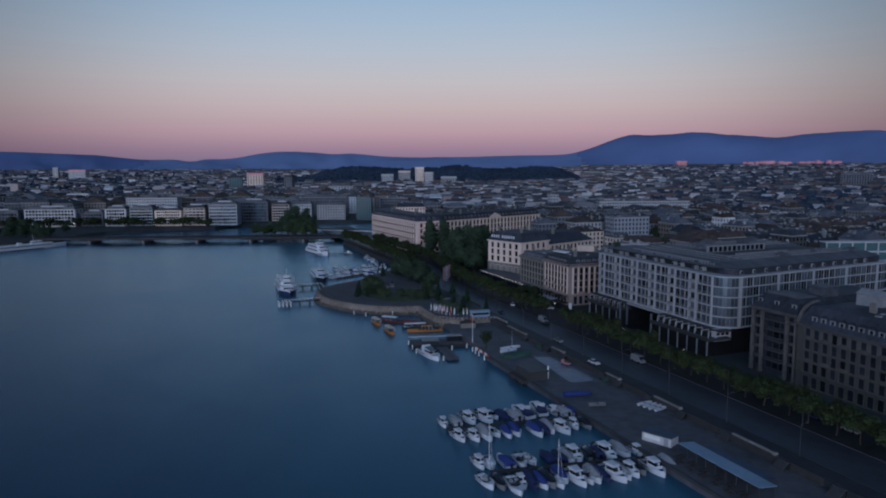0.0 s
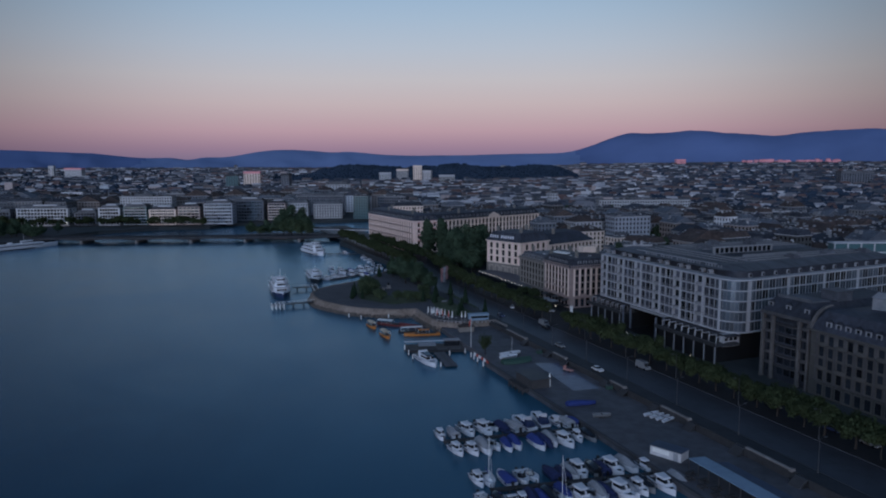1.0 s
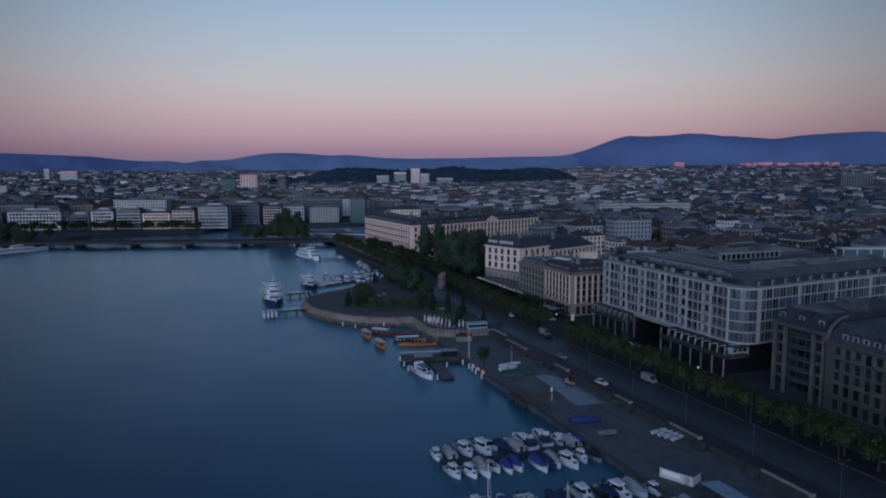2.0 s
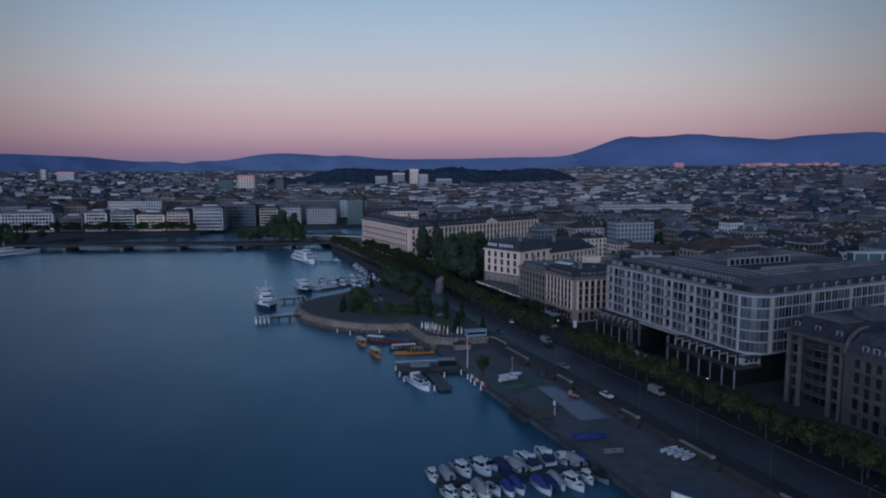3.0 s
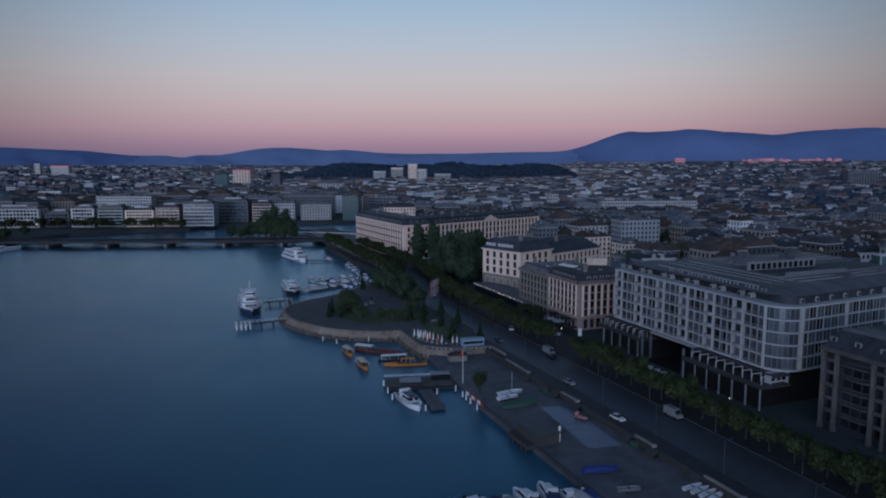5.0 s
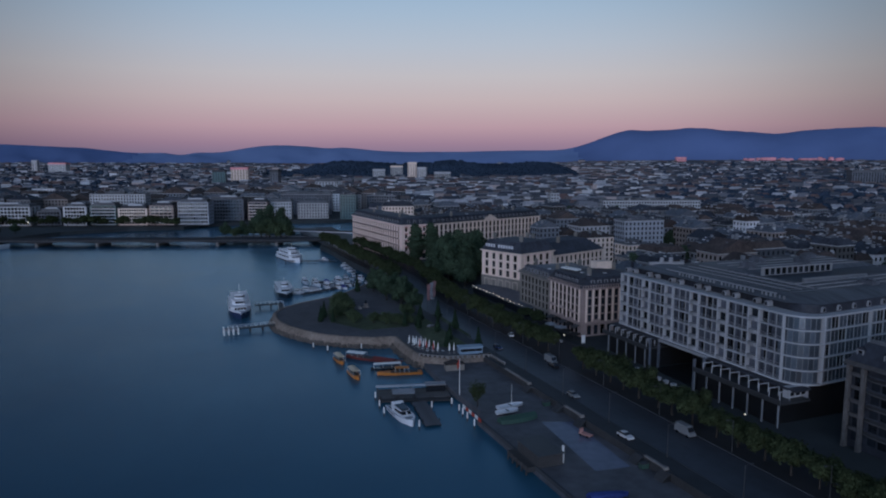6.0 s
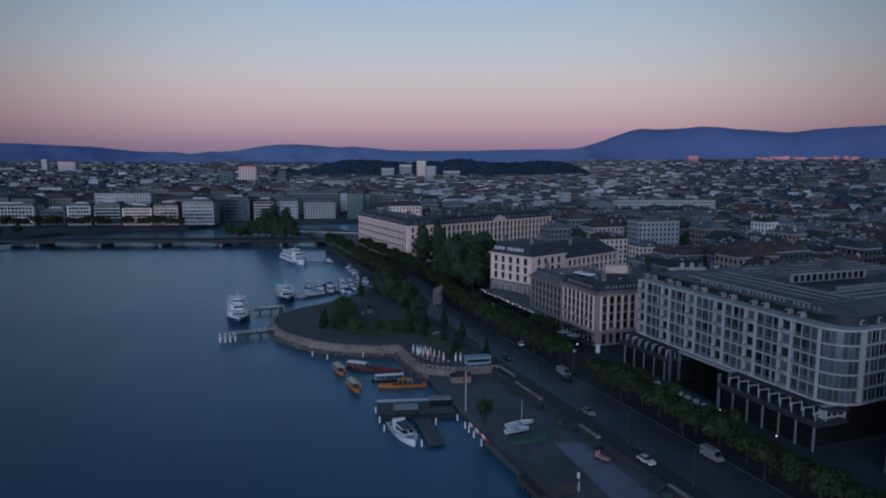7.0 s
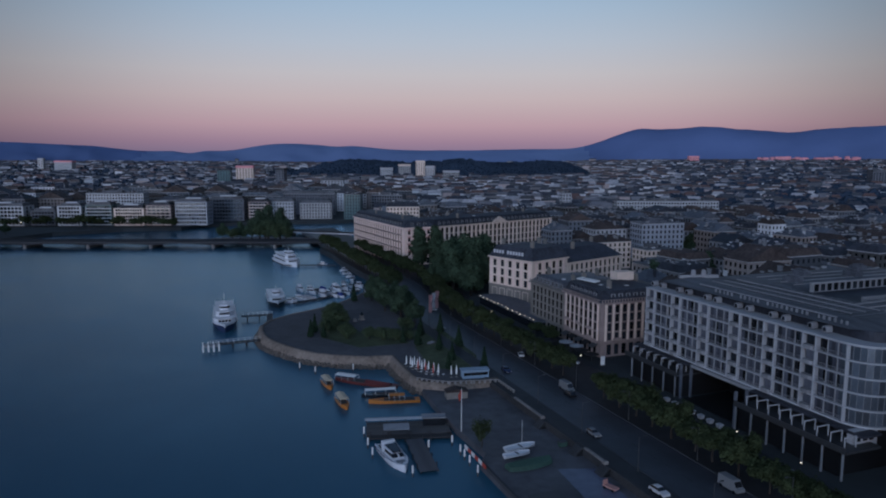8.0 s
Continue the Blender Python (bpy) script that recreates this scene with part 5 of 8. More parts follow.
for x, y, w, h, kind, bay in FAR_ROW:
    t = thing("riverside_building", pose(x, y, 3.4, 0, 0, 2), f"{FAR_SAID[kind]} block with window grid on the river bank", "building", "riverside buildings")
    part("wall", Mesh().box(0, w - 1.5, 0, 20, 0, h), MAT[FAR_MAT[kind]], t)
    b = Mesh()
    cornice(b, w - 1.5, 20, h, 0.3, 0.6)
    b.box(2, w - 4, 4, 17, h, h + 2.6)
    part("roof", b, MAT["slate"] if kind in ("cream", "rose") else MAT["pale_roof"], t)
    part("penthouse", Mesh().box(w * 0.3, w * 0.75, 3, 9, h + 2.6, h + 3.8), MAT["panel"], t, "pale lift house on the roof")
    floors = int(h / 3.3)
    step = (h - 1.4) / floors
    wd = window_data("window", bay * 0.78, step * 0.70, MAT[FAR_MAT[kind]], depth=0.1)
    grid_windows(t, w - 1.5, 20, 1.0, floors, step, bay, wd, sides=(0,), margin=0.6)
    grid_windows(t, w - 1.5, 20, 1.0, floors, step, bay * 2, wd, sides=(1,), margin=0.6)
    if kind in ("teal", "blue", "rose"):
        band = Mesh().box(-0.2, w - 1.3, -0.5, 0.0, -0.25, 0.35).data("floor_band", MAT["panel"] if kind != "rose" else MAT["cream"])
        for f in range(floors):
            link("floor_band", band, t, pose(0, 0, 1.0 + step * f))

# houses behind it
for i in range(7):
    x = -640
    while x < -50:
        w, d = rnd.uniform(20, 34), rnd.uniform(18, 24)
        y = 790 + i * 38 + rnd.uniform(-4, 4) + max(0, (x + 330)) * 0.55
        if in_view(x, y) and y < 1120 and not (-415 < x < -315 and y < 850) and not (-240 < x < -60 and y < 925):
            k = rnd.randrange(5)
            mat, said = rnd.choice(ROOFS)
            kind = rnd.choice(("hip", "mansard", "flat", "gable"))
            if kind == "flat":
                mat, said = MAT["pale_roof"], "flat pale roof"
            house(pose(x, y, ground_z(x, y) - 0.1, 0, 0, rnd.uniform(-6, 10)), w - 0.6, d, rnd.uniform(15, 24), kind, HOUSE_WALLS[k], mat, f"{WALL_NAMES[k]} town house with {said}", bay=3.4)
        x += w + rnd.choice((0.5, 0.5, 8))

# the far town, joined
b = Mesh()
d = 800
while d < 4000:
    size = 9.5 + d * 0.0043
    a = -0.64
    while a < 0.66:
        x, y = d * math.sin(a) + rnd.uniform(-4, 4), d * math.cos(a) + rnd.uniform(-size, size) * 0.4
        a += size * rnd.uniform(0.9, 1.7) / d
        if (x < -60 and d < 1130 + 60) or d < 790 + 30 * noise.noise((x * 0.02, 0, 0)):
            continue
        if rnd.random() < 0.10 or (1840 < d < 2500 and -0.21 < a < 0.23) or (a < -0.28 and rnd.random() < 0.35):
            continue
        w, dep, h = size * rnd.uniform(0.6, 1.7), size * rnd.uniform(0.4, 0.7), 0.82 * (rnd.choice((8, 10, 12, 14, 15, 16, 18)) + rnd.uniform(-2, 2)) * (1 - 0.4 * smooth01(0.22, 0.4, a) - 0.3 * smooth01(-0.25, -0.4, a))
        if rnd.random() < 0.002:
            h += rnd.uniform(6, 14)
        z = ground_z(x, y)
        c, s = math.cos(rnd.uniform(-0.5, 0.5)), math.sin(rnd.uniform(-0.5, 0.5))
        rect = [(x + c * p - s * q, y + s * p + c * q) for p, q in ((-w / 2, -dep / 2), (w / 2, -dep / 2), (w / 2, dep / 2), (-w / 2, dep / 2))]
        b.prism(rect, z - 8, z + h)
        if rnd.random() < 0.82:
            k = 0.75
            mid_ = [(x + (px - x) * k, y + (py - y) * 0.12) for px, py in rect]
            big = [(x + (px - x) * 1.05, y + (py - y) * 1.05) for px, py in rect]
            b.prism(big, z + h + 0.05, z + h + rnd.uniform(2.5, 5), 1, top=mid_)
    d += size * 1.55
solid("far_town", b, [CITY_WALL, CITY_ROOF], "countless far grey and brown roofs of the town", "town", kind="stuff")

# rows along the crest of the right-hand hill, painted pink for low sunlight
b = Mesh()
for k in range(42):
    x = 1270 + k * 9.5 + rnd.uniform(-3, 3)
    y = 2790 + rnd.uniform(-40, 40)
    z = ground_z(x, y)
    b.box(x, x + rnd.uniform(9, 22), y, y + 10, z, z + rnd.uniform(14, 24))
solid("hill_houses", b, MAT["rosy"], "rows of far hill houses painted pink for low sunlight", "town", kind="stuff")


def clump(b, x, y, z, r, h, g):
    """A low uneven mass of foliage with a broken outline."""
    n = 7
    rings = []
    for i, (f, k) in enumerate(((-0.2, 0.8), (0.35, 1.0), (0.75, 0.85), (1.0, 0.5))):
        rings.append([(x + math.cos(2 * math.pi * j / n) * r * k * g.uniform(0.7, 1.25), y + math.sin(2 * math.pi * j / n) * r * k * g.uniform(0.7, 1.25), z + h * f * g.uniform(0.85, 1.15)) for j in range(n)])
    b.loft(rings)


# wooded ridge behind the town, and trees between the far roofs
g = random.Random(8)
b = Mesh()
for k in range(2600):
    a = g.uniform(-0.215, 0.235)
    f = g.random()
    d = 1860 + 300 * f
    edge = smooth01(-0.215, -0.12, a) * (1 - smooth01(0.17, 0.235, a))
    x, y = d * math.sin(a), d * math.cos(a)
    top = (13 + 47 * f) * (0.3 + 0.7 * edge) * (0.95 + 0.14 * noise.noise((a * 14, 0, 0)))
    clump(b, x, y, top - 4, g.uniform(8, 14), g.uniform(10, 14), g)
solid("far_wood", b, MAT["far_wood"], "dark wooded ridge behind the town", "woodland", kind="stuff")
b = Mesh()
for k in range(11000):
    a = g.uniform(-0.62, 0.64) if k < 3000 else (g.uniform(-0.62, -0.16) if k % 2 else g.uniform(0.24, 0.64))
    d = 820 + 2600 * g.random() ** 1.3
    x, y = d * math.sin(a), d * math.cos(a)
    if x < -60 and d < 1180:
        continue
    s = g.uniform(4.0, 9.0)
    clump(b, x, y, ground_z(x, y) - 2, s, s * g.uniform(1.0, 1.7), g)
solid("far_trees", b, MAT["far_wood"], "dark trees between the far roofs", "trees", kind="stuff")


# ---------------------------------------------------------------- trees
def leaf_cloud(lobes, count, size, seed):
    """Many small bent leaf sprays spread over and inside uneven lobes (x, y, z, rx, ry, rz)."""
    g = random.Random(seed)
    b = Mesh()
    total = sum(l[3] * l[5] for l in lobes)
    for l in lobes:
        for _ in range(int(count * l[3] * l[5] / total)):
            d = Vector((g.gauss(0, 1), g.gauss(0, 1), g.gauss(0, 1))).normalized()
            r = g.uniform(0.55, 1.08) * (0.85 + 0.35 * noise.noise(d * 2.3 + Vector((seed, l[0], l[2]))))
            c = Vector((l[0] + d.x * l[3] * r, l[1] + d.y * l[4] * r, l[2] + d.z * l[5] * r))
            nrm = (d + Vector((g.uniform(-.8, .8), g.uniform(-.8, .8), g.uniform(-.3, .9)))).normalized()
            p = nrm.orthogonal().normalized()
            q = nrm.cross(p)
            s = size * g.uniform(0.6, 1.5)
            b.add([c - p * s, c - q * s * 0.6 + nrm * s * 0.2, c + p * s, c + q * s * 0.6 + nrm * s * 0.2], [(0, 1, 2, 3)])
    return b


def trunk_mesh(h, r, seed):
    g = random.Random(seed)
    b = Mesh()
    rings = []
    for k in range(5):
        f = k / 4
        rings.append([(math.cos(t) * r * (1.25 - 0.6 * f) + 0.15 * math.sin(f * 3), math.sin(t) * r * (1.25 - 0.6 * f), f * h) for t in [2 * math.pi * i / 8 for i in range(8)]])
    b.loft(rings)
    # limbs fork out of the top ring, so that trunk and limbs stay one piece
    top = len(b.v) - 8
    for k in range(4):
        a = math.pi / 2 * k + math.pi / 8
        e = g.uniform(1.2, 2.2) * h * 0.5
        c = Vector((math.cos(a) * e * 0.7, math.sin(a) * e * 0.7, h + e * 0.8))
        n0 = len(b.v)
        b.v += [tuple(c), tuple(c + Vector((r * 0.2, 0, 0))), tuple(c + Vector((0, r * 0.2, 0)))]
        i, j, o = top + 2 * k, top + 2 * k + 1, top + (2 * k + 4) % 8
        b.f += [(i, j, n0 + 1, n0), (j, o, n0 + 2, n0 + 1), (o, i, n0, n0 + 2), (n0, n0 + 1, n0 + 2)]
        b.s += [0, 0, 0, 0]
    return b


def tree_proto(name, label, trunk_h, trunk_r, lobes, count, size, mat, seed, group=""):
    t = thing(name, IDENT, label, "tree", group)
    part("trunk", trunk_mesh(trunk_h, trunk_r, seed), MAT["bark"], t)
    part("crown", leaf_cloud(lobes, count, size, seed), mat, t)
    return t


def lobed(seed, n, spread, z, rz, r):
    g = random.Random(seed)
    out = [(0, 0, z, r * 1.1, r * 1.1, rz)]
    for k in range(n):
        a = 2 * math.pi * k / n + g.uniform(-0.3, 0.3)
        out.append((math.cos(a) * spread, math.sin(a) * spread, z + g.uniform(-0.5, 0.5) * rz, r * g.uniform(0.6, 0.9), r * g.uniform(0.6, 0.9), rz * g.uniform(0.6, 0.9)))
    return out


def conifer(h, seed):
    t = thing("conifer", IDENT, "small dark conical garden conifer", "tree", "garden conifers")
    part("trunk", Mesh().tube((0, 0, 0), (0, 0, h * 0.8), 0.16, 0.04, 6), MAT["bark"], t)
    lobes = [(0, 0, h * (0.15 + 0.8 * k / 7), h * 0.22 * (1 - k / 7.6), h * 0.22 * (1 - k / 7.6), h * 0.10) for k in range(8)]
    part("crown", leaf_cloud(lobes, 900, 0.32, seed), MAT["conifer"], t)
    return t


AVENUE = "young plane trees along the avenue"
avenue = [tree_proto("plane_tree", "round-crowned plane tree on the paved avenue strip", 2.6, 0.17, lobed(30 + k, 6, 2.1, 4.5, 1.9, 2.2), 3600, 0.25, MAT["leaf"], 30 + k, AVENUE) for k in range(3)]
bigs = [tree_proto("park_tree", "tall dark broadleaf park tree", 4.0, 0.5, lobed(50 + k, 7, 4.0, 7.6, 4.6, 4.2) + [(0.6, 0.4, 12.2, 3.6, 3.6, 3.6), (-0.8, 0.3, 15.0, 2.2, 2.2, 2.4)], 6500, 0.42, MAT["dark_leaf"], 50 + k, "park trees") for k in range(3)]
tall = tree_proto("poplar", "tall slender dark poplar in the hotel park", 9, 0.45, [(0, 0, 8 + 3.2 * k, 3.2 * (1 - abs(k - 2) * 0.16), 3.2 * (1 - abs(k - 2) * 0.16), 3.0) for k in range(6)], 2600, 0.5, MAT["dark_leaf"], 77, "park trees")
shrub = tree_proto("willow", "light green weeping tree on the lawn", 2.5, 0.25, lobed(91, 6, 2.2, 4.0, 2.8, 2.4), 2000, 0.27, MAT["willow_leaf"], 91, "garden trees")
cone = conifer(7.0, 5)
USED = set()


def plant(proto, x, y, z, s=1.0):
    """The first use moves the model itself; later uses copy it."""
    m = pose(x, y, z, 0, 0, rnd.uniform(0, 360)) @ Matrix.Diagonal((s * rnd.uniform(0.92, 1.08), s * rnd.uniform(0.92, 1.08), s, 1))
    if proto.name in USED:
        ob = copy_thing(proto, IDENT)
        ob.matrix_basis = m
        return ob
    USED.add(proto.name)
    proto.matrix_basis = m
    return proto


for k in range(52):
    u = 58 + k * 7.2
    if 415 < u < 424 or 236 < u < 247:
        continue
    x, y = quay_xy(138.4 + bend(u) + rnd.uniform(-0.4, 0.4), u + rnd.uniform(-0.8, 0.8))
    plant(avenue[k % 3], x, y, 3.3, rnd.uniform(1.12, 1.45))
for k in range(22):
    x, y = quay_xy(119.2 + bend(400 + k * 9.0) + rnd.uniform(-0.6, 0.6), 400 + k * 9.0)
    plant(avenue[k % 3], x, y, 3.5, rnd.uniform(1.2, 1.6))
for k in range(14):
    x, y = quay_xy(150.0 + rnd.uniform(-0.6, 0.6), 440 + k * 9.0)
    plant(avenue[k % 3], x, y, 3.5, rnd.uniform(1.2, 1.5))
# hotel park
for v, u, s in ((158, 394, 1.4), (165, 384, 1.5), (171, 396, 1.7), (160, 408, 1.5), (172, 410, 1.7), (180, 404, 1.7), (184, 418, 1.6), (152, 400, 1.05), (168, 424, 1.5), (190, 430, 1.5), (178, 438, 1.4), (160, 376, 1.0)):
    x, y = quay_xy(v, u)
    plant(rnd.choice(bigs), x, y, 3.4, s * 0.92)
for v, u, s in ((158.5, 450.5, 1.0), (161.5, 453.5, 0.9), (168.0, 449.0, 1.02), (171.5, 452.5, 0.9)):
    x, y = quay_xy(v, u)
    ob = plant(tall, x, y, 3.4, s)
    ob.matrix_basis = ob.matrix_basis @ Matrix.Diagonal((1.75, 1.75, 1, 1))
# garden on the round mole
for v, u, s in ((115, 344, 0.8), (119, 352, 0.72), (112, 357, 0.75), (119, 366, 0.7), (114, 373, 0.75), (112, 380, 0.55), (117, 386, 0.62), (116, 394, 0.6), (117, 331, 0.6)):
    x, y = quay_xy(v, u)
    plant(rnd.choice(bigs), x, y, 3.3, s)
for v, u, s in ((82, 329, 0.8), (86, 344, 1.05), (86.5, 334, 1.25), (87, 323, 0.75), (90, 356, 0.95), (84, 337, 0.7), (94, 314, 0.75), (98, 311, 0.8), (102, 309, 0.75), (106, 307, 0.7), (87, 317, 0.75), (110, 321, 0.9)):
    x, y = quay_xy(v, u)
    plant(shrub, x, y, 3.2, s)
for v, u, s in ((74.5, 324, 0.95), (77.0, 330, 1.05), (79, 322, 0.8), (112.7, 279, 0.9), (121.0, 294, 1.1), (121.5, 314, 1.1), (119.0, 267.5, 1.0), (108.0, 270, 0.85), (104, 381, 1.2), (113, 292, 0.95), (108, 300, 1.05), (113, 312, 1.1), (104, 305, 0.9)):
    x, y = quay_xy(v, u)
    plant(cone, x, y, 3.25, s)
# river island and far bank
for x, y, s in ((-131, 650, 1.75), (-122, 653, 1.6), (-139, 652, 1.5), (-146, 655, 0.95), (-156, 656, 0.9), (-170, 654, 0.85)):
    plant(rnd.choice(bigs), x, y, 1.5, s)
for x, y, s in ((-133, 646, 2.7), (-124, 645, 2.5), (-116, 646, 1.9), (-160, 648, 1.5)):
    plant(shrub, x, y, 1.8, s)
for k in range(16):
    plant(rnd.choice(bigs), -378 + rnd.uniform(-28, 26), 636 + rnd.uniform(-22, 36), 3.4, rnd.uniform(0.6, 0.95))
for k in range(24):
    plant(avenue[k % 3], -470 + k * 10.0 + rnd.uniform(-3, 3), 738 + rnd.uniform(-3, 3) - max(0, k - 18) * 2, 3.4, rnd.uniform(1.2, 1.9))

b = Mesh()
b.prism([(-182 + 42 * (1 - math.cos(2 * math.pi * k / 24)), 656 + 18 * math.sin(2 * math.pi * k / 24)) for k in range(24)], -2, 1.9)
solid("river_island", b, MAT["stone"], "small walled island under trees by the bridge", "island", kind="structure")

# lawns on the mole
b = Mesh()
b.prism([quay_xy(v, u) for v, u in ((78, 322), (88, 304), (106, 304), (106, 316), (93, 326), (93, 342), (96, 366), (88, 368), (80, 340))], 3.2, 3.50)
b.prism([quay_xy(v, u) for v, u in ((103, 272), (117, 268), (122.5, 282), (124, 320), (112, 322), (106, 296))], 3.2, 3.50)
solid("lawn", b, MAT["grass"], "dull green trimmed lawns on the round mole", "lawn", kind="structure")
b = Mesh()
b.prism([(x * 0.985 - 0.3, y * 0.998 + 0.6) for x, y in SHORE[2:22]] + [quay_xy(115, 380), quay_xy(115.9, 262)], 3.2, 3.46)
solid("mole_paving", b, MAT["gravel"], "grey gravel ground of the round mole", "pavement", kind="structure")

# small monument, lamp plinth and pale flower bed in the garden
t = thing("monument", quay(98.7, 344.6, 3.46, 15), "small stone monument with dark bronze top", "monument")
part("plinth", Mesh().box(-1.1, 1.1, -1.1, 1.1, 0, 0.4).box(-0.7, 0.7, -0.7, 0.7, 0.4, 1.9), MAT["stone"], t)
part("bronze", Mesh().loft([[(math.cos(math.pi * k / 4) * q, math.sin(math.pi * k / 4) * q, z) for k in range(8)] for q, z in ((0.6, 1.9), (0.75, 2.4), (0.45, 2.9), (0.12, 3.4))]), MAT["tinted"], t, "dark bronze urn")
t = thing("plinth", quay(95.4, 342.6, 3.46, 5), "low pale stone plinth on the gravel", "plinth")
part("block", Mesh().prism([(-0.7, -0.7), (0.7, -0.7), (0.7, 0.7), (-0.7, 0.7)], 0, 1.2, top=[(-0.55, -0.55), (0.55, -0.55), (0.55, 0.55), (-0.55, 0.55)]), MAT["rail_stone"], t)
t = thing("flower_bed", quay(113.4, 301.0, 3.5, 30), "small oval bed of pale flowers in the lawn", "flower bed")
part("rim", Mesh().prism([(math.cos(math.pi * k / 8) * 2.3, math.sin(math.pi * k / 8) * 1.3) for k in range(16)], 0, 0.16), MAT["pier_stone"], t)
part("flowers", leaf_cloud([(0, 0, 0.3, 2.0, 1.0, 0.3)], 900, 0.14, 8), MAT["grey_canvas"], t, "pale blossoms")

# harbour wall of the mole: a worn, rounded bank that slopes into the water
ring_pts = SHORE[2:24]
bank = Mesh()
rings = []
g = random.Random(21)
fine_pts = []
for (ax, ay), (cx, cy) in zip(ring_pts, ring_pts[1:]):
    n = max(1, int(math.hypot(cx - ax, cy - ay) / 2.5))
    fine_pts += [(ax + (cx - ax) * k / n, ay + (cy - ay) * k / n) for k in range(n)]
for k in range(len(fine_pts)):
    (ax, ay), (cx, cy) = fine_pts[max(0, k - 1)], fine_pts[min(len(fine_pts) - 1, k + 1)]
    d = Vector((cx - ax, cy - ay, 0)).normalized()
    o = Vector((-d.y, d.x, 0))
    px, py = fine_pts[k]
    rings.append([(px + o.x * (w + g.uniform(-0.12, 0.12)), py + o.y * (w + g.uniform(-0.12, 0.12)), z + g.uniform(-0.1, 0.1)) for w, z in ((-0.5, 3.2), (-0.4, 3.72), (0.35, 3.76), (0.9, 3.5), (1.35, 2.9), (1.6, 2.0), (1.9, 0.6), (2.3, -2.0), (-0.5, -2.0))])
bank.loft(rings)
solid("mole_wall", bank, MAT["mole_stone"], "worn brownish stone bank round the mole", "wall", kind="structure", smooth=True)

rocks = Mesh()
g = random.Random(3)
for (ax, ay), (cx, cy) in zip(ring_pts[:20], ring_pts[1:21]):
    d = Vector((cx - ax, cy - ay, 0))
    o = Vector((-d.y, d.x, 0)).normalized()
    for k in range(int(d.length * 4)):
        f = g.random()
        w = g.uniform(1.5, 3.0)
        c = Vector((ax, ay, 0)) + d * f + o * w
        s = g.uniform(0.3, 0.75)
        rings = []
        for zz, kk in ((-0.8, 0.7), (-0.1, 1.0), (0.5, 0.8), (0.8, 0.3)):
            rings.append([(c.x + math.cos(2 * math.pi * j / 6) * s * kk * g.uniform(0.7, 1.2), c.y + math.sin(2 * math.pi * j / 6) * s * kk * g.uniform(0.7, 1.2), zz * s + (2.9 - w) * 0.8) for j in range(6)])
        rocks.loft(rings)
solid("riprap", rocks, MAT["riprap"], "heaped brownish boulders at the foot of the mole", "rocks", kind="stuff")


# ---------------------------------------------------------------- boats
def hull_mesh(L, W, H, n=11):
    """A full-bodied hull along -y (bow) with flare, keel line, rounded bow and a shallow well."""
    b = Mesh()
    rings = []
    for k in range(n):
        f = k / (n - 1)
        y = L / 2 - L * f
        w = W / 2 * (1 - 0.94 * max(0, (f - 0.5) / 0.5) ** 2.8) * (0.90 + 0.10 * min(1, f * 4))
        sheer = H * (1 + 0.28 * f * f)
        rings.append([(-w, y, sheer), (-w * 0.86, y, 0.12), (-w * 0.2, y, -0.3), (w * 0.2, y, -0.3), (w * 0.86, y, 0.12), (w, y, sheer), (w * 0.86, y, sheer), (w * 0.80, y, sheer - 0.16), (-w * 0.80, y, sheer - 0.16), (-w * 0.86, y, sheer)])
    b.loft(rings)
    return b


def slab_loft(W, L, low, high):
    """A tapered block from two outlines (half beam aft, half beam fore, y aft, y fore, z), in shares of beam and length."""
    ring = lambda a: [(-W * a[0], L * a[2], a[4]), (W * a[0], L * a[2], a[4]), (W * a[1], L * a[3], a[4]), (-W * a[1], L * a[3], a[4])]
    return Mesh().loft([ring(low), ring(high)])


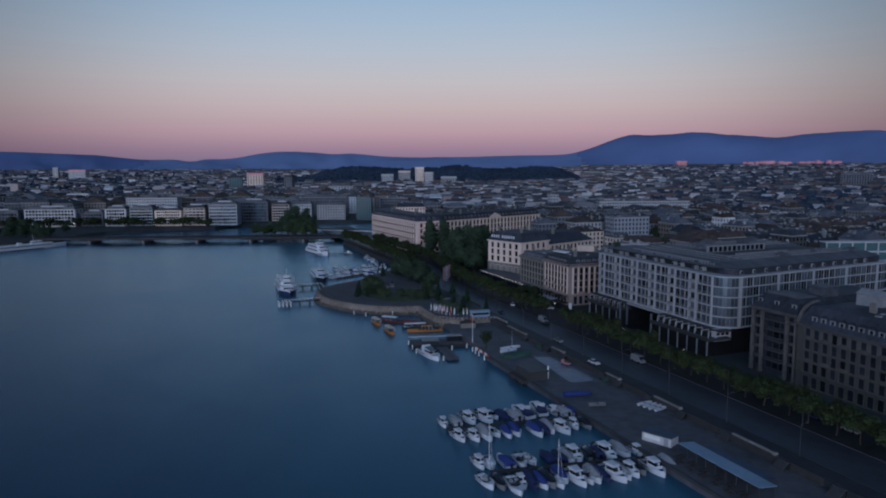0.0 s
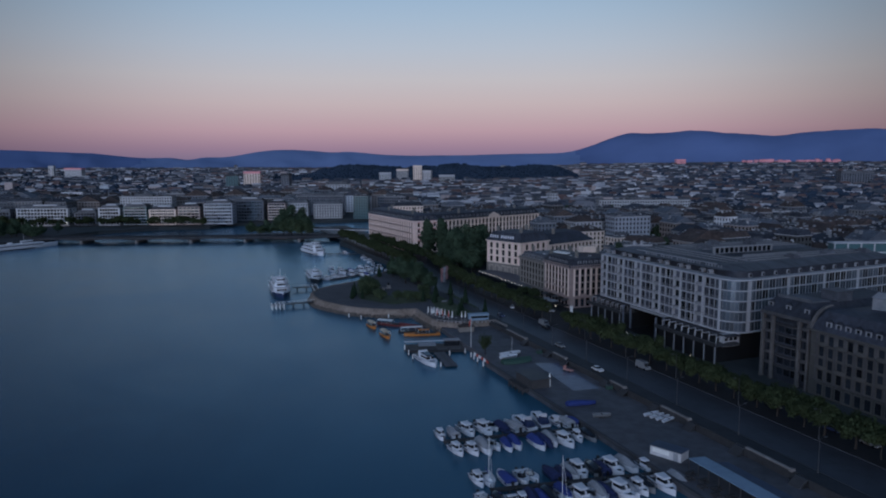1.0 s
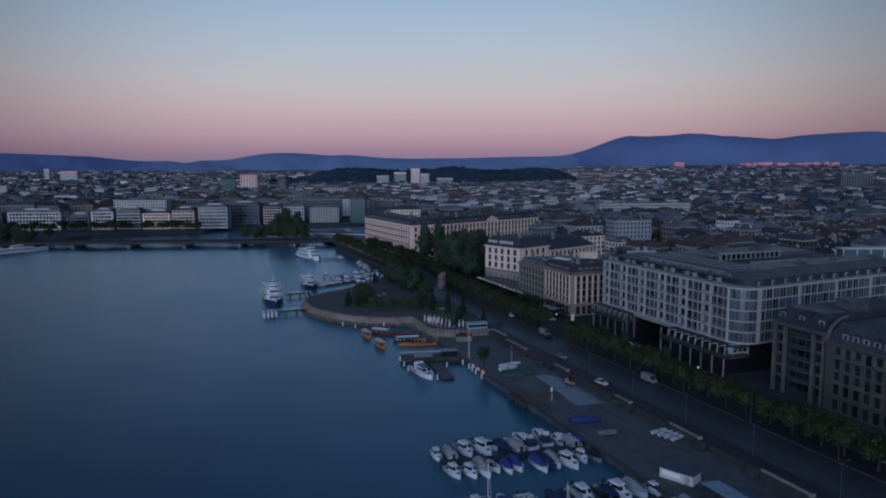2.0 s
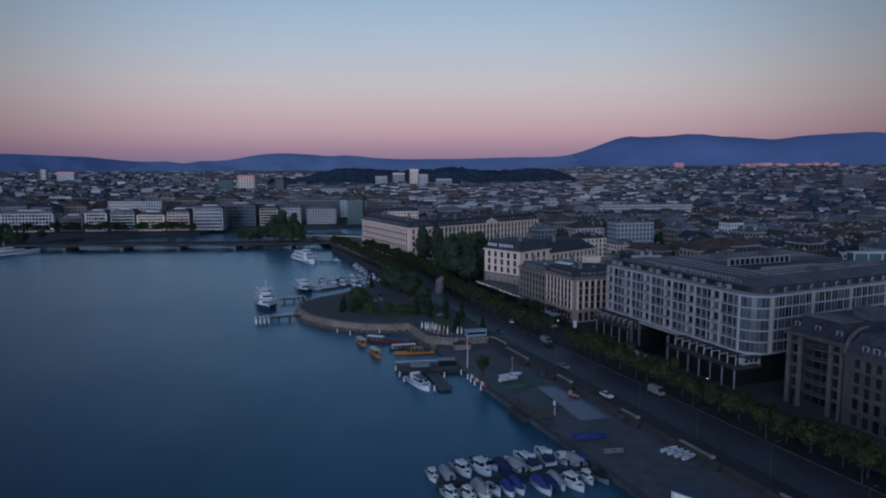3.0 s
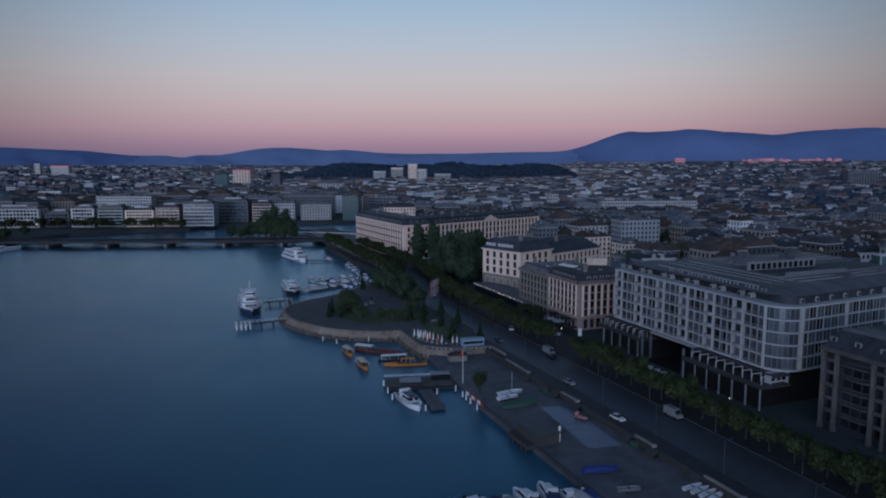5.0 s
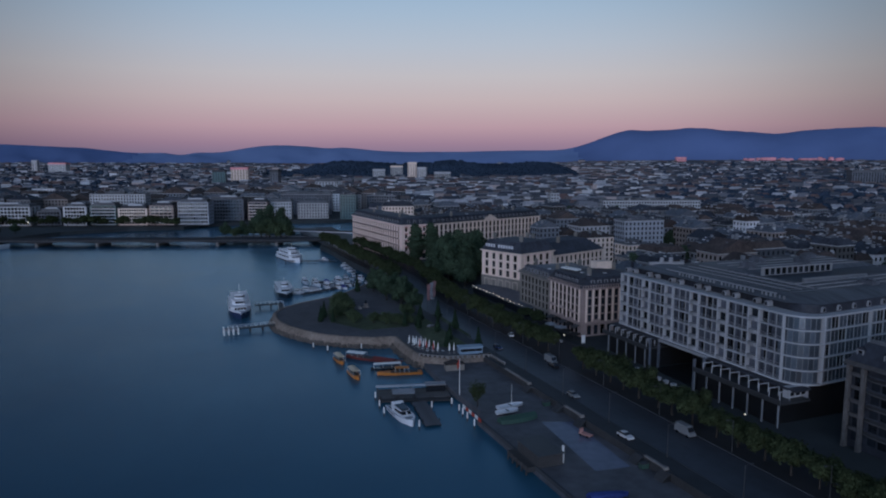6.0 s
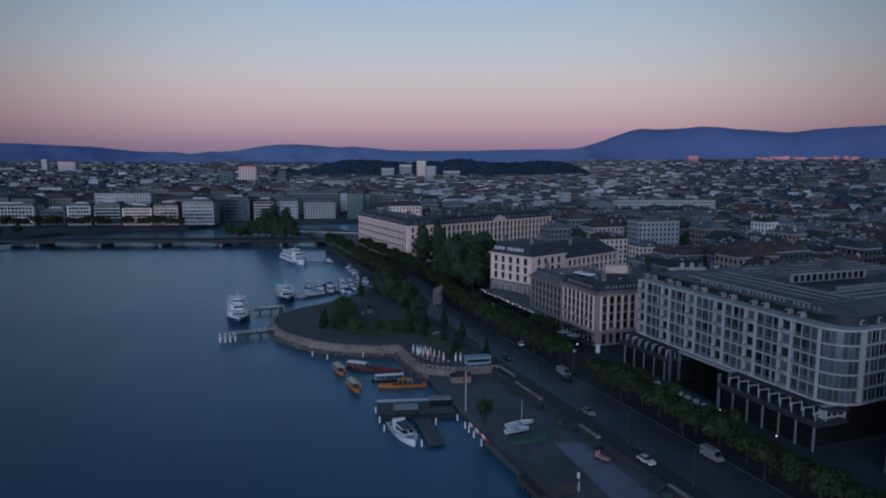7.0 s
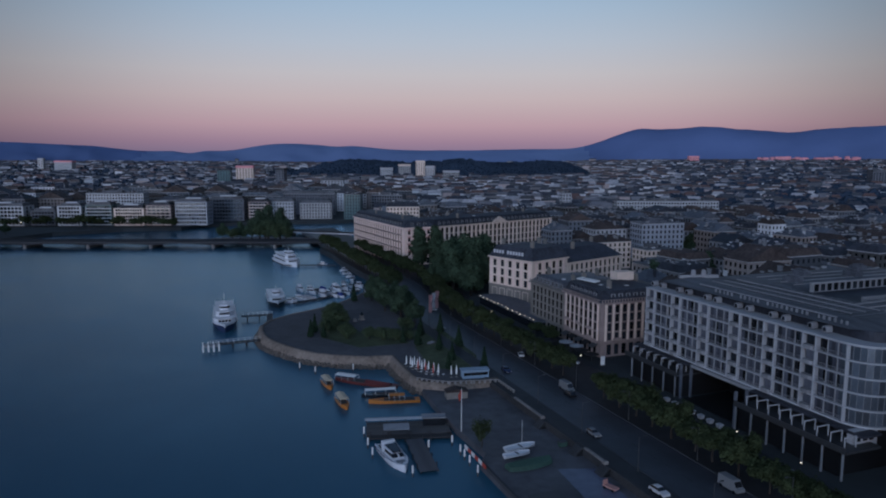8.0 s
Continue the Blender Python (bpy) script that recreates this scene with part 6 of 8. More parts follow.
def boat(kind, L, label, name="motorboat", hull=None, cover=None, canopy=None):
    W = L * 0.40 if L < 8 else L * 0.33
    H = 0.55 + L * 0.055
    hull = hull or MAT["gelcoat"]
    t = thing(name, IDENT, label, "boat", "boats in the marina")
    body = part("hull", hull_mesh(L, W, H), hull, t, smooth=False)
    part("strake", Mesh().loft([[(-W * 0.475, L * 0.49, H * 0.62), (W * 0.475, L * 0.49, H * 0.62), (W * 0.485, L * 0.49, H * 0.80), (-W * 0.485, L * 0.49, H * 0.80)], [(-W * 0.493, 0, H * 0.66), (W * 0.493, 0, H * 0.66), (W * 0.503, 0, H * 0.84), (-W * 0.503, 0, H * 0.84)]]), MAT["car_blue"], body, "dark stripe along the hull")
    if L < 8 and kind != "sail":
        part("outboard", Mesh().box(-0.2, 0.2, L * 0.49, L * 0.49 + 0.45, 0.1, H + 0.35).box(-0.08, 0.08, L * 0.49 + 0.1, L * 0.49 + 0.3, -0.5, 0.1), MAT["car_black"], t, "black outboard motor")
    if kind in ("cabin", "cruiser"):
        h = 1.15 if kind == "cabin" else 1.3
        cab = part("cabin", slab_loft(W, L, (0.37, 0.30, 0.12, -0.26, H - 0.1), (0.33, 0.25, 0.12, -0.12, H + h)), MAT["gelcoat"], t)
        part("windscreen", slab_loft(W, L, (0.366, 0.292, 0.09, -0.215, H + h * 0.40), (0.350, 0.268, 0.09, -0.158, H + h * 0.84)), MAT["tinted"], cab, "dark tinted window band")
        part("window_post", Mesh().box(-0.05, 0.05, -L * 0.24, -L * 0.1, H + h * 0.36, H + h * 0.9), MAT["gelcoat"], cab)
        part("cockpit", slab_loft(W, L, (0.34, 0.34, 0.43, 0.14, H - 0.14), (0.35, 0.35, 0.44, 0.13, H - 0.02)), MAT["car_black"], t, "dark cockpit well")
        part("roof", slab_loft(W, L, (0.38, 0.28, 0.20, -0.16, H + h), (0.33, 0.23, 0.18, -0.13, H + h + 0.14)), MAT["gelcoat"], t)
        part("foredeck_hatch", Mesh().box(-0.28, 0.28, -L * 0.38, -L * 0.30, H + 0.0, H + 0.14), MAT["tinted"], t)
        part("seat", Mesh().box(-W * 0.28, W * 0.28, L * 0.36, L * 0.42, H - 0.1, H + 0.22), MAT["grey_canvas"], t)
        if canopy:
            c = Mesh()
            c.loft([[(-W * 0.40, y, H), (-W * 0.36, y, H + z * 0.8), (0, y, H + z), (W * 0.36, y, H + z * 0.8), (W * 0.40, y, H)] for y, z in ((L * 0.13, h), (L * 0.28, h * 0.96), (L * 0.43, h * 0.62))])
            part("canopy", c, canopy, t, "taut canvas over the cockpit")
        if kind == "cruiser":
            part("sunbed", Mesh().box(-W * 0.2, W * 0.2, -L * 0.36, -L * 0.27, H + 0.1, H + 0.26), MAT["grey_canvas"], t)
            part("arch", Mesh().loft([[(-W * 0.40, L * 0.14, H), (-W * 0.40, L * 0.21, H), (-W * 0.35, L * 0.27, H + h + 0.6), (-W * 0.35, L * 0.21, H + h + 0.6)], [(-W * 0.38, L * 0.14, H), (-W * 0.38, L * 0.21, H), (-W * 0.30, L * 0.27, H + h + 0.75), (-W * 0.30, L * 0.21, H + h + 0.75)], [(W * 0.30, L * 0.21, H + h + 0.62), (W * 0.30, L * 0.27, H + h + 0.62), (W * 0.30, L * 0.27, H + h + 0.75), (W * 0.30, L * 0.21, H + h + 0.75)], [(W * 0.38, L * 0.14, H), (W * 0.38, L * 0.21, H), (W * 0.40, L * 0.21, H + 0.1), (W * 0.40, L * 0.14, H + 0.1)]]), MAT["gelcoat"], t)
            part("swim_deck", Mesh().box(-W * 0.40, W * 0.40, L * 0.49, L * 0.56, 0.25, 0.4), MAT["wood"], t)
    elif kind == "open":
        part("cockpit", Mesh().prism([(-W * 0.36, L * 0.42), (W * 0.36, L * 0.42), (W * 0.34, -L * 0.08), (0, -L * 0.18), (-W * 0.34, -L * 0.08)], H - 0.1, H + 0.03), MAT["car_black"], t, "dark open cockpit")
        part("windscreen", Mesh().loft([[(-W * 0.38, L * 0.02, H), (0, -L * 0.17, H + 0.05), (W * 0.38, L * 0.02, H), (0, -L * 0.14, H)], [(-W * 0.34, L * 0.05, H + 0.6), (0, -L * 0.10, H + 0.6), (W * 0.34, L * 0.05, H + 0.6), (0, -L * 0.08, H + 0.6)]]), MAT["tinted"], t)
        for x in (-0.2, 0.2):
            part("seat", Mesh().box(W * x - 0.28, W * x + 0.28, L * 0.08, L * 0.17, H - 0.1, H + 0.4), MAT["gelcoat"], t)
        part("bench", Mesh().box(-W * 0.32, W * 0.32, L * 0.32, L * 0.42, H - 0.1, H + 0.25), MAT["gelcoat"], t)
    elif kind == "covered":
        c = Mesh()
        rings = []
        for k in range(6):
            f = k / 5
            y = L * 0.46 - L * 0.80 * f
            w = W * 0.48 * (1 - 0.45 * f ** 3)
            hh = 0.3 + 0.8 * math.sin(math.pi * min(1, 0.25 + f * 0.75)) ** 0.7
            rings.append([(-w, y, H * 0.85), (-w * 0.8, y, H + hh * 0.6), (0, y, H + hh), (w * 0.8, y, H + hh * 0.6), (w, y, H * 0.85)])
        c.loft(rings)
        part("cover", c, cover or MAT["blue_canvas"], t, "taut canvas cover")
    elif kind == "sail":
        part("coachroof", slab_loft(W, L, (0.28, 0.16, 0.1, -0.3, H - 0.05), (0.22, 0.1, 0.1, -0.24, H + 0.4)), MAT["gelcoat"], t)
        part("mast", Mesh().tube((0, -L * 0.08, H), (0, -L * 0.08, H + L * 1.35), 0.075, 0.05, 8), MAT["post"], t, "pale aluminium mast")
        part("boom", Mesh().tube((0, -L * 0.06, H + 1.2), (0, L * 0.36, H + 1.2), 0.06, 0.05, 6), MAT["post"], t)
        part("sail_cover", Mesh().tube((0, -L * 0.05, H + 1.32), (0, L * 0.33, H + 1.28), 0.2, 0.1, 8), cover or MAT["blue_canvas"], t, "furled sail under a cover")
        part("cockpit", Mesh().box(-W * 0.22, W * 0.22, L * 0.14, L * 0.38, H - 0.15, H + 0.02), MAT["wood"], t)
        part("shroud", Mesh().tube((-W * 0.4, -L * 0.06, H), (0, -L * 0.08, H + L * 1.3), 0.018, n=4), MAT["steel"], t)
        part("shroud", Mesh().tube((W * 0.4, -L * 0.06, H), (0, -L * 0.08, H + L * 1.3), 0.018, n=4), MAT["steel"], t)
        part("forestay", Mesh().tube((0, -L * 0.48, H + 0.3), (0, -L * 0.08, H + L * 1.3), 0.03, n=4), MAT["post"], t)
    return t


PROTO = dict(
    k=boat("cabin", 5.4, "white cabin motorboat with dark windows, moored"),
    K=boat("cabin", 6.6, "larger white cabin boat with dark windscreen"),
    X=boat("cruiser", 9.6, "big white motor cruiser with dark cockpit canvas", canopy=MAT["car_blue"]),
    o=boat("open", 5.2, "white open speedboat with dark cockpit"),
    O=boat("open", 7.2, "long white sports boat with dark cockpit"),
    b=boat("covered", 5.4, "small boat under a blue canvas cover"),
    B=boat("covered", 6.4, "broad boat under a dark blue cover"),
    n=boat("covered", 6.2, "broad boat with dark hull and navy cover", hull=MAT["car_blue"], cover=MAT["navy_canvas"]),
    g=boat("covered", 5.8, "moored boat under a pale grey cover", cover=MAT["grey_canvas"]),
    d=boat("covered", 5.6, "low moored boat under a black cover", hull=MAT["car_grey"], cover=MAT["tinted"]),
    s=boat("sail", 7.2, "white sailing yacht with bare mast", name="sailing_boat"),
)


def moor(key, v, u, turn=0.0, z=0.0):
    plant_boat = PROTO[key]
    m = quay(v, u, z, turn + rnd.uniform(-9, 9)) @ Matrix.Scale(rnd.uniform(0.95, 1.16), 4)
    if plant_boat.name in USED:
        return copy_thing(plant_boat, m)
    USED.add(plant_boat.name)
    plant_boat.matrix_basis = m
    return plant_boat


# first jetty: the far row lies with its sterns to the jetty, the near row with bows to the open water
for key, v, u, turn in (("k", 56.3, 157.0, 0), ("g", 59.6, 157.2, 180), ("K", 63.6, 157.4, 0), ("K", 67.9, 156.6, 0), ("o", 70.8, 157.6, 0), ("n", 72.9, 155.0, 0), ("g", 75.6, 155.4, 180), ("X", 79.0, 156.2, 180), ("X", 84.2, 156.8, 180), ("k", 87.6, 154.4, 180), ("g", 89.6, 153.0, 180), ("B", 92.0, 153.0, 180)):
    moor(key, v, u, turn)
for key, v, u in (("k", 56.6, 147.0), ("k", 60.0, 145.8), ("g", 63.4, 145.8), ("o", 66.0, 146.4), ("b", 69.0, 144.8), ("b", 71.4, 145.2), ("B", 76.4, 143.4), ("n", 78.6, 143.6), ("g", 80.4, 144.0), ("K", 83.2, 142.6), ("k", 87.6, 143.6), ("d", 90.6, 142.6)):
    moor(key, v, u, 0)
# second jetty
for key, v, u, turn in (("s", 57.2, 130.4, 0), ("k", 55.0, 131.0, 0), ("B", 60.8, 129.4, 180), ("o", 64.2, 128.2, 0), ("o", 66.6, 128.6, 0), ("n", 71.0, 127.6, 180), ("n", 73.4, 127.0, 180), ("g", 75.4, 126.4, 0), ("K", 77.4, 127.0, 0), ("d", 81.0, 126.6, 180), ("n", 82.8, 126.2, 180), ("K", 85.0, 125.4, 0), ("g", 89.0, 124.8, 0), ("k", 92.6, 123.4, 0)):
    moor(key, v, u, turn)
for key, v, u in (("o", 52.6, 121.6), ("d", 55.2, 120.2), ("O", 57.6, 117.8), ("k", 59.6, 119.0), ("n", 61.6, 118.2), ("B", 63.6, 117.6), ("d", 65.4, 117.6), ("s", 67.2, 116.8), ("b", 69.0, 118.4), ("K", 71.6, 116.4), ("o", 74.0, 115.8), ("g", 75.8, 116.0), ("n", 77.4, 115.6), ("K", 80.2, 115.2), ("g", 82.4, 115.2), ("k", 84.6, 115.2), ("d", 87.0, 115.6), ("K", 90.4, 114.2), ("g", 94.4, 113.6)):
    moor(key, v, u, 0)
# boats hauled out on the quay
hauled = boat("covered", 8.6, "boat under a blue cover hauled out on the quay", hull=MAT["blue_canvas"])
hauled.matrix_basis = quay(98.9, 159.6, 2.0, 80) @ Matrix.Diagonal((0.85, 1, 0.62, 1))


def jetty(v0, u0, v1, u1, width, z, label, name="jetty", deck=None):
    a, c = quay_xy(v0, u0), quay_xy(v1, u1)
    m, L = span_matrix(a, c, 0)
    t = thing(name, m, label, "jetty")
    plank = Mesh().box(0.02, 0.48, -width / 2, width / 2, z - 0.08, z).data("plank", deck or MAT["wood"])
    for k in range(int(L / 0.5)):
        link("plank", plank, t, pose(k * 0.5, 0, 0))
    part("beam", Mesh().box(0, L, -width / 2 + 0.1, -width / 2 + 0.3, z - 0.35, z - 0.09), MAT["wood"], t)
    part("beam", Mesh().box(0, L, width / 2 - 0.3, width / 2 - 0.1, z - 0.35, z - 0.09), MAT["wood"], t)
    pile = Mesh().tube((0, 0, -3), (0, 0, z + 0.7), 0.14, 0.12, 8).data("stake", MAT["wood"])
    k = 0
    while k * 5.0 < L:
        for s in (-1, 1):
            link("stake", pile, t, pose(k * 5.0 + 0.3, s * (width / 2 + 0.12), 0))
        k += 1
    return t


jetty(55.5, 152.6, 93.0, 147.4, 1.5, 0.75, "narrow wooden marina jetty between moored boats")
jetty(55.5, 125.4, 93.0, 119.2, 1.5, 0.75, "narrow wooden marina jetty between moored boats")


# ---------------------------------------------------------------- ships
def ship_hull(L, W, H, bow=0.3):
    b = Mesh()
    rings = []
    for k in range(13):
        f = k / 12
        y = L / 2 - L * f
        w = W / 2 * (1 - max(0, (f - (1 - bow)) / bow) ** 1.8) * (0.9 + 0.1 * min(1, f * 6))
        w = max(w, 0.08)
        s = H * (1 + 0.3 * max(0, f - 0.6) / 0.4)
        rings.append([(-w, y, s), (-w * 0.9, y, 0.1), (-w * 0.3, y, -1.2), (w * 0.3, y, -1.2), (w * 0.9, y, 0.1), (w, y, s)])
    b.loft(rings)
    return b


def deck_house(W, y0, y1, z0, z1, taper=0.0):
    b = Mesh()
    b.loft([[(-W / 2, y1, z0), (W / 2, y1, z0), (W / 2, y0 + taper, z0), (W * 0.3, y0, z0), (-W * 0.3, y0, z0), (-W / 2, y0 + taper, z0)],
            [(-W / 2, y1, z1), (W / 2, y1, z1), (W / 2, y0 + taper, z1), (W * 0.3, y0 + 0.4, z1), (-W * 0.3, y0 + 0.4, z1), (-W / 2, y0 + taper, z1)]])
    return b


def ferry(m, L, W, decks, label, hull=None, mast=4.5, name="ferry"):
    """A white passenger ship, bow along -y: hull, stacked deck houses with dark window bands, wheelhouse and mast."""
    t = thing(name, m, label, "ship")
    H = 1.9
    h = part("hull", ship_hull(L, W, H), hull or MAT["ship_white"], t)
    part("waterline", Mesh().loft([[(-W * 0.46, L * 0.49, 0.05), (W * 0.46, L * 0.49, 0.05), (W * 0.46, L * 0.49, 0.5), (-W * 0.46, L * 0.49, 0.5)], [(-W * 0.468, -L * 0.15, 0.05), (W * 0.468, -L * 0.15, 0.05), (W * 0.468, -L * 0.15, 0.5), (-W * 0.468, -L * 0.15, 0.5)]]), MAT["tinted"], h, "dark boot topping")
    part("bulwark", Mesh().loft([[(-W * 0.5, L * 0.48, H - 0.5), (-W * 0.5, L * 0.48, H + 0.5), (-W * 0.47, L * 0.48, H + 0.5), (-W * 0.47, L * 0.48, H - 0.5)], [(-W * 0.51, -L * 0.15, H - 0.5), (-W * 0.51, -L * 0.15, H + 0.5), (-W * 0.48, -L * 0.15, H + 0.5), (-W * 0.48, -L * 0.15, H - 0.5)], [(-W * 0.36, -L * 0.33, H - 0.2), (-W * 0.37, -L * 0.33, H + 0.9), (-W * 0.34, -L * 0.33, H + 0.9), (-W * 0.33, -L * 0.33, H - 0.2)], [(0, -L * 0.505, H), (0, -L * 0.51, H + 1.3), (0.05, -L * 0.49, H + 1.3), (0.05, -L * 0.485, H)], [(W * 0.36, -L * 0.33, H - 0.2), (W * 0.37, -L * 0.33, H + 0.9), (W * 0.34, -L * 0.33, H + 0.9), (W * 0.33, -L * 0.33, H - 0.2)], [(W * 0.51, -L * 0.15, H - 0.5), (W * 0.51, -L * 0.15, H + 0.5), (W * 0.48, -L * 0.15, H + 0.5), (W * 0.48, -L * 0.15, H - 0.5)], [(W * 0.5, L * 0.48, H - 0.5), (W * 0.5, L * 0.48, H + 0.5), (W * 0.47, L * 0.48, H + 0.5), (W * 0.47, L * 0.48, H - 0.5)]]), MAT["ship_white"], h, "white bulwark round the deck")
    z = H
    for k in range(decks):
        y0 = -L * (0.30 - 0.09 * k)
        y1 = L * (0.44 - 0.05 * k)
        w = W * (0.88 - 0.17 * k)
        d = part("deck_house", deck_house(w, y0, y1, z - 0.15, z + 2.2, 2.0), MAT["ship_white"], t)
        pane = Mesh().box(-0.5, 0.5, -0.05, 0.05, 0.7, 1.6).data("window", MAT["tinted"])
        for side in (-1, 1):
            for i in range(int((y1 - y0 - 3) / 1.5)):
                link("window", pane, d, pose(side * (w / 2 + 0.01), y0 + 2.6 + 1.5 * i, z, 0, 0, 90))
        for i in range(4):
            link("window", pane, d, pose((i - 1.5) * w * 0.15, y0 + 0.16, z, 0, 0, 0))
        part("deck", deck_house(w + 0.7, y0 - 0.6, y1 + 0.6, z + 2.2, z + 2.36, 2.2), MAT["ship_white"], t)
        z += 2.36
    wh = part("wheelhouse", deck_house(W * 0.45, -L * 0.17, -L * 0.02, z - 0.1, z + 2.1, 1.0), MAT["ship_white"], t)
    part("window_band", deck_house(W * 0.45 + 0.06, -L * 0.17 - 0.05, -L * 0.02 + 0.03, z + 0.9, z + 1.6, 1.0), MAT["tinted"], wh, "dark window band")
    part("mast", Mesh().tube((0, -L * 0.05, z + 2.0), (0, -L * 0.05, z + 2.0 + mast), 0.12, 0.05, 6), MAT["post"], t)
    part("funnel", Mesh().box(-0.7, 0.7, L * 0.1, L * 0.16, z - 0.1, z + 1.6), MAT["ship_white"], t)
    rail = Mesh()
    for s in (-1, 1):
        rail.tube((s * W * 0.40, -L * 0.2, z + 0.9), (s * W * 0.38, L * 0.36, z + 0.9), 0.035, n=4)
        for i in range(9):
            y = -L * 0.2 + L * 0.56 * i / 8
            rail.tube((s * W * 0.395, y, z - 0.05), (s * W * 0.395, y, z + 0.9), 0.03, n=4)
    part("railing", rail, MAT["post"], t)
    return t


ferry(pose(-82.3, 367, 0, 0, 0, 17), 35, 9.6, 2, "white lake ferry with dark hull moored at a jetty", hull=MAT["car_blue"], name="ferry")
ferry(pose(-70.5, 409, 0, 0, 0, 17), 29, 8.0, 1, "passenger boat with dark hull and white decks", hull=MAT["tinted"], mast=2.5, name="passenger_boat")
ferry(pose(-90.5, 532, 0, 0, 0, 30), 36, 10.5, 2, "large white lake ship moored by the bridge", mast=3, name="ferry")
ferry(pose(-338, 572, 0, 0, 0, -212), 62, 9, 1, "long white paddle steamer at the far bank", mast=6, name="steamer")


# ---------------------------------------------------------------- landing stages of the mole
def stage(a, c, width, z, label):
    m, L = span_matrix(a, c, 0)
    t = thing("landing_stage", m, label, "jetty")
    part("deck", Mesh().box(0, L, -width / 2, width / 2, z - 0.3, z), MAT["paving"], t)
    pile = Mesh().tube((0, 0, -3), (0, 0, z + 0.1), 0.22, 0.2, 8).data("stake", MAT["wood"])
    for k in range(int(L / 5) + 1):
        for s in (-1, 1):
            link("stake", pile, t, pose(0.4 + k * 5.0, s * (width / 2 - 0.2), 0))
    for s in (-1, 1):
        part("handrail", Mesh().tube((0, s * width / 2, z + 1.0), (L, s * width / 2, z + 1.0), 0.05, n=5), MAT["post"], t)
        post = Mesh().tube((0, 0, z), (0, 0, z + 1.0), 0.04, n=5).data("rail_post", MAT["post"])
        for k in range(int(L / 2) + 1):
            link("rail_post", post, t, pose(k * 2.0, s * width / 2, 0))
    return t


stage((-58.5, 333), (-75.5, 325.5), 2.6, 1.8, "narrow landing stage running out from the mole")
stage((-60.8, 356), (-65.5, 375.5), 2.4, 1.8, "narrow landing stage off the mole")
stage((-64.4, 375.5), (-76.5, 371.5), 2.4, 1.8, "narrow landing stage beside the ferry")
head = thing("stage_head", pose(-74.5, 324.5, 0, 0, 0, 20), "white piled head of the landing stage", "jetty")
part("deck", Mesh().box(-3, 3, -1.8, 1.8, 1.6, 2.0), MAT["dome"], head)
fender = Mesh().tube((0, 0, -3), (0, 0, 2.6), 0.3, 0.26, 8).data("fender_pile", MAT["post"])
for k in range(4):
    for s in (-1, 1):
        link("fender_pile", fender, head, pose(-2.7 + k * 1.8, s * 1.9, 0))

# boats in the inner basin
for key, v, u, turn in (("X", 87.9, 434.0, 10), ("K", 92.5, 431.0, 5), ("K", 92.1, 424.0, 10), ("g", 88.2, 409.5, 70), ("K", 83.4, 410.0, 60), ("X", 96.2, 415.0, 5), ("k", 99.8, 419.0, 5), ("K", 101.6, 413.0, 12), ("B", 104.4, 410.5, 8), ("X", 105.8, 428.0, 4),
                        ("K", 110.2, 430.0, 0), ("k", 108.6, 417.0, 8), ("O", 112.6, 420.0, 4), ("k", 116.0, 424.5, 0), ("K", 119.4, 434.0, 0), ("o", 115.0, 436.5, 5), ("k", 118.6, 446.5, -10), ("g", 113.0, 443.0, -5), ("o", 120.6, 456.0, -20), ("k", 121.5, 466.0, -60),
                        ("o", 122.0, 478.0, -65), ("k", 123.0, 490.0, -65), ("k", 115.0, 516.0, 60), ("g", 119.5, 418.0, 5), ("d", 96.0, 427.0, 10), ("b", 99.5, 430.0, 10), ("K", 78.0, 404.5, 80)):
    moor(key, v, u, turn)
jetty(*[c for p in ((-60, 403), (-33, 436)) for c in (p[0] * math.cos(radians(STREET)) + p[1] * math.sin(radians(STREET)), -p[0] * math.sin(radians(STREET)) + p[1] * math.cos(radians(STREET)))], 2.2, 0.8, "grey wooden jetty in the inner basin")
jetty(*[c for p in ((-92, 519), (-57, 519)) for c in (p[0] * math.cos(radians(STREET)) + p[1] * math.sin(radians(STREET)), -p[0] * math.sin(radians(STREET)) + p[1] * math.cos(radians(STREET)))], 2.2, 1.2, "low dark pier by the bridge")


# ---------------------------------------------------------------- water taxis and long boats by the mole
def launch(m, L, W, hull, roof, label, cover=(-0.15, 0.4), name="water_taxi"):
    t = thing(name, m, label, "boat")
    H = 0.9
    part("hull", hull_mesh(L, W, H), hull, t)
    part("bench", Mesh().box(-W * 0.32, W * 0.32, -L * 0.2, L * 0.4, H - 0.14, H + 0.15), MAT["wood"], t)
    y0, y1 = L * cover[0], L * cover[1]
    can = part("canopy", Mesh().loft([[(-W * 0.46, y0, H + 1.45), (0, y0, H + 1.75), (W * 0.46, y0, H + 1.45), (0, y0, H + 1.4)], [(-W * 0.46, y1, H + 1.45), (0, y1, H + 1.75), (W * 0.46, y1, H + 1.45), (0, y1, H + 1.4)]]), roof, t)
    po = Mesh().tube((0, 0, H - 0.1), (0, 0, H + 1.45), 0.04, n=5).data("stanchion", MAT["post"])
    for s in (-1, 1):
        for k in range(4):
            link("stanchion", po, can, pose(s * W * 0.42, y0 + (y1 - y0) * k / 3, 0))
    part("bow_deck", Mesh().prism([(-W * 0.28, -L * 0.26), (0, -L * 0.46), (W * 0.28, -L * 0.26)], H + 0.02, H + 0.12), hull, t)
    return t


